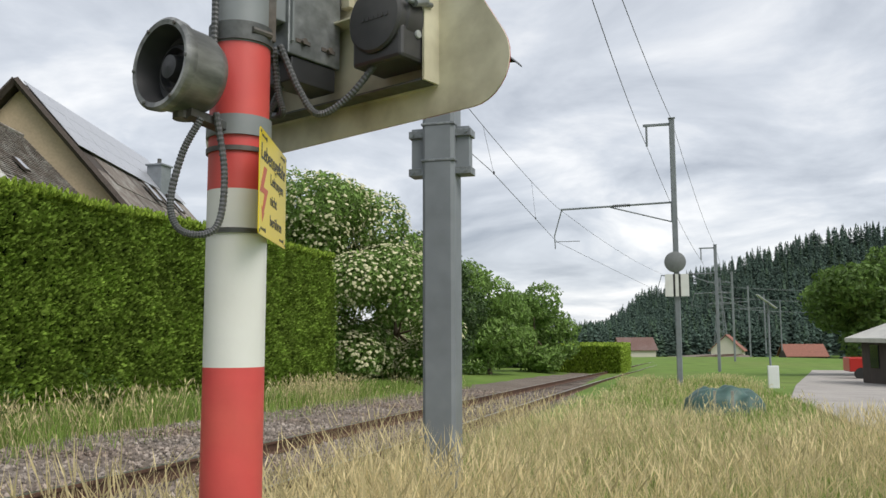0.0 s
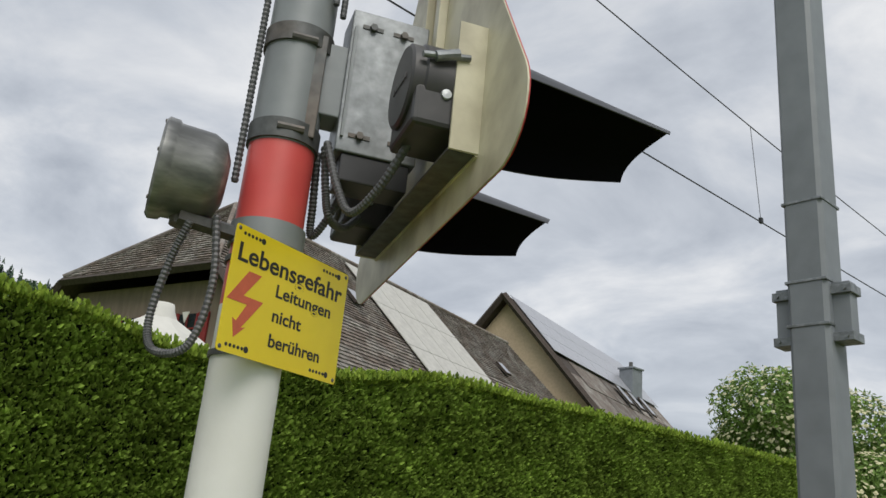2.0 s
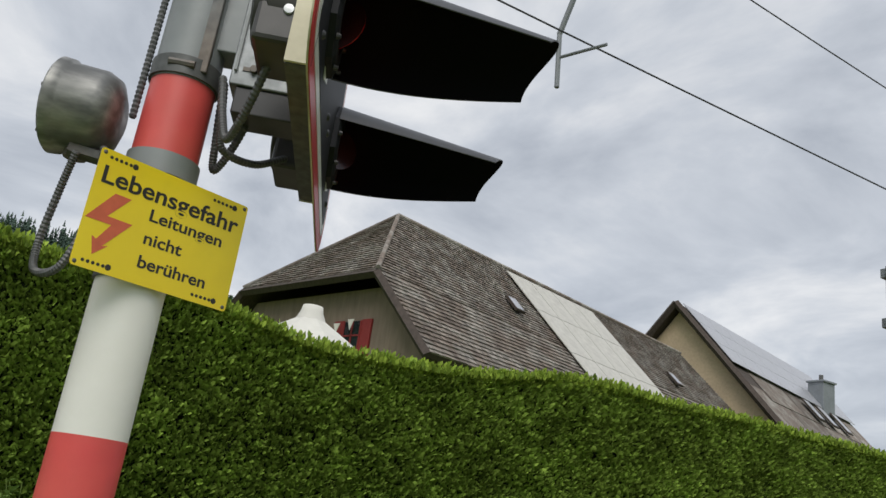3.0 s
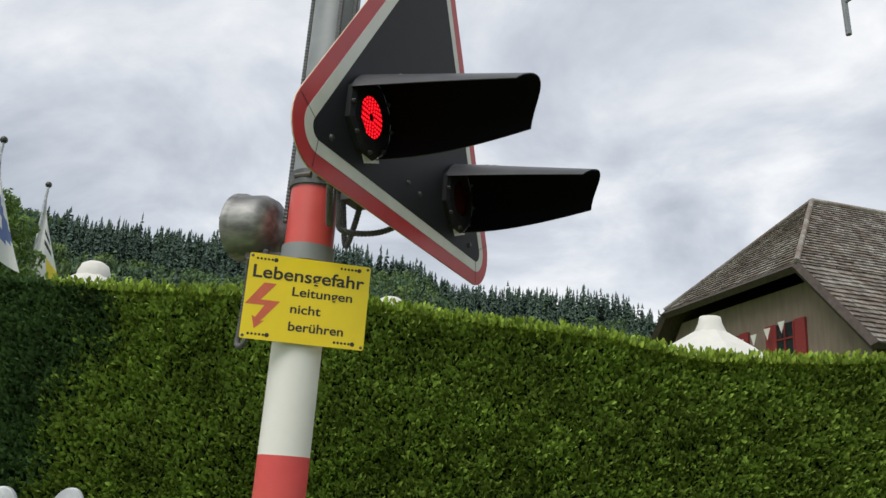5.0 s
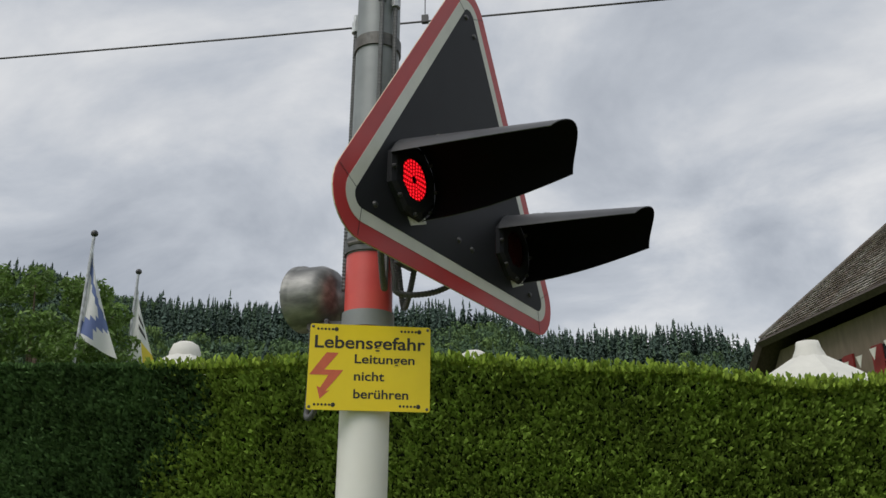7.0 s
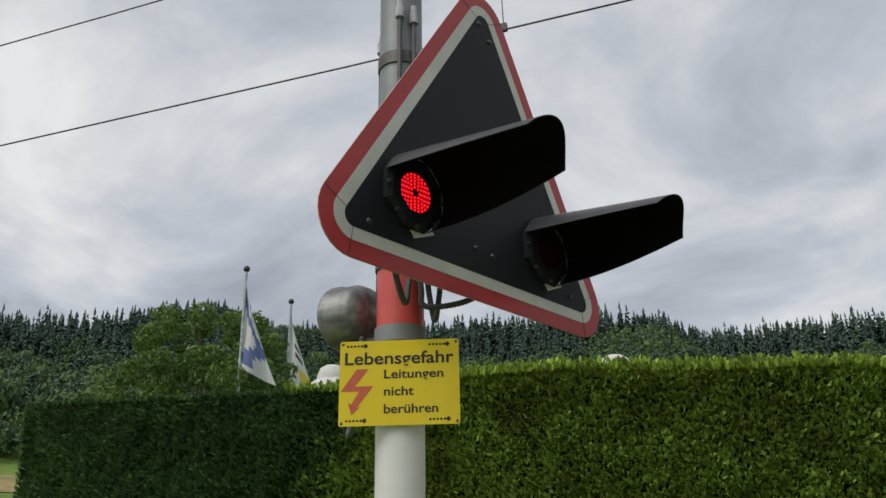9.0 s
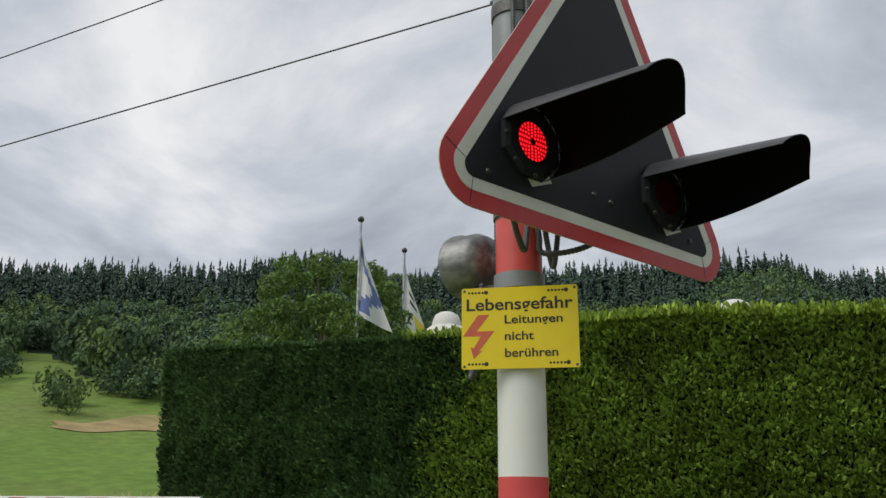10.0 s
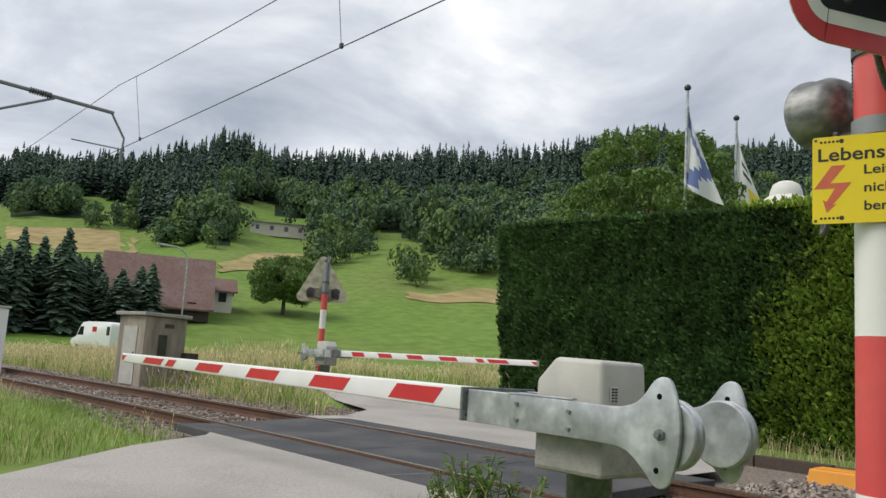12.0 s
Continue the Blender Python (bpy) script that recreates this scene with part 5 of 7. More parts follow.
            lathe(bm, [(0, 0.012), (0.05, 0.010), (0.135, 0.0), (0.165, 0.002), (0.173, 0.010), (0.173, 0.036), (0.165, 0.044), (0.135, 0.044), (0, 0.034)], 40, m=pose(x - s * (0.016 + k * 0.048) - (0 if s < 0 else 0.044), 0.685, 0.767, 0, 90, 0))
            part("weight_disc", bm, "galv_light", b, smooth=30)
        bm = bmesh.new()
        tube(bm, (x - .16, 0.685, 0.767), (x + .05, 0.685, 0.767), 0.016, seg=8)
        tube(bm, (x + .012, 0.685, 0.767), (x + .032, 0.685, 0.767), 0.028, seg=6)
        tube(bm, (x - .13, 0.685, 0.767), (x - .105, 0.685, 0.767), 0.028, seg=6)
        part("weight_bolt", bm, "galv", b)
    bm = bmesh.new()
    box(bm, -0.32, 0.32, -0.775, -0.755, 0.70, 0.905, 0.003)
    plate = part("boom_plate", bm, "galv", b, "dark bolted end plate")
    for sx_ in (-1, 1):
        for zz in (0.735, 0.87):
            bm = bmesh.new()
            tube(bm, (sx_ * .28, -.79, zz), (sx_ * .28, -.752, zz), .011, seg=6)
            part("bolt", bm, "iron", plate)

    # boom: a white tube, a little slimmer and higher at its tip, with slanting red fields on both faces
    def boom(y):
        t = (-0.76 - y) / 7.0
        return 0.816 + 0.034 * t, 0.082 - 0.026 * t, 0.043 - 0.010 * t

    bm = bmesh.new()
    rings = []
    for y in (-0.76, -2.5, -4.2, -6.0, -7.76):
        zc, hh, hw = boom(y)
        o = rounded([(-hw + .015, zc - hh + .015), (hw - .015, zc - hh + .015), (hw - .015, zc + hh - .015), (-hw + .015, zc + hh - .015)], 0.015, 3)
        rings.append([bm.verts.new((px, y, pz)) for px, pz in o])
    for p, q in zip(rings, rings[1:]):
        for i in range(len(p)):
            j = (i + 1) % len(p)
            bm.faces.new((p[i], p[j], q[j], q[i]))
    bm.faces.new(rings[0])
    bm.faces.new(rings[-1][::-1])
    tube_ob = part("boom", bm, "barrier_white", b, "white barrier boom", smooth=40)
    for y0, y1 in ((-1.80, -1.27), (-2.96, -2.42), (-4.14, -3.57), (-5.34, -4.75), (-6.19, -5.96), (-6.91, -6.33), (-7.755, -7.60)):
        for s in (-1, 1):
            bm = bmesh.new()
            quad = []
            for y, k in ((y0, 1), (y1, 1), (y1 - .10, -1), (max(y0 - .10, -7.755), -1)):
                zc, hh, hw = boom(y)
                quad.append((y, zc + k * (hh - .024), hw))
            near = [bm.verts.new((s * (w_ - .002), y, z)) for y, z, w_ in quad]
            far = [bm.verts.new((s * (w_ + .0025), y, z)) for y, z, w_ in quad]
            bm.faces.new(near)
            bm.faces.new(far[::-1])
            for i in range(4):
                bm.faces.new((near[i], near[(i + 1) % 4], far[(i + 1) % 4], far[i]))
            part("red_field", bm, "barrier_red", tube_ob, "red slanting field")
    return b


barrier = build_barrier(pose(-1.38, 2.07, 0.0))
build_barrier(pose(-9.4, -13.75, 0.30, 0, 0, 180))
far_signal = build_signal(3.15)
far_signal.matrix_basis = pose(-9.55, -14.3, 0.55, 0, 0, 180)
far_signal["label"] = "cream back of the triangular signal board across the track"


# ---- plants ----
def leaf_cloud(rng, blobs, count, size, droop=0.2):
    """Leaves near the surface of overlapping clumps: (centre, radii)."""
    verts, faces, index = [], [], []
    vol = [b[1][0] * b[1][1] + b[1][0] * b[1][2] for b in blobs]
    total = sum(vol)
    for (c, r), v in zip(blobs, vol):
        for _ in range(int(count * v / total)):
            d = Vector((rng.gauss(0, 1), rng.gauss(0, 1), rng.gauss(0, 1))).normalized()
            k = rng.uniform(0.72, 1.04) * (1 + 0.22 * noise.noise(Vector(c) + d * 2.3))
            p = Vector((c[0] + d.x * r[0] * k, c[1] + d.y * r[1] * k, c[2] + d.z * r[2] * k))
            s = size * rng.uniform(0.6, 1.4)
            a = (d + Vector((rng.uniform(-1, 1), rng.uniform(-1, 1), rng.uniform(-1, 1)))).normalized()
            t = a.cross(Vector((rng.uniform(-1, 1), rng.uniform(-1, 1), rng.uniform(-1, 1))))
            if t.length < 1e-3:
                continue
            t.normalize()
            u = a.cross(t)
            b = len(verts)
            verts += [p - t * s, p + u * s * .45 + a * s * .1, p + t * s - a * s * droop, p - u * s * .45 + a * s * .1]
            faces.append((b, b + 1, b + 2, b + 3))
            index.append(0)
    return verts, faces, index


def build_tree(name, label, base, height, spread, seed, mat="leaf", leaves=9000, size=0.11, trunk=0.16, flowers=0, low=0.25, blobs_n=16, category="tree", clump=(0.26, 0.46)):
    rng = random.Random(seed)
    x, y = base
    z = land(x, y)
    tree = thing(name, label, category, pose(x, y, z))
    bm = bmesh.new()
    fork = height * low
    pts = [(0, 0, -0.3), (0.05 * spread * .2, 0.03, fork * .5), (0.02, -.05, fork), (0.06, 0.02, height * .72)]
    for p, q, r0, r1 in zip(pts, pts[1:], (trunk, trunk * .8, trunk * .6), (trunk * .8, trunk * .6, trunk * .2)):
        tube(bm, p, q, r0, r1, 10)
    blobs = []
    for i in range(blobs_n):
        a = rng.uniform(0, 2 * math.pi)
        h = rng.uniform(low * 0.9, 0.93)
        reach = spread * math.sin(math.pi * min(1, max(0.12, (h - low * .45) / (1.02 - low * .45)))) ** 0.7 * rng.uniform(0.35, 0.85)
        c = (reach * math.cos(a), reach * math.sin(a), height * h)
        r = spread * rng.uniform(*clump)
        blobs.append((c, (r, r, r * rng.uniform(0.65, 0.95))))
        if i < 9:
            s = Vector((0.03, 0, rng.uniform(fork * .8, height * .5)))
            mid = s.lerp(Vector(c), .5) + Vector((0, 0, .1 * height * .3))
            tube(bm, s, mid, trunk * .35, trunk * .22, 7)
            tube(bm, mid, c, trunk * .22, trunk * .06, 7)
    part("trunk", bm, "bark", tree, smooth=True)
    v, f, i = leaf_cloud(rng, blobs, leaves, size)
    mats = [mat]
    ob = raw("crown", v, f, mats, tree, i)
    tagged(ob, kind="stuff")
    if flowers:
        fv, ff = [], []
        for (c, r) in blobs:
            for _ in range(int(1.0 * flowers / len(blobs))):
                d = Vector((rng.gauss(0, 1), rng.gauss(0, 1), rng.gauss(0.35, 1))).normalized()
                p = Vector((c[0] + d.x * r[0] * 1.05, c[1] + d.y * r[1] * 1.05, c[2] + d.z * r[2] * 1.05))
                b = len(fv)
                s = rng.uniform(0.05, 0.095)
                n = (d + Vector((0, 0, .7))).normalized()
                t = n.cross(Vector((.3, .8, .1))).normalized()
                u = n.cross(t)
                for k in range(6):
                    aa = k * math.pi / 3 + rng.uniform(-.3, .3)
                    fv.append(p + (t * math.cos(aa) + u * math.sin(aa)) * s * rng.uniform(.7, 1.1) + n * rng.uniform(0, .03))
                fv.append(p + n * 0.04)
                ff += [(b + k, b + (k + 1) % 6, b + 6) for k in range(6)]
        ob = raw("blossom", fv, ff, ["flower"], tree)
        tagged(ob, kind="stuff")
    return tree


def build_plants():
    build_tree("elder_bush", "large elder bush in creamy white blossom beside the hedge", (-11.6, 32.0), 7.9, 3.9, 3, "leaf_light", 42000, 0.10, 0.2, 7200, 0.12, 24, "bush")
    build_tree("elder_bush", "elder bush in creamy white blossom beside the hedge", (-10.0, 33.5), 5.4, 3.0, 23, "leaf_light", 22000, 0.10, 0.15, 3200, 0.1, 16, "bush")
    build_tree("dark_bush", "dark green broad-leaved bush behind the elder", (-10.8, 38.5), 6.6, 3.0, 5, "leaf_dark", 20000, 0.11, 0.2, 0, 0.1, 18, "bush")
    build_tree("garden_tree", "loose green garden tree beside the track", (-9.4, 49.0), 6.6, 3.6, 7, "leaf_light", 17000, 0.14, 0.18, 0, 0.14, 20)
    build_tree("garden_tree", "loose green garden tree beside the track", (-8.2, 58.0), 5.2, 3.4, 9, "leaf_light", 12000, 0.15, 0.18, 0, 0.12, 16)
    build_tree("garden_tree", "dense green tree behind the track", (-11.5, 70.0), 5.8, 4.6, 10, "leaf_dark", 12000, 0.2, 0.2, 0, 0.12, 16)
    build_tree("garden_tree", "spreading green tree rising behind the hedge beside two flagpoles", (-21.0, -11.9), 9.9, 4.3, 12, "leaf", 25000, 0.10, 0.25, 0, 0.35, 120, "tree", (0.06, 0.16))
    build_tree("garden_shrub", "pale green shrub top behind the hedge", (-15.5, -0.2), 5.1, 1.5, 14, "leaf", 5000, 0.09, 0.1, 0, 0.4, 10, "bush")
    build_tree("field_tree", "round green tree alone in the meadow", (-47.2, -85.5), 7.3, 4.6, 16, "leaf", 26000, 0.17, 0.3, 0, 0.33, 34, "tree", (0.22, 0.36))
    build_tree("roadside_tree", "round dark green tree beside the lane", (14.0, 62.0), 7.6, 4.6, 18, "leaf", 18000, 0.2, 0.3, 0, 0.2, 22)
    rng = random.Random(40)
    # small clipped hedge along the track, far off
    hb = thing("garden_hedge", "low clipped yellow-green hedge beside the track far off", "hedge", pose(-5.2, 66, land(-5.2, 66)))
    bm = bmesh.new()
    box(bm, -2.6, 2.6, -4, 9, -0.3, 2.0, 0.15)
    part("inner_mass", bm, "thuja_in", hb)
    spots = []
    for _ in range(9000):
        if rng.random() < .5:
            spots.append(((rng.uniform(-2.6, 2.6), -4.0, rng.uniform(0, 2.05)), (0, -1, .2), 0))
        elif rng.random() < .6:
            spots.append(((2.6, rng.uniform(-4, 9), rng.uniform(0, 2.05)), (1, 0, .2), 0))
        else:
            spots.append(((rng.uniform(-2.6, 2.6), rng.uniform(-4, 9), 2.02), (0, 0, 1), 0))
    v, f, i = sprigs(rng, spots, 0.2)
    tagged(raw_quads("foliage", v, f, ["thuja_top"], hb, i), kind="stuff")


build_plants()


def blades(rng, spots, mats):
    verts, faces, index = [], [], []
    for x, y, z, h, w, mi, lean in spots:
        a = rng.uniform(0, 2 * math.pi)
        dx, dy = math.cos(a), math.sin(a)
        la = rng.uniform(0, 2 * math.pi)
        lx, ly = math.cos(la) * lean * h, math.sin(la) * lean * h
        b = len(verts)
        verts += [(x - dx * w, y - dy * w, z), (x + dx * w, y + dy * w, z), (x + lx * .35 + dx * w * .8, y + ly * .35 + dy * w * .8, z + h * .6), (x + lx * .35 - dx * w * .8, y + ly * .35 - dy * w * .8, z + h * .6), (x + lx, y + ly, z + h)]
        faces += [(b, b + 1, b + 2, b + 3), (b + 3, b + 2, b + 4)]
        index += [mi, mi]
        if mi == 1 and h > 0.35:
            # seed head
            p = Vector((x + lx, y + ly, z + h))
            q = Vector((lx * .65, ly * .65, h * .4)).normalized()
            n = Vector((dx, dy, 0))
            s = h * .16
            b = len(verts)
            m_ = p - q * s * .4
            verts += [p - q * s, m_ + n * w * 2.6, p + q * s * .5, m_ - n * w * 2.6]
            faces.append((b, b + 1, b + 2, b + 3))
            index.append(1)
    return verts, faces, index


LANE = [(-7.0, -5.0), (-10.0, -12.0), (-13.0, -16.5), (-40.0, -30.0)]


def on_road(x, y):
    if x > -2.9:
        if y < 6:
            return y < 0.9 + 0.35 * max(0, x + 1) + (0.25 * max(0, x - 1.0)) and y > -4.4 + 0.75 * (x + 1.2) * (1 if x > -1.2 else 1.2) - 0.4
        return 4.3 < x < 9.4 and y < 42
    # the lane that leads away beyond the track
    for (ax, ay), (bx, by) in zip(LANE, LANE[1:]):
        t = min(1, max(0, ((x - ax) * (bx - ax) + (y - ay) * (by - ay)) / ((bx - ax) ** 2 + (by - ay) ** 2)))
        if math.hypot(x - ax - t * (bx - ax), y - ay - t * (by - ay)) < 2.0:
            return True
    return -6.5 < y < 0.5 and x > -7.7 + 0.42 * min(0, y + 1.2)


def trodden(x, y):
    """The strip of short grass that leads round the signal post."""
    return abs(y - (4.4 + 1.75 * (x - 2.3))) < 1.9 and -0.2 < x < 3.6 and y < 6.4


def build_grass():
    rng = random.Random(77)
    grass = thing("tall_verge_grass", "tall uncut grass with dry straw-coloured stalks on the railway verge", "grass", kind="stuff")

    def add(n, region, hmin, hmax, straw, w=0.004, patch=0.5):
        spots = []
        while len(spots) < n:
            x, y = region(rng)
            if on_road(x, y) or trodden(x, y):
                continue
            p = noise.noise((x * patch, y * patch, 7.0))
            if rng.random() > 0.62 + 0.8 * p:
                continue
            z = land(x, y)
            if -1.9 < x - track_x(y) < -1.0:
                z = min(z, track_z(y) - 0.3)
            st = rng.random() < straw + 0.5 * noise.noise((x * .3, y * .22, 2.0))
            h = rng.uniform(hmin, hmax) * (1 + 0.5 * p) * (1.25 if st else 0.85)
            spots.append((x, y, z - .03, h, w * rng.uniform(.6, 1.4) * (0.55 if st else 1.0), 1 if st else 0, rng.uniform(.08, .6)))
        v, f, i = blades(rng, spots, None)
        ob = raw("grass_blades", v, f, ["blade", "straw"], grass, i)

    # verge between lane and track
    add(40000, lambda r: (r.uniform(-2.0, 4.3), 3.6 + 13 * r.random() ** 1.2), 0.20, 0.58, 0.32, 0.0035)
    add(5000, lambda r: (r.uniform(-2.3, -0.2), 4.4 + 10 * r.random()), 0.40, 0.72, 0.8, 0.003)
    add(26000, lambda r: (r.uniform(-1.6, 4.3), 14 + 34 * r.random()), 0.12, 0.36, 0.26, 0.009)
    add(20000, lambda r: (r.uniform(-2.3, 3.9), 5.2 + 8 * r.random()), 0.26, 0.62, 0.42, 0.0035)
    # weeds at the foot of the hedge and on the far shoulder
    add(21000, lambda r: (r.uniform(-9.9, -7.9), r.uniform(2.6, 30)), 0.12, 0.5, 0.06, 0.009)
    add(1300, lambda r: (r.uniform(-9.8, -8.0), r.uniform(-1.8, 3.2)), 0.08, 0.26, 0.75, 0.005)
    add(4500, lambda r: (r.uniform(-8.6, -6.6), r.uniform(2, 34)), 0.12, 0.4, 0.2, 0.006)
    # around the signal and the barrier
    add(3500, lambda r: (r.uniform(-1.9, 0.6), r.uniform(1.4, 3.9)), 0.10, 0.40, 0.35)
    # south verge
    add(20000, lambda r: (r.uniform(-2.5, 4.0), r.uniform(-22, -3.6)), 0.10, 0.28, 0.12, 0.006)
    add(24000, lambda r: (-5.9 - 10 * r.random(), r.uniform(-40, -7.5)), 0.3, 0.75, 0.42, 0.010)
    add(12000, lambda r: (r.uniform(-40, -8), r.uniform(-62, -30)), 0.3, 0.6, 0.55, 0.02)


build_grass()


def build_weed(x, y, h, seed):
    rng = random.Random(seed)
    w = thing("weed_plant", "leafy green weed growing at the edge of the lane", "plant", pose(x, y, land(x, y)))
    bm = bmesh.new()
    v, f = [], []
    for _ in range(9):
        a = rng.uniform(0, 6.28)
        top = Vector((math.cos(a) * h * .3, math.sin(a) * h * .3, h * rng.uniform(.7, 1)))
        sweep(bm, [(0, 0, -.02), top * .5 + Vector((0, 0, .03)), top], 0.005, 5)
        for k in range(14):
            p = top * rng.uniform(.25, 1.0)
            d = Vector((rng.uniform(-1, 1), rng.uniform(-1, 1), rng.uniform(-.1, .6))).normalized()
            s = d.cross(Vector((0, 0, 1))).normalized()
            L = h * rng.uniform(.10, .2)
            b = len(v)
            v += [p, p + d * L * .5 + s * L * .22, p + d * L - Vector((0, 0, L * .2)), p + d * L * .5 - s * L * .22]
            f.append((b, b + 1, b + 2, b + 3))
    part("stem_cluster", bm, "blade", w)
    tagged(raw("leaves", v, f, ["leaf"], w), kind="stuff")


for k, (wx, wy, wh) in enumerate(((-2.0, 0.42, 0.62), (-2.12, 0.55, 0.55), (-1.9, 0.3, 0.5), (-1.85, 0.6, 0.58), (-2.25, 0.75, 0.5), (-1.95, 0.1, 0.38), (-7.6, 6.5, 0.6), (-8.3, 9.0, 0.7), (-8.9, 3.6, 0.8), (-9.2, 4.6, 1.0), (-8.7, 5.7, 0.7), (-9.3, 7.2, 1.1), (-8.8, 8.0, 0.8), (-9.2, 10.2, 0.9), (-8.9, 12.0, 0.8), (-9.1, 14.5, 1.0))):
    build_weed(wx, wy, wh, 90 + k)


# ---- wooded hills ----
def conifer_form(g, whorls, arms, wide=0.30):
    """A spruce of height 1 and widest radius 1 as drooping sprays: vertices in fours."""
    v = []
    for i in range(whorls):
        t = (i + g.uniform(0, .8)) / whorls
        h = 0.08 + 0.90 * t
        reach = (1 - t) ** 0.7 * g.uniform(.6, 1.08) + 0.06
        for k in range(arms):
            a = 2 * math.pi * (k + g.uniform(0, .8)) / arms
            r = reach * g.uniform(.6, 1.15)
            w = wide * r * g.uniform(.7, 1.3) + 0.06
            c, s_ = math.cos(a), math.sin(a)
            drop = g.uniform(-.03, .10)
            v += [(0, 0, h + .035), (c * r * .55 - s_ * w, s_ * r * .55 + c * w, h - drop * .5), (c * r, s_ * r, h - drop), (c * r * .55 + s_ * w, s_ * r * .55 - c * w, h - drop * .5)]
    for a in (0.3, 1.9):
        v += [(-.10 * math.cos(a), -.10 * math.sin(a), .88), (.10 * math.cos(a), .10 * math.sin(a), .88), (.02, .02, 1.0), (-.02, -.02, 1.0)]
    return np.array(v)


def crown_form(g, lumps, leaves, size):
    """A broad crown of height 1 and radius 1: leafy facets over uneven lumps, vertices in fours."""
    v = []
    balls = [(g.uniform(-.5, .5), g.uniform(-.5, .5), g.uniform(.32, .70), g.uniform(.34, .58)) for _ in range(lumps)] + [(g.uniform(-.15, .15), g.uniform(-.15, .15), .74, .36)]
    for k in range(leaves):
        ox, oy, oz, rr = balls[k % len(balls)]
        d = g.normal(size=3) + np.array((0, 0, .25))
        d /= np.linalg.norm(d)
        p = np.array((ox, oy, oz)) + d * rr * g.uniform(.8, 1.06) * np.array((1, 1, .48))
        t = np.cross(d, g.normal(size=3))
        t = t / (np.linalg.norm(t) + 1e-6) + d * g.uniform(-.5, .5)
        u = np.cross(d, t)
        q = size * g.uniform(.6, 1.4)
        z = np.array((1, 1, .5))
        v += [p - t * q * z, p + u * q * .8 * z, p + t * q * z, p - u * q * .8 * z]
    return np.array(v)


class Wood:
    """Collects trees that are turned and scaled copies of a few forms into one mesh."""

    def __init__(self, forms, seed):
        self.forms, self.g, self.v, self.m = forms, np.random.default_rng(seed), [], []

    def plant(self, x, y, z, h, r, mat):
        f = self.forms[self.g.integers(len(self.forms))]
        a = self.g.uniform(0, 6.28)
        c, s_ = math.cos(a), math.sin(a)
        lean = self.g.uniform(-.03, .03, 2) * h
        out = np.empty_like(f)
        out[:, 0] = x + r * (f[:, 0] * c - f[:, 1] * s_) + lean[0] * f[:, 2]
        out[:, 1] = y + r * (f[:, 0] * s_ + f[:, 1] * c) + lean[1] * f[:, 2]
        out[:, 2] = z + h * f[:, 2]
        self.v.append(out)
        self.m.append(np.full(len(f) // 4, mat))

    def build(self, name, mats, label):
        v = np.concatenate(self.v)
        q = np.arange(len(v)).reshape(-1, 4)
        tagged(raw_quads(name, v, q, mats, None, np.concatenate(self.m)), label, "forest", kind="stuff")


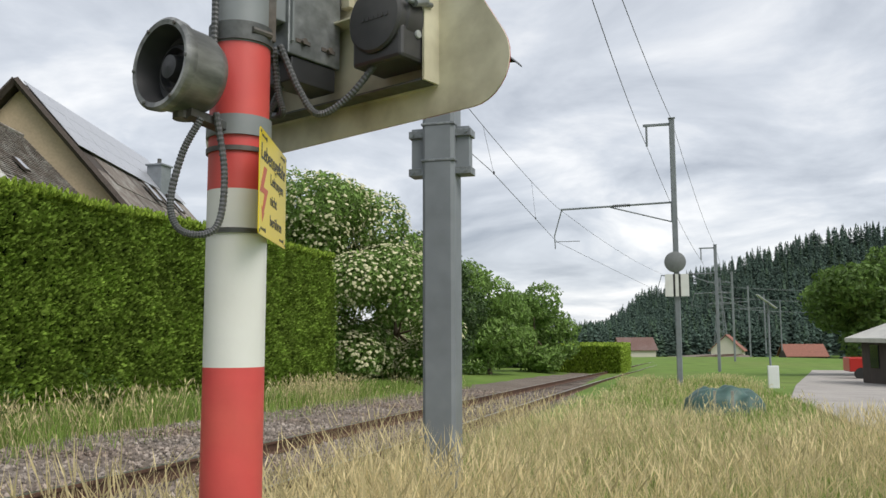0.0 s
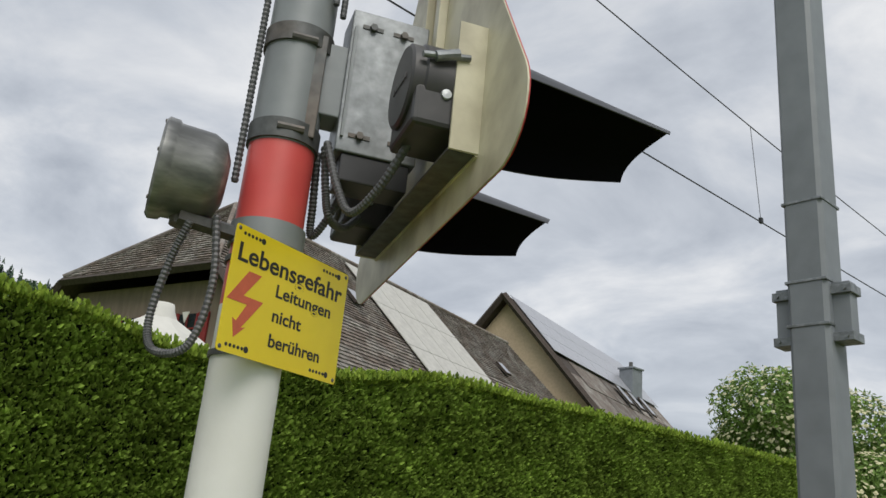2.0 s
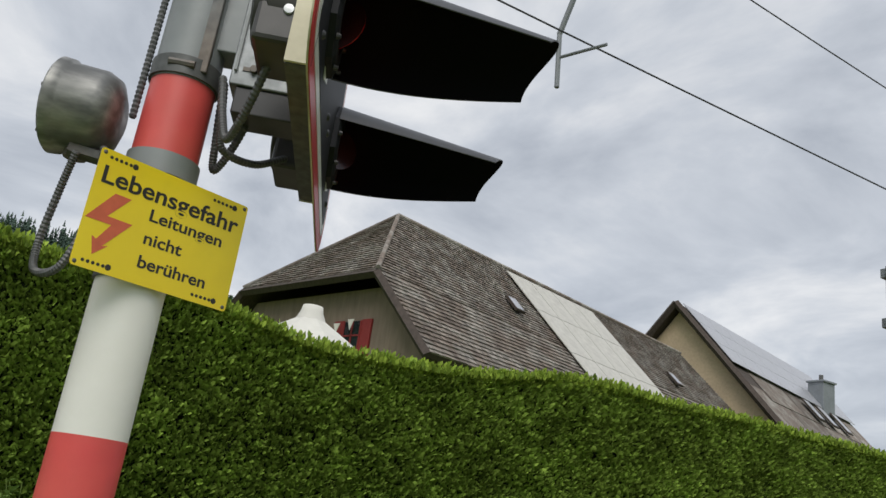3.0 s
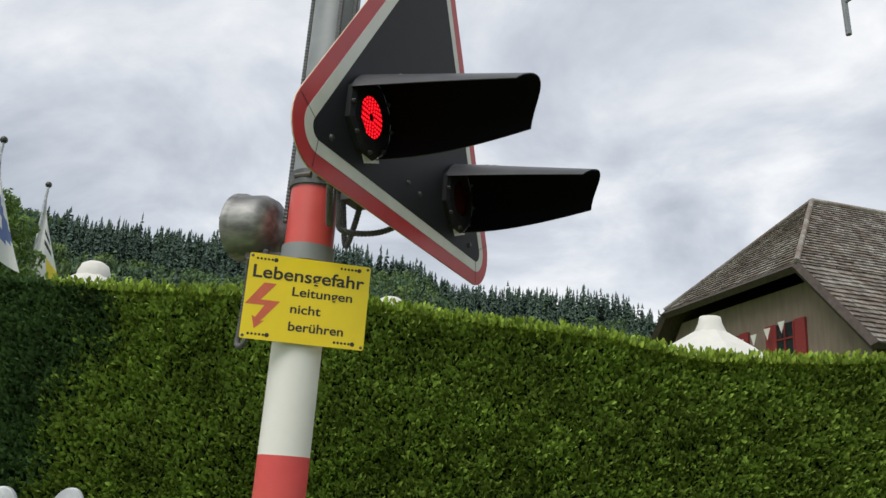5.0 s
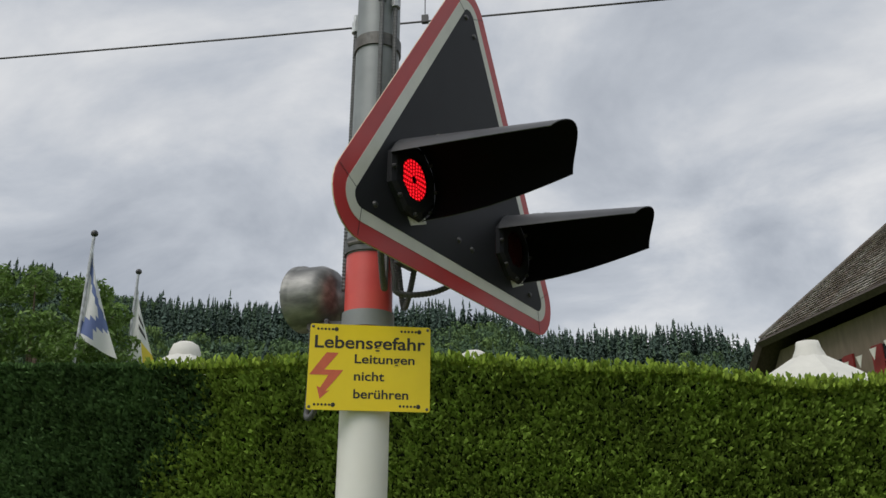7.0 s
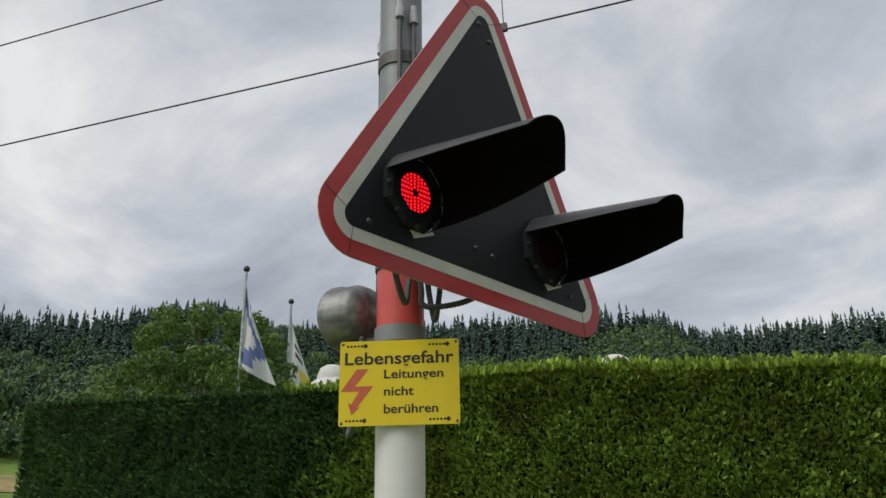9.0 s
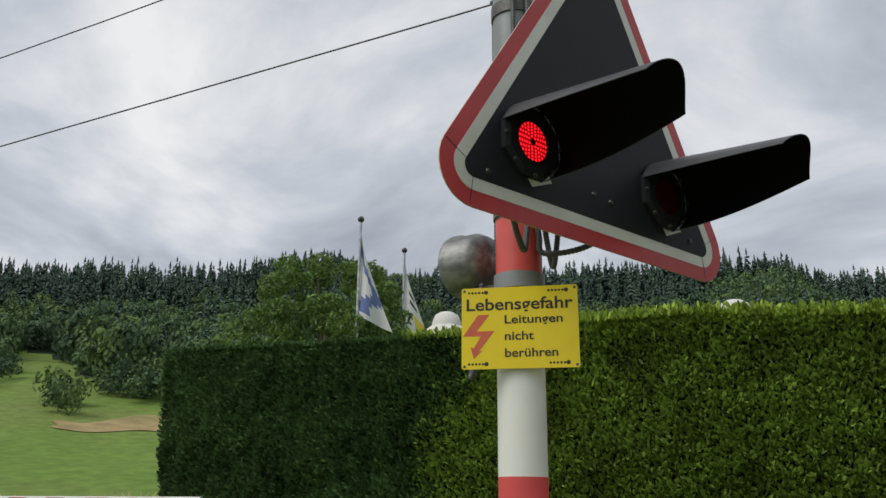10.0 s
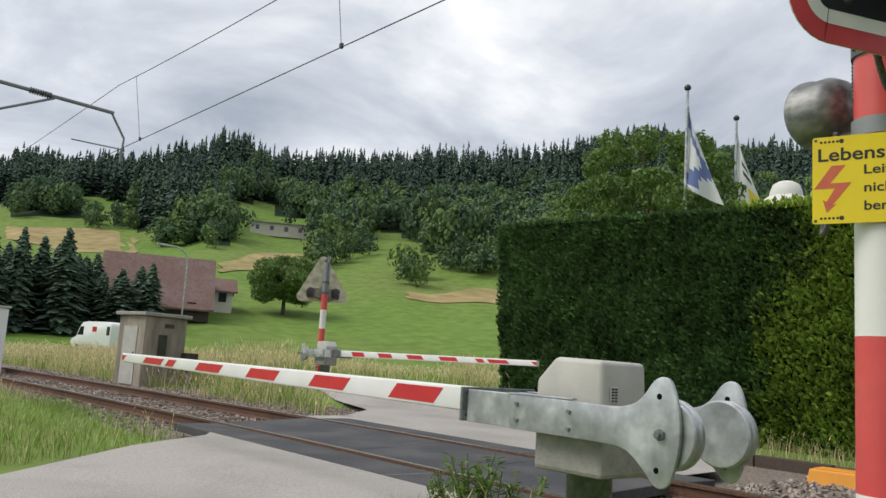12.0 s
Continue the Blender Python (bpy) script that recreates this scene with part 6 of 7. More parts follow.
def build_forest():
    rng = random.Random(8)
    g = np.random.default_rng(21)
    spruce = Wood([conifer_form(g, 13, 5) for _ in range(7)], 1)
    broad = Wood([crown_form(g, 7, 230, .10) for _ in range(8)], 2)
    count = 0
    while count < 8600:
        az, r = rng.uniform(158, 267), 345 - 215 * rng.random() ** 1.25
        x, y = HUB[0] + r * math.cos(radians(az)), HUB[1] + r * math.sin(radians(az))
        if not wooded(x, y):
            continue
        count += 1
        z = land(x, y)
        mix_ = noise.noise((x * .02, y * .02, 9.0)) + 0.35 * noise.noise((x * .07, y * .07, 4.0)) + smooth01(215, 300, r) * 0.75 - 0.40
        tall = 1.0 + 0.32 * noise.noise((x * .035, y * .035, 3.0))
        if mix_ > 0.0 or rng.random() < 0.10:
            spruce.plant(x, y, z - .5, rng.uniform(8.5, 15.0) * tall * (1.0 if rng.random() < .9 else 1.15), rng.uniform(2.2, 3.4), 0 if rng.random() < .7 else 1)
        else:
            broad.plant(x, y, z - 1, rng.uniform(8, 12.5) * tall, rng.uniform(3.0, 4.9), rng.choice((0, 0, 1, 1, 1, 2)))
    # copses and field edges in the meadow
    for az, el, n, wide in ((238.6, 6.2, 8, 1.3), (237.0, 7.0, 5, .9), (232.7, 5.4, 6, .8), (249.6, 6.6, 8, 1.2), (247.4, 6.9, 7, 1.0), (229.2, 6.2, 7, 1.2), (227.3, 6.6, 5, .8), (254, 7.4, 5, 1.0), (257.6, 7.5, 6, 1.2), (245.6, 7.3, 4, .7), (252.5, 7.6, 6, 1.0), (235.9, 8.6, 3, .4)):
        for _ in range(n):
            x, y = slope_spot(az + rng.uniform(-wide, wide), el + rng.uniform(-.3, .4))
            broad.plant(x, y, land(x, y) - .8, rng.uniform(5.0, 8.5), rng.uniform(2.4, 3.8), rng.choice((0, 1, 1, 2)))
    # the ridge to the north
    for _ in range(4200):
        az = 58 + 38.5 * rng.random()
        r = rng.uniform(300, 640)
        x, y = HUB[0] + r * math.cos(radians(az)), HUB[1] + r * math.sin(radians(az))
        if ridge_angle(az) > 0.2 or r > 420:
            spruce.plant(x, y, land(x, y) - 1, rng.uniform(9, 14.5), rng.uniform(2.4, 3.8), 0 if rng.random() < .8 else 1)
    for _ in range(260):
        az = rng.uniform(94, 112)
        r = rng.uniform(420, 640)
        x, y = HUB[0] + r * math.cos(radians(az)), HUB[1] + r * math.sin(radians(az))
        broad.plant(x, y, land(x, y) - 2, rng.uniform(6, 9), rng.uniform(4, 6), rng.choice((0, 1)))
    spruce.build("spruce_forest", ["conifer", "conifer_green"], "dark spruce forest covering the hillside")
    broad.build("mixed_woodland", ["far_dark", "far_leaf", "far_light"], "mixed green broad-leaved woodland on the slope")


build_forest()


def build_spruce(name, label, base, height, spread, seed):
    x, y = base
    tree = thing(name, label, "tree", pose(x, y, land(x, y)))
    bm = bmesh.new()
    tube(bm, (0, 0, -.3), (0, 0, height * .9), .2, .04, 10)
    part("trunk", bm, "bark", tree, smooth=True)
    v = conifer_form(np.random.default_rng(seed), 62, 15, 0.15) * np.array((spread, spread, height))
    v[:, 2] -= height * 0.07
    tagged(raw_quads("crown", v, np.arange(len(v)).reshape(-1, 4), "conifer_green", tree), kind="stuff")


def build_screen():
    rng = random.Random(40)
    for k in range(22):
        x, y = -7.0 - k * 0.98 + rng.uniform(-.5, .5), -75 - 4 * (k % 2) - rng.uniform(0, 4)
        build_spruce("spruce_tree", "dense dark spruce in a row at the meadow edge", (x, y), rng.uniform(7.6, 10.6) * (1 if k < 15 else .74), rng.uniform(2.2, 3.0), 50 + k)


build_screen()


def field(name, az0, az1, el0, el1, mat, label, slant=0.0):
    """A mown field on the slope between two bearings and two height angles from the crossing."""
    n, verts = 14, []
    for j in range(6):
        for i in range(n + 1):
            u = i / n
            e = el0 + (el1 - el0) * (j / 5) * (0.5 + 0.5 * math.sin(math.pi * min(1, 0.15 + u))) + slant * (u - .5) + 0.12 * math.sin(u * 9 + az0)
            x, y = slope_spot(az0 + (az1 - az0) * u + 0.25 * math.sin(j * 2.1), e)
            verts.append((x, y, land(x, y) + 0.14))
    faces = [(j * (n + 1) + i, j * (n + 1) + i + 1, (j + 1) * (n + 1) + i + 1, (j + 1) * (n + 1) + i) for j in range(5) for i in range(n)]
    ob = raw(name, verts, faces, mat)
    ob.data.shade_smooth()
    tagged(ob, label, "field", kind="structure")


field("hay_field", 251.4, 259.5, 5.6, 7.2, "hay", "cut straw-coloured hay field on the slope", 0.3)
field("hay_field", 240.2, 245.9, 5.3, 6.8, "hay", "cut straw-coloured hay field on the slope", -0.3)
field("hay_field", 224.0, 233.0, 4.2, 5.2, "hay", "cut straw-coloured hay field on the slope", 0.0)


# ---- buildings ----
def roof_slope(parent, a, b, c, d, rows, cols, mat="tile", thick=0.05, jitter=0.03, seed=1):
    """Lapped tiles from the ridge edge a-b down to the eave edge d-c, joined into one part."""
    rng = random.Random(seed)
    a, b, c, d = (Vector(p) for p in (a, b, c, d))
    nrm = (b - a).cross(d - a).normalized()
    if nrm.z < 0:
        nrm = -nrm
    verts, faces = [], []
    for j in range(rows):
        t0, t1 = j / rows, min(1.0, (j + 1.25) / rows)
        for i in range(cols):
            o = 0.5 / cols if j % 2 else 0
            u0, u1 = min(1, max(0, i / cols + o)), min(1, (i + 0.97) / cols + o)
            if u1 <= u0:
                continue
            up = 0.012 + jitter * rng.random()

            def pt(u, t):
                return a.lerp(b, u).lerp(d.lerp(c, u), t)
            k = len(verts)
            p0, p1, p2, p3 = pt(u0, t0), pt(u1, t0), pt(u1, t1), pt(u0, t1)
            verts += [p0, p1, p2 + nrm * (thick + up), p3 + nrm * (thick + up), p2, p3]
            faces += [(k, k + 1, k + 2, k + 3), (k + 3, k + 2, k + 4, k + 5)]
    tagged(raw("roof_tiles", verts, faces, mat, parent), kind="stuff")
    bm = bmesh.new()
    top = [bm.verts.new(p) for p in (a, b, c, d)]
    low = [bm.verts.new(p - nrm * 0.25) for p in (a, b, c, d)]
    bm.faces.new(top)
    bm.faces.new(low[::-1])
    for i in range(4):
        bm.faces.new((top[i], top[(i + 1) % 4], low[(i + 1) % 4], low[i]))
    part("roof", bm, "darkwood", parent)


def build_farmhouse():
    u = Vector((-0.287, 0.958, 0))
    w = Vector((0.958, 0.287, 0))
    G = Vector((-34.75, 15.9, 0))
    house = thing("farmhouse", "large old farmhouse with a weathered half-hipped tile roof", "house")
    zr, zh, ze, half, hh = 16.2, 11.0, 7.2, 5.2, 9.0
    A, E = G + u * 5.2, G + u * 37
    A.z = E.z = zr

    def P(along, across, z):
        v = G + u * along + w * across
        return Vector((v.x, v.y, z))
    B, C = P(0, half, zh), P(0, -half, zh)
    Be, Ce = P(0, hh, ze), P(0, -hh, ze)
    # camera-side slope up to the half hip, pieced in two
    roof_slope(house, A, E, P(37, half, zh), B, 26, 150, seed=2)
    roof_slope(house, B, P(37, half, zh), P(37, hh, ze), Be, 16, 150, seed=3)
    roof_slope(house, E, A, C, P(37, -half, zh), 6, 12, seed=4)
    roof_slope(house, P(37, -half, zh), C, Ce, P(37, -hh, ze), 4, 12, seed=5)
    roof_slope(house, A, A + w * 0.01, B, C, 26, 44, seed=6)
    # ridge caps, verges and eave boards
    bm = bmesh.new()
    tube(bm, A + Vector((0, 0, .08)), E + Vector((0, 0, .08)), .14, seg=8)
    tube(bm, A + Vector((0, 0, .08)), B + Vector((0, 0, .1)), .12, seg=8)
    tube(bm, A + Vector((0, 0, .08)), C + Vector((0, 0, .1)), .12, seg=8)
    part("ridge_tiles", bm, "tile", house)
    bm = bmesh.new()
    for p, q in ((B, Be), (C, Ce), (B, C)):
        tube(bm, p - Vector((0, 0, .15)), q - Vector((0, 0, .15)), .22, seg=4)
    part("barge_board", bm, "darkwood", house)
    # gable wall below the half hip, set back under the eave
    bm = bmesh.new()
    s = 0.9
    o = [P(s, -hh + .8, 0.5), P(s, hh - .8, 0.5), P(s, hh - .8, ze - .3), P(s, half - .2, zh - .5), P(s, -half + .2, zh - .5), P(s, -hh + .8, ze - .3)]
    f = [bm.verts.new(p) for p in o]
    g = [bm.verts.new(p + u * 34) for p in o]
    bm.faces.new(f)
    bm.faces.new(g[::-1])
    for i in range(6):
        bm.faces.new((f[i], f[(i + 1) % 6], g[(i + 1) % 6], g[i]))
    # the wall's brown is darkened to hold the shade under the eaves
    part("wall", bm, "timber", house, "brown timber gable wall, colour darkened for the roof's shade")
    for y0 in (-0.6, 3.2):
        F = Matrix(((w.x, -u.x, 0, P(s, y0, 7.4).x), (w.y, -u.y, 0, P(s, y0, 7.4).y), (0, 0, 1, 7.4), (0, 0, 0, 1)))
        bm = bmesh.new()
        box(bm, -0.6, 0.6, 0.02, 0.10, 0, 1.6)
        wn = part("window", bm, "glass", house, m=F)
        for sx_ in (-1, 1):
            bm = bmesh.new()
            box(bm, sx_ * 0.95 - .32, sx_ * 0.95 + .32, 0.03, 0.12, -0.05, 1.65)
            part("shutter", bm, "shutter", wn, "dark red wooden shutter")
        bm = bmesh.new()
        for k in (-1, 0, 1):
            box(bm, k * .58 - .04, k * .58 + .04, .09, .14, 0, 1.6)
        box(bm, -.6, .6, .09, .14, .9, .97)
        part("window_frame", bm, "shutter", wn)
    # string of pennants under the eave
    for k in range(9):
        bm = bmesh.new()
        c0 = P(0.5, -4.2 + k * 0.95, 9.0 - 0.35 * math.sin(k * math.pi / 8))
        prism(bm, [(-.22, 0), (.22, 0), (0, -.5)], 0, .02, m=Matrix.Translation(c0) @ Matrix(((w.x, 0, -u.x, 0), (w.y, 0, -u.y, 0), (0, 1, 0, 0), (0, 0, 0, 1))))
        part("pennant", bm, "canvas", house)
    # pale translucent panels and small roof windows on the long slope
    nrm = (E - A).cross(B - A).normalized()
    nrm = nrm if nrm.z > 0 else -nrm
    dn = (P(10, half, zh) - P(10, 0, zr)).normalized()
    for i in range(4):
        for j in range(3):
            o = P(13.9 + i * 2.35, 0, zr) + dn * (0.7 + j * 3.7) + nrm * 0.22
            bm = bmesh.new()
            box(bm, 0, 2.3, 0, 3.65, -0.05, 0.0)
            part("roof_panel", bm, "panel", house, "pale translucent roof panel", m=Matrix(((u.x, dn.x, nrm.x, o.x), (u.y, dn.y, nrm.y, o.y), (u.z, dn.z, nrm.z, o.z), (0, 0, 0, 1))))
    for al, d0 in ((10.8, 4.6), (28.0, 5.2)):
        o = P(al, 0, zr) + dn * d0 + nrm * 0.2
        F = Matrix(((u.x, dn.x, nrm.x, o.x), (u.y, dn.y, nrm.y, o.y), (u.z, dn.z, nrm.z, o.z), (0, 0, 0, 1)))
        bm = bmesh.new()
        box(bm, 0, .8, 0, 1.2, -.02, .12)
        sk = part("roof_window", bm, "darkwood", house, m=F)
        bm = bmesh.new()
        box(bm, .08, .72, .08, 1.1, .12, .135)
        part("pane", bm, "sheet", sk)


build_farmhouse()


def build_second_house():
    u = Vector((-0.287, 0.958, 0))
    w = Vector((0.958, 0.287, 0))
    G = Vector((-50.0, 55.2, 0))
    zr, ze, half = 22.3, 11.5, 9.5
    house = thing("gable_house", "tall cream rendered house with a bright solar-clad roof", "house")

    def P(along, across, z):
        v = G + u * along + w * across
        return Vector((v.x, v.y, z))
    roof_slope(house, P(0, 0, zr), P(31, 0, zr), P(31, half, ze), P(0, half, ze), 3, 4, "tile", seed=7)
    roof_slope(house, P(31, 0, zr), P(0, 0, zr), P(0, -half, ze), P(31, -half, ze), 20, 10, "tile", seed=8)
    bm = bmesh.new()
    o = [P(1.0, -half + .9, 0), P(1.0, half - .9, 0), P(1.0, half - .9, ze + .4), P(1.0, 0, zr - .6), P(1.0, -half + .9, ze + .4)]
    f = [bm.verts.new(p) for p in o]
    g = [bm.verts.new(p + u * 29) for p in o]
    bm.faces.new(f)
    bm.faces.new(g[::-1])
    for i in range(5):
        bm.faces.new((f[i], f[(i + 1) % 5], g[(i + 1) % 5], g[i]))
    part("wall", bm, "render", house, "cream rendered gable wall")
    bm = bmesh.new()
    for s in (-1, 1):
        tube(bm, P(0, 0, zr - .1), P(0, s * half, ze - .1), .32, seg=4)
    part("barge_board", bm, "darkwood", house)
    dn = (P(0, half, ze) - P(0, 0, zr)).normalized()
    nrm = u.cross(dn)
    nrm = nrm if nrm.z > 0 else -nrm
    for i in range(8):
        for j in range(3):
            o = P(0.6 + i * 3.8, 0, zr) + dn * (0.3 + j * 2.4) + nrm * 0.30
            bm = bmesh.new()
            box(bm, 0, 3.76, 0, 2.36, -0.05, 0)
            part("roof_sheet", bm, "sheet", house, "smooth bright roof panel", m=Matrix(((u.x, dn.x, nrm.x, o.x), (u.y, dn.y, nrm.y, o.y), (u.z, dn.z, nrm.z, o.z), (0, 0, 0, 1))))
    for al in (14.5, 18.0, 22.0):
        o = P(al, 0, zr) + dn * 8.0 + nrm * 0.30
        F = Matrix(((u.x, dn.x, nrm.x, o.x), (u.y, dn.y, nrm.y, o.y), (u.z, dn.z, nrm.z, o.z), (0, 0, 0, 1)))
        bm = bmesh.new()
        box(bm, 0, 1.5, 0, 2.6, 0, .14)
        sk = part("roof_window", bm, "darkwood", house, m=F)
        bm = bmesh.new()
        box(bm, .15, 1.35, .15, 2.4, .14, .16)
        part("pane", bm, "sheet", sk)
    bm = bmesh.new()
    c = P(22.5, 4.6, 0)
    box(bm, c.x - .9, c.x + .9, c.y - .9, c.y + .9, 15.5, 19.6, .03)
    box(bm, c.x - 1.05, c.x + 1.05, c.y - 1.05, c.y + 1.05, 19.6, 19.8, .03)
    ch = part("chimney", bm, "mast", house, "grey sheet-clad chimney")
    bm = bmesh.new()
    tube(bm, (c.x, c.y, 19.8), (c.x, c.y, 20.5), .22, seg=10)
    part("cowl", bm, "iron", ch)


build_second_house()


def simple_house(name, label, x, y, lx, ly, h, roof_h, rz, roof="tile_far", wall="plaster", cat="house"):
    z = land(x, y)
    hs = thing(name, label, cat, pose(x, y, z, 0, 0, rz))
    bm = bmesh.new()
    o = [(-ly / 2, -.5), (ly / 2, -.5), (ly / 2, h), (0, h + roof_h * .95), (-ly / 2, h)]
    prism(bm, o, -lx / 2, lx / 2, m=Matrix(((0, 0, 1, 0), (1, 0, 0, 0), (0, 1, 0, 0), (0, 0, 0, 1))))
    part("wall", bm, wall, hs)
    for s in (-1, 1):
        bm = bmesh.new()
        e = ly / 2 + .6
        k = roof_h / (ly / 2)
        vs = [(-lx / 2 - .5, 0, h + roof_h), (lx / 2 + .5, 0, h + roof_h), (lx / 2 + .5, s * e, h - .6 * k), (-lx / 2 - .5, s * e, h - .6 * k)]
        a = [bm.verts.new(p) for p in vs]
        b = [bm.verts.new((p[0], p[1], p[2] + .2)) for p in vs]
        bm.faces.new(a)
        bm.faces.new(b[::-1])
        for i in range(4):
            bm.faces.new((a[i], a[(i + 1) % 4], b[(i + 1) % 4], b[i]))
        part("roof", bm, roof, hs)
    for k in range(max(2, int(lx / 3))):
        bm = bmesh.new()
        xx = -lx / 2 + (k + .5) * lx / max(2, int(lx / 3))
        box(bm, xx - .45, xx + .45, ly / 2 - .02, ly / 2 + .05, h * .35, h * .35 + 1.1)
        part("window", bm, "glass", hs)
    return hs


simple_house("barn", "big barn with a wide brown roof below the slope", -31.5, -86, 11, 11, 1.2, 5.4, -21, "tile_far", "darkwood", "barn")
simple_house("barn_annex", "low pale outbuilding beside the barn", -38.8, -88, 4.6, 4.4, 2.2, 1.3, -21, "tile_far", "plaster", "outbuilding")
house_x, house_y = slope_spot(242.2, 7.9)
simple_house("hillside_house", "long low white house among trees on the slope", house_x, house_y, 14, 6, 2.9, 0.45, 332, "concrete", "plaster")
simple_house("village_house", "far village house with a red-brown roof", -9.5, 268, 11, 8, 2.4, 3.4, 20, "tile_far", "plaster")
simple_house("village_house", "far cream village house with a red roof beside the line", 16.5, 240, 8, 8, 3.4, 3.8, 80, "tile_red", "plaster")
simple_house("village_house", "far village house with a red-brown roof", 38.5, 262, 11, 8, 2.2, 3.0, 10, "tile_red", "darkwood")
simple_house("roadside_shed", "low roadside shed with a shallow grey roof", 12.9, 44.0, 6, 5, 2.2, 0.9, 100, "panel", "darkwood", "shed")


def build_pylon(x, y, height, reach):
    """Steel lattice tower with three pairs of cross-arms."""
    z = land(x, y)
    py = thing("lattice_pylon", "grey steel lattice pylon of a power line far across the valley", "pylon", pose(x, y, z, 0, 0, 12))

    def corner(k, t):
        w = 1.7 * (1 - t) ** 1.2 + 0.28
        return Vector((w * (1 if k in (0, 3) else -1), w * (1 if k < 2 else -1), height * t))
    for k in range(4):
        bm = bmesh.new()
        for i in range(10):
            tube(bm, corner(k, i / 10), corner(k, (i + 1) / 10), .10, seg=5)
            tube(bm, corner(k, i / 10), corner((k + 1) % 4, (i + 1) / 10), .05, seg=4)
            tube(bm, corner((k + 1) % 4, i / 10), corner(k, (i + 1) / 10), .05, seg=4)
        part("lattice_side", bm, "mast", py)
    for t in (0.68, 0.81, 0.94):
        for s_ in (-1, 1):
            bm = bmesh.new()
            tube(bm, (0, 0, height * t + .6), (s_ * reach, 0, height * t), .07, seg=5)
            tube(bm, (0, 0, height * t), (s_ * reach, 0, height * t), .07, seg=5)
            arm = part("cross_arm", bm, "mast", py)
            bm = bmesh.new()
            tube(bm, (s_ * reach, 0, height * t), (s_ * reach, 0, height * t - 1.2), .07, seg=6)
            part("insulator", bm, "housing", arm)
    return Vector((x, y, z))


def build_power_line():
    a = build_pylon(15.5, 252.0, 24.0, 3.4)
    b = build_pylon(150.0, 262.0, 24.0, 3.4)
    line = thing("power_line", "thin sagging conductors strung between two pylons", "power line")
    for t in (0.68, 0.81, 0.94):
        for s_ in (-1, 1):
            o = Vector((0, s_ * 1.5, 24 * t - 1.2))
            pts = []
            for k in range(21):
                u = k / 20
                p = (a + o).lerp(b + o, u)
                p.z -= 3.0 * 4 * u * (1 - u)
                pts.append(p)
            bm = bmesh.new()
            sweep(bm, pts, 0.03, 5)
            part("conductor", bm, "mast", line)


build_power_line()


# ---- garden things behind the hedge ----
def build_parasol(x, y, z_top, wide):
    z0 = land(x, y)
    p = thing("garden_parasol", "closed white canvas garden parasol with a rounded cap behind the hedge", "parasol", pose(x, y, z0), "garden parasols")
    h = z_top - z0
    bm = bmesh.new()
    tube(bm, (0, 0, 0), (0, 0, h - .2), .03, seg=8)
    part("pole", bm, "galv", p)
    bm = bmesh.new()
    lathe(bm, [(wide, h - 1.15), (wide * .62, h - .72), (.36, h - .34), (.30, h - .30)], 8)
    part("canopy", bm, "canvas", p)
    bm = bmesh.new()
    lathe(bm, [(.34, h - .36), (.33, h - .24), (.27, h - .08), (.15, h - .01), (0, h)] if wide < 1.52 else [(.34, h - .34), (.25, h - .14), (.22, h), (0, h)], 16)
    part("cap", bm, "canvas", p, smooth=True)


build_parasol(-14.2, 2.85, 4.98, 1.5)
build_parasol(-14.0, -3.4, 5.32, 1.4)
build_parasol(-15.0, 9.61, 5.14, 1.55)


def build_flag(x, y, top, cloth, seed, label):
    rng = random.Random(seed)
    z0 = land(x, y)
    f = thing("flagpole", label, "flagpole", pose(x, y, z0), "flagpoles")
    h = top - z0
    bm = bmesh.new()
    tube(bm, (0, 0, 0), (0, 0, h - .1), .06, .045, 10)
    part("pole", bm, "galv_light", f)
    bm = bmesh.new()
    bmesh.ops.create_uvsphere(bm, u_segments=10, v_segments=6, radius=.11, matrix=Matrix.Translation((0, 0, h)))
    part("finial", bm, "housing", f, smooth=True)
    # cloth hanging in folds, cut into coloured strips
    rows, cols = 16, 10
    d = Vector((-0.35, 0.94, 0))
    s = Vector((-d.y, d.x, 0))
    grid = []
    for j in range(rows + 1):
        t = j / rows
        row = []
        for i in range(cols + 1):
            u = i / cols
            reach = (0.12 + 1.05 * t ** 0.9) * u
            drop = h - .25 - t * 3.0 - u * (0.9 - 0.35 * t) - 0.2 * u * math.sin(3 * t)
            fold = 0.13 * math.sin(u * 7 + t * 3) * (0.3 + t)
            row.append(d * reach + s * fold + Vector((0, 0, drop)))
        grid.append(row)
    groups = {}
    for j in range(rows):
        for i in range(cols):
            groups.setdefault(cloth(i / cols, j / rows), []).append((j, i))
    for mat, cells in groups.items():
        bm = bmesh.new()
        for j, i in cells:
            bm.faces.new([bm.verts.new(grid[a][b]) for a, b in ((j, i), (j, i + 1), (j + 1, i + 1), (j + 1, i))])
        bmesh.ops.remove_doubles(bm, verts=bm.verts, dist=1e-5)
        part("cloth_field", bm, mat, f, smooth=True)


build_flag(-19.0, -9.25, 10.07, lambda u, t: "flagblue" if (0.22 < u + 0.3 * math.sin(t * 9) < 0.62 and 0.12 < t < 0.9) else "flagwhite", 1, "white and blue flag hanging from a tall pole")
build_flag(-23.6, -10.3, 10.42, lambda u, t: "flagyellow" if t > 0.6 and u > 0.4 else ("ink" if 0.25 < t < 0.5 and 0.3 < u < 0.75 and (int(t * 24) % 3) else "flagwhite"), 2, "white flag with yellow corner on a tall pole")


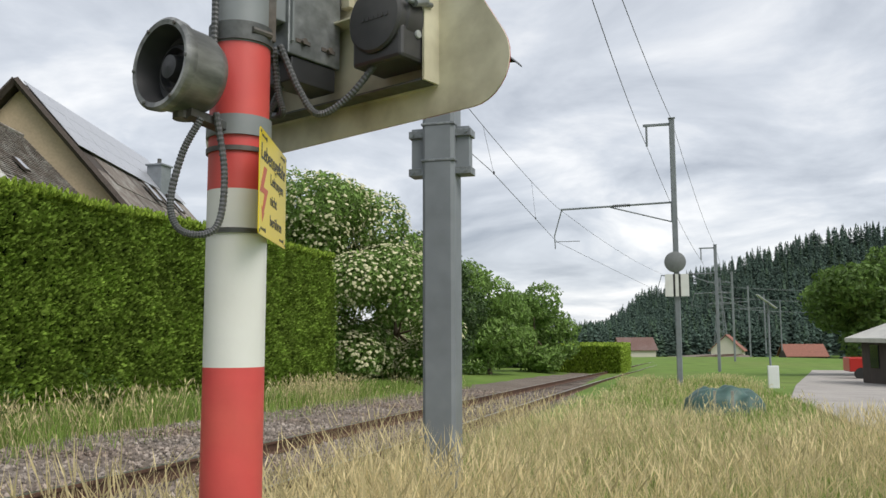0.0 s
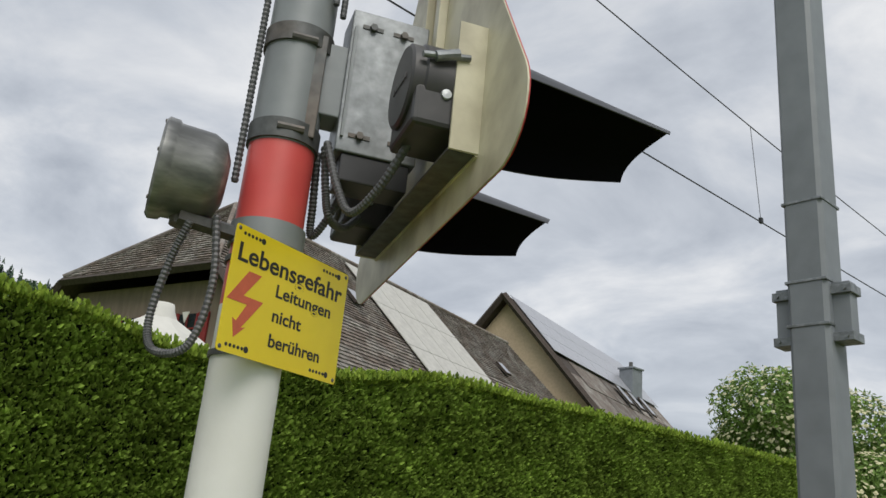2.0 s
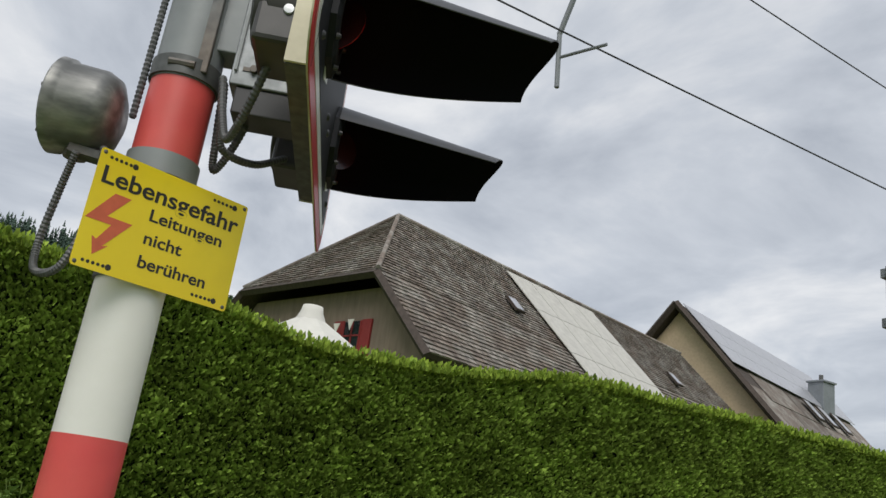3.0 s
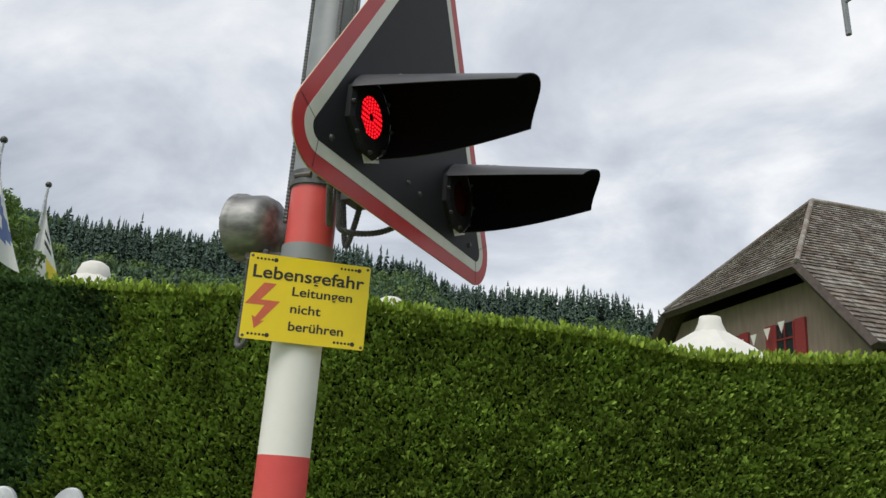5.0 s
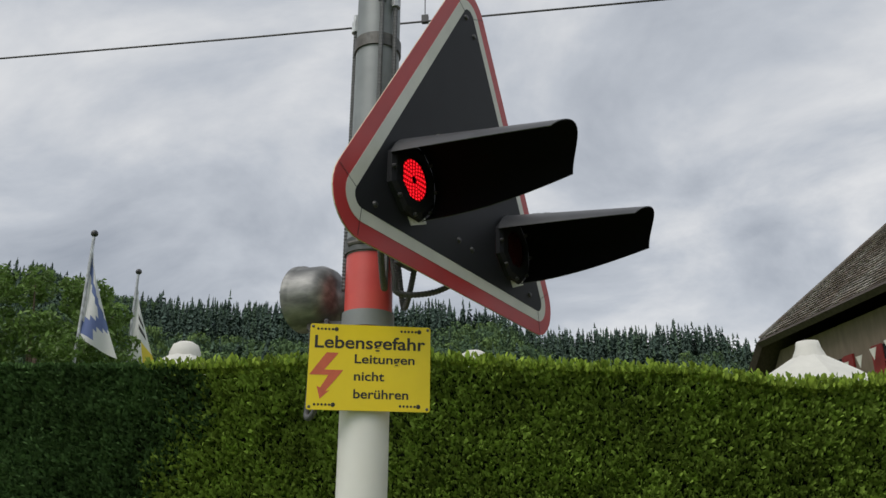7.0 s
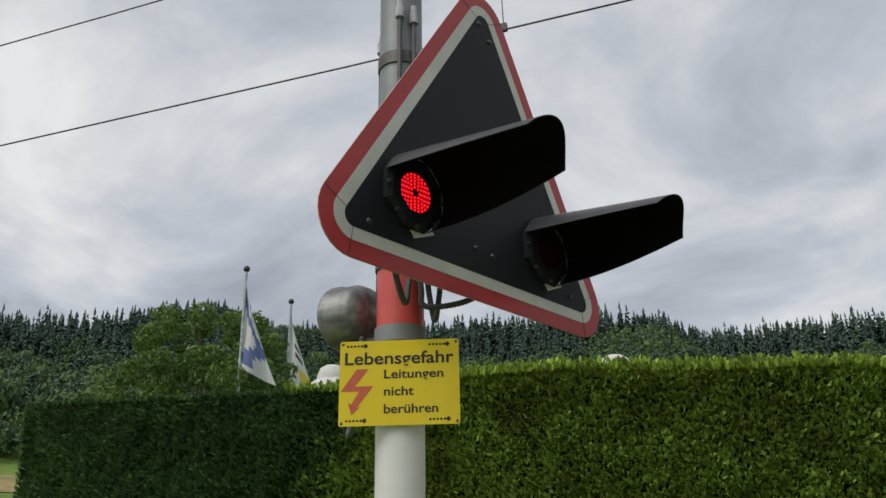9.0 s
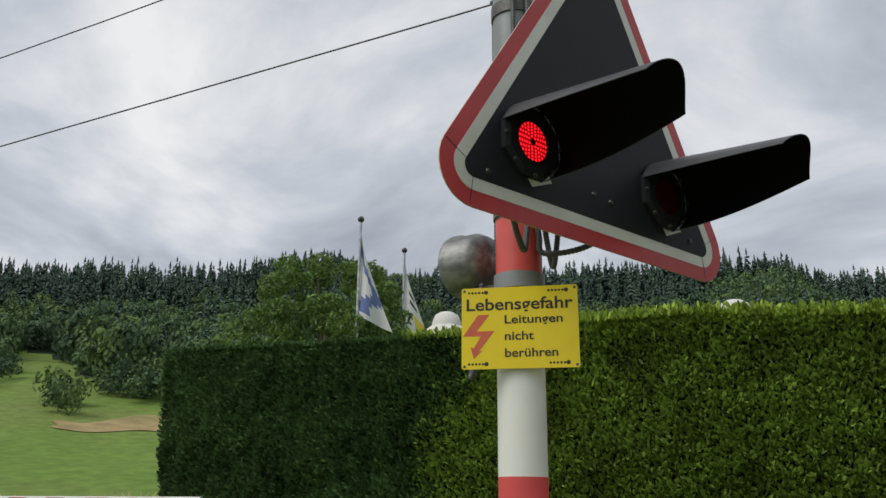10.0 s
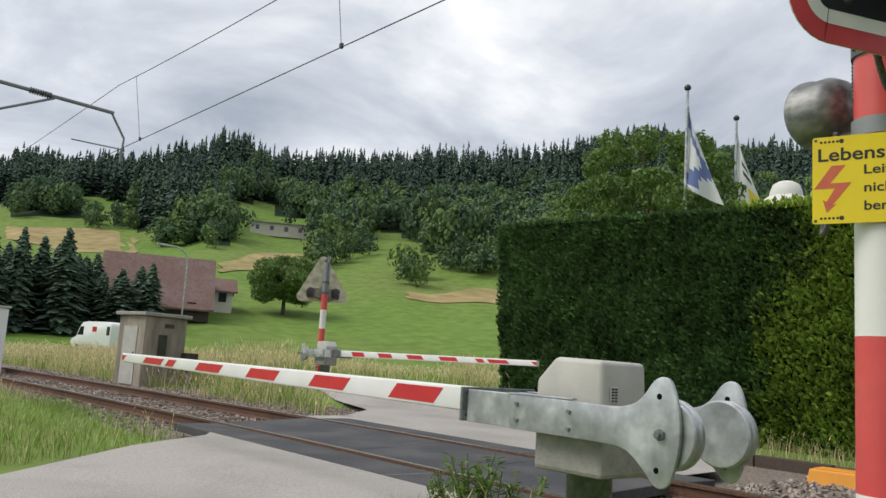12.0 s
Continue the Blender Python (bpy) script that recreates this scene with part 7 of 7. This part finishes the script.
# ---- trackside and lane things ----
def build_hut():
    x, y = -6.35, -18.2
    z = land(x, y)
    hut = thing("relay_hut", "small weathered concrete relay hut beside the track", "hut", pose(x, y, z, 0, 0, 14))
    bm = bmesh.new()
    box(bm, -.68, .68, -.62, .62, -.2, 2.05, .02)
    part("body", bm, "hut_wall", hut)
    bm = bmesh.new()
    box(bm, -.78, .78, -.72, .72, 2.05, 2.15, .02)
    part("roof_slab", bm, "concrete", hut)
    bm = bmesh.new()
    box(bm, .68, .70, -.35, .30, .15, 1.75, .004)
    d = part("door", bm, "boxgrey", hut, "pale steel door")
    bm = bmesh.new()
    box(bm, .70, .72, .2, .23, .9, 1.05)
    part("handle", bm, "iron", d)
    bm = bmesh.new()
    box(bm, -.05, .22, .62, .64, .95, 1.55)
    part("window", bm, "glass", hut)
    bm = bmesh.new()
    box(bm, -.25, .05, .62, .635, 1.75, 1.86)
    part("vent", bm, "housing", hut)
    c = thing("cable_cabinet", "small brown cable cabinet on a post", "cabinet", pose(x - .85, y + .75, land(x - .85, y + .75)))
    bm = bmesh.new()
    box(bm, -.06, .06, -.06, .06, -.2, .5)
    part("post", bm, "concrete", c)
    bm = bmesh.new()
    box(bm, -.2, .2, -.14, .14, .5, 1.0, .01)
    part("box", bm, "darkwood", c)
    w = thing("white_cabinet", "white switch cabinet standing in the grass", "cabinet", pose(-2.9, -24.5, land(-2.9, -24.5)))
    bm = bmesh.new()
    box(bm, -.9, .9, -.5, .5, -.1, 2.2, .03)
    part("body", bm, "vanwhite", w)
    bm = bmesh.new()
    box(bm, -.95, .95, -.55, .55, 2.2, 2.26, .01)
    part("lid", bm, "boxgrey", w)


build_hut()


def build_small_things():
    x, y = -7.3, 0.78
    t = thing("orange_cable_cover", "orange plastic cover box lying on the ballast", "cover", pose(x, y, track_z(y) - .14, 0, 0, 8))
    bm = bmesh.new()
    vs = box(bm, -.19, .19, -.33, .33, 0, .21, .02)
    for v in bm.verts:
        if v.co.z > .12:
            v.co.x *= .85
            v.co.y *= .92
    part("body", bm, "orange", t)
    bm = bmesh.new()
    box(bm, -.13, .13, -.25, .25, .209, .225, .006)
    part("lid", bm, "orange", t)
    # concrete edging in front of the hedge
    for k in range(10):
        yy = -1.6 + k * 1.02
        e = thing("concrete_edging", "low dark concrete edging stone at the foot of the hedge", "edging stone", pose(-7.9, yy, land(-7.9, yy)), "edging stones")
        bm = bmesh.new()
        box(bm, -.06, .06, 0, 1.0, -.2, .16, .012)
        part("stone", bm, "sleeper", e)
    # covered pile
    x, y = 2.0, 23.6
    p = thing("covered_pile", "pile covered with a creased green tarpaulin in the grass", "tarpaulin", pose(x, y, land(x, y)))
    bm = bmesh.new()
    bmesh.ops.create_grid(bm, x_segments=36, y_segments=24, size=1.0)
    for v in bm.verts:
        r2 = (abs(v.co.x) ** 3 + abs(v.co.y) ** 3)
        h = 0.62 * max(0, 1 - r2) ** 0.4
        h += 0.16 * noise.noise((v.co.x * 3.2, v.co.y * 3.2, 3)) * (1 if h > .05 else .2)
        v.co = Vector((v.co.x * 0.98, v.co.y * 0.8, max(0, h)))
    part("sheet", bm, "tarp", p, smooth=True)
    for dx in (-.28, .12):
        s = thing("marker_stake", "pale wooden stake in front of the covered pile", "stake", pose(x + dx, y - 1.3, land(x, y - 1.3)))
        bm = bmesh.new()
        box(bm, -.03, .03, -.03, .03, -.2, .62, .006)
        part("stake", bm, "concrete", s)
    # lamp with a solar panel
    x, y = 4.95, 40.0
    l = thing("solar_lamp", "slim grey solar lamp post beside the lane", "street lamp", pose(x, y, land(x, y)))
    bm = bmesh.new()
    tube(bm, (0, 0, 0), (0, 0, 3.7), .045, seg=10)
    part("post", bm, "mast", l)
    bm = bmesh.new()
    box(bm, -.5, .5, -.3, .3, -.02, .02, m=pose(-.05, 0, 3.72, 0, 38, 0))
    part("solar_panel", bm, "sheet", l)
    c = thing("white_cabinet", "small white cabinet at the lamp post", "cabinet", pose(x + .05, y - .4, land(x, y)))
    bm = bmesh.new()
    box(bm, -.22, .22, -.15, .15, -.1, .95, .02)
    part("body", bm, "vanwhite", c)
    # street lamp by the far road
    s = thing("street_lamp", "tall curved street lamp by the far road", "street lamp", pose(-26.5, -66, land(-26.5, -66)))
    bm = bmesh.new()
    sweep(bm, spline([(0, 0, 0), (0, 0, 6), (.1, 0, 8.2), (.8, 0, 9.0), (2.2, 0, 9.15)], 8), .07, 8)
    part("post", bm, "galv_light", s)
    bm = bmesh.new()
    box(bm, 1.9, 2.9, -.15, .15, 9.05, 9.22, .03)
    part("head", bm, "galv_light", s)
    # red trailer by the tree
    x, y = 12.2, 54.0
    r = thing("red_trailer", "low red trailer parked beside the lane", "trailer", pose(x, y, land(x, y)))
    bm = bmesh.new()
    box(bm, -1.6, 1.6, -.9, .9, .45, 1.25, .05)
    part("box", bm, "redcar", r)
    for dx in (-1, 1):
        bm = bmesh.new()
        tube(bm, (dx, -.95, .35), (dx, -.75, .35), .35, seg=18)
        part("wheel", bm, "tyre", r)


build_small_things()


# ---- van ----
def build_van():
    van = thing("delivery_van", "white high-roofed delivery van driving past", "van")
    L, W, H = 5.9, 2.0, 2.55
    side = [(-2.95, .45), (2.75, .45), (2.93, .62), (2.95, 1.0), (2.72, 1.18), (2.15, 1.35), (1.62, 2.25), (1.3, 2.48), (.6, 2.56), (-2.6, 2.56), (-2.88, 2.42), (-2.95, 2.2)]
    bm = bmesh.new()
    prism(bm, side, -W / 2, W / 2, m=Matrix(((1, 0, 0, 0), (0, 0, 1, 0), (0, 1, 0, 0), (0, 0, 0, 1))))
    bmesh.ops.bevel(bm, geom=bm.edges[:], offset=.07, segments=2, affect="EDGES", profile=0.5, clamp_overlap=True)
    part("body", bm, "vanwhite", van, smooth=40)
    for s in (-1, 1):
        bm = bmesh.new()
        prism(bm, [(1.05, 1.45), (1.95, 1.45), (1.55, 2.12), (1.05, 2.15)], 0, .012, m=Matrix(((1, 0, 0, 0), (0, 0, s, s * W / 2), (0, 1, 0, 0), (0, 0, 0, 1))))
        part("side_window", bm, "glass", van)
        bm = bmesh.new()
        prism(bm, [(-2.8, 1.5), (-2.35, 1.5), (-2.35, 2.2), (-2.8, 2.2)], 0, .012, m=Matrix(((1, 0, 0, 0), (0, 0, s, s * W / 2), (0, 1, 0, 0), (0, 0, 0, 1))))
        part("rear_window", bm, "glass", van)
        bm = bmesh.new()
        prism(bm, [(-.9, 1.75), (-.25, 1.75), (-.25, 2.15), (-.9, 2.15)], 0, .012, m=Matrix(((1, 0, 0, 0), (0, 0, s, s * W / 2), (0, 1, 0, 0), (0, 0, 0, 1))))
        part("red_panel", bm, "redcar", van, "small red lettering field")
    bm = bmesh.new()
    prism(bm, [(-.85, 0), (.85, 0), (.75, .95), (-.75, .95)], 0, .012, m=Matrix.Translation((2.12, 0, 1.42)) @ pose(0, 0, 0, 0, -30, 0) @ Matrix(((0, 0, 1, 0), (1, 0, 0, 0), (0, 1, 0, 0), (0, 0, 0, 1))))
    part("windscreen", bm, "glass", van)
    bm = bmesh.new()
    box(bm, -2.9, 2.9, -W / 2 + .05, W / 2 - .05, .3, .47, .03)
    part("sill", bm, "housing", van)
    for x in (-1.75, 1.85):
        for s in (-1, 1):
            bm = bmesh.new()
            tube(bm, (0, -.11, 0), (0, .11, 0), .34, seg=22)
            wheel = part("wheel", bm, "tyre", van, m=pose(x, s * .92, .34))
            bm = bmesh.new()
            tube(bm, (0, s * .10, 0), (0, s * .125, 0), .19, seg=16)
            part("rim", bm, "galv", wheel)
    return van


van = build_van()
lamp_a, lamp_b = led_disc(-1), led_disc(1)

VAN_PATH = [(-34.0, -19.0), (-29.6, -30.6), (-24.0, -42.4), (-22.6, -49.2), (-19.2, -64.0)]


def motions():
    # the van comes round behind the hedge and drives off along the far road
    times = [9.9, 10.5, 11.1, 11.4, 12.0]
    rows = []
    track = [(0.0, (-140.0, 150.0)), (9.0, (-46.0, -3.0))] + list(zip(times, VAN_PATH))
    for k, (t, p) in enumerate(track):
        q = track[min(k + 1, len(track) - 1)][1]
        o = track[max(k - 1, 0)][1]
        d = Vector(q) - Vector(o)
        rows.append((t, pose(p[0], p[1], land(p[0], p[1]) + 0.06, 0, 0, math.degrees(math.atan2(d.y, d.x)))))
    walk(van, rows)
    # the two lamps flash in turn; flip discs turning over imitate the switching
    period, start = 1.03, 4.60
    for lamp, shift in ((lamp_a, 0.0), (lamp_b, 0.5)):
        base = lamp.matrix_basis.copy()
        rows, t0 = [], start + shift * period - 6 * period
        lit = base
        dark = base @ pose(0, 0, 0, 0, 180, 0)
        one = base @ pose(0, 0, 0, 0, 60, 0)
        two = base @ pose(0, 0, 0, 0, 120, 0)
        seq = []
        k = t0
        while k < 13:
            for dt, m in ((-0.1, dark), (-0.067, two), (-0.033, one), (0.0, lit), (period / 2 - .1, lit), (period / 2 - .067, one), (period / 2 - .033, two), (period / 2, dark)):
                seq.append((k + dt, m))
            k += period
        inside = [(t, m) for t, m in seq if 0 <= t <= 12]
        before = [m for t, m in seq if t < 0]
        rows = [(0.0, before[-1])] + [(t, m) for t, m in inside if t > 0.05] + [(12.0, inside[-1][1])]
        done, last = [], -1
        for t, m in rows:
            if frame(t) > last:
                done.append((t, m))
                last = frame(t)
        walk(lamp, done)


motions()
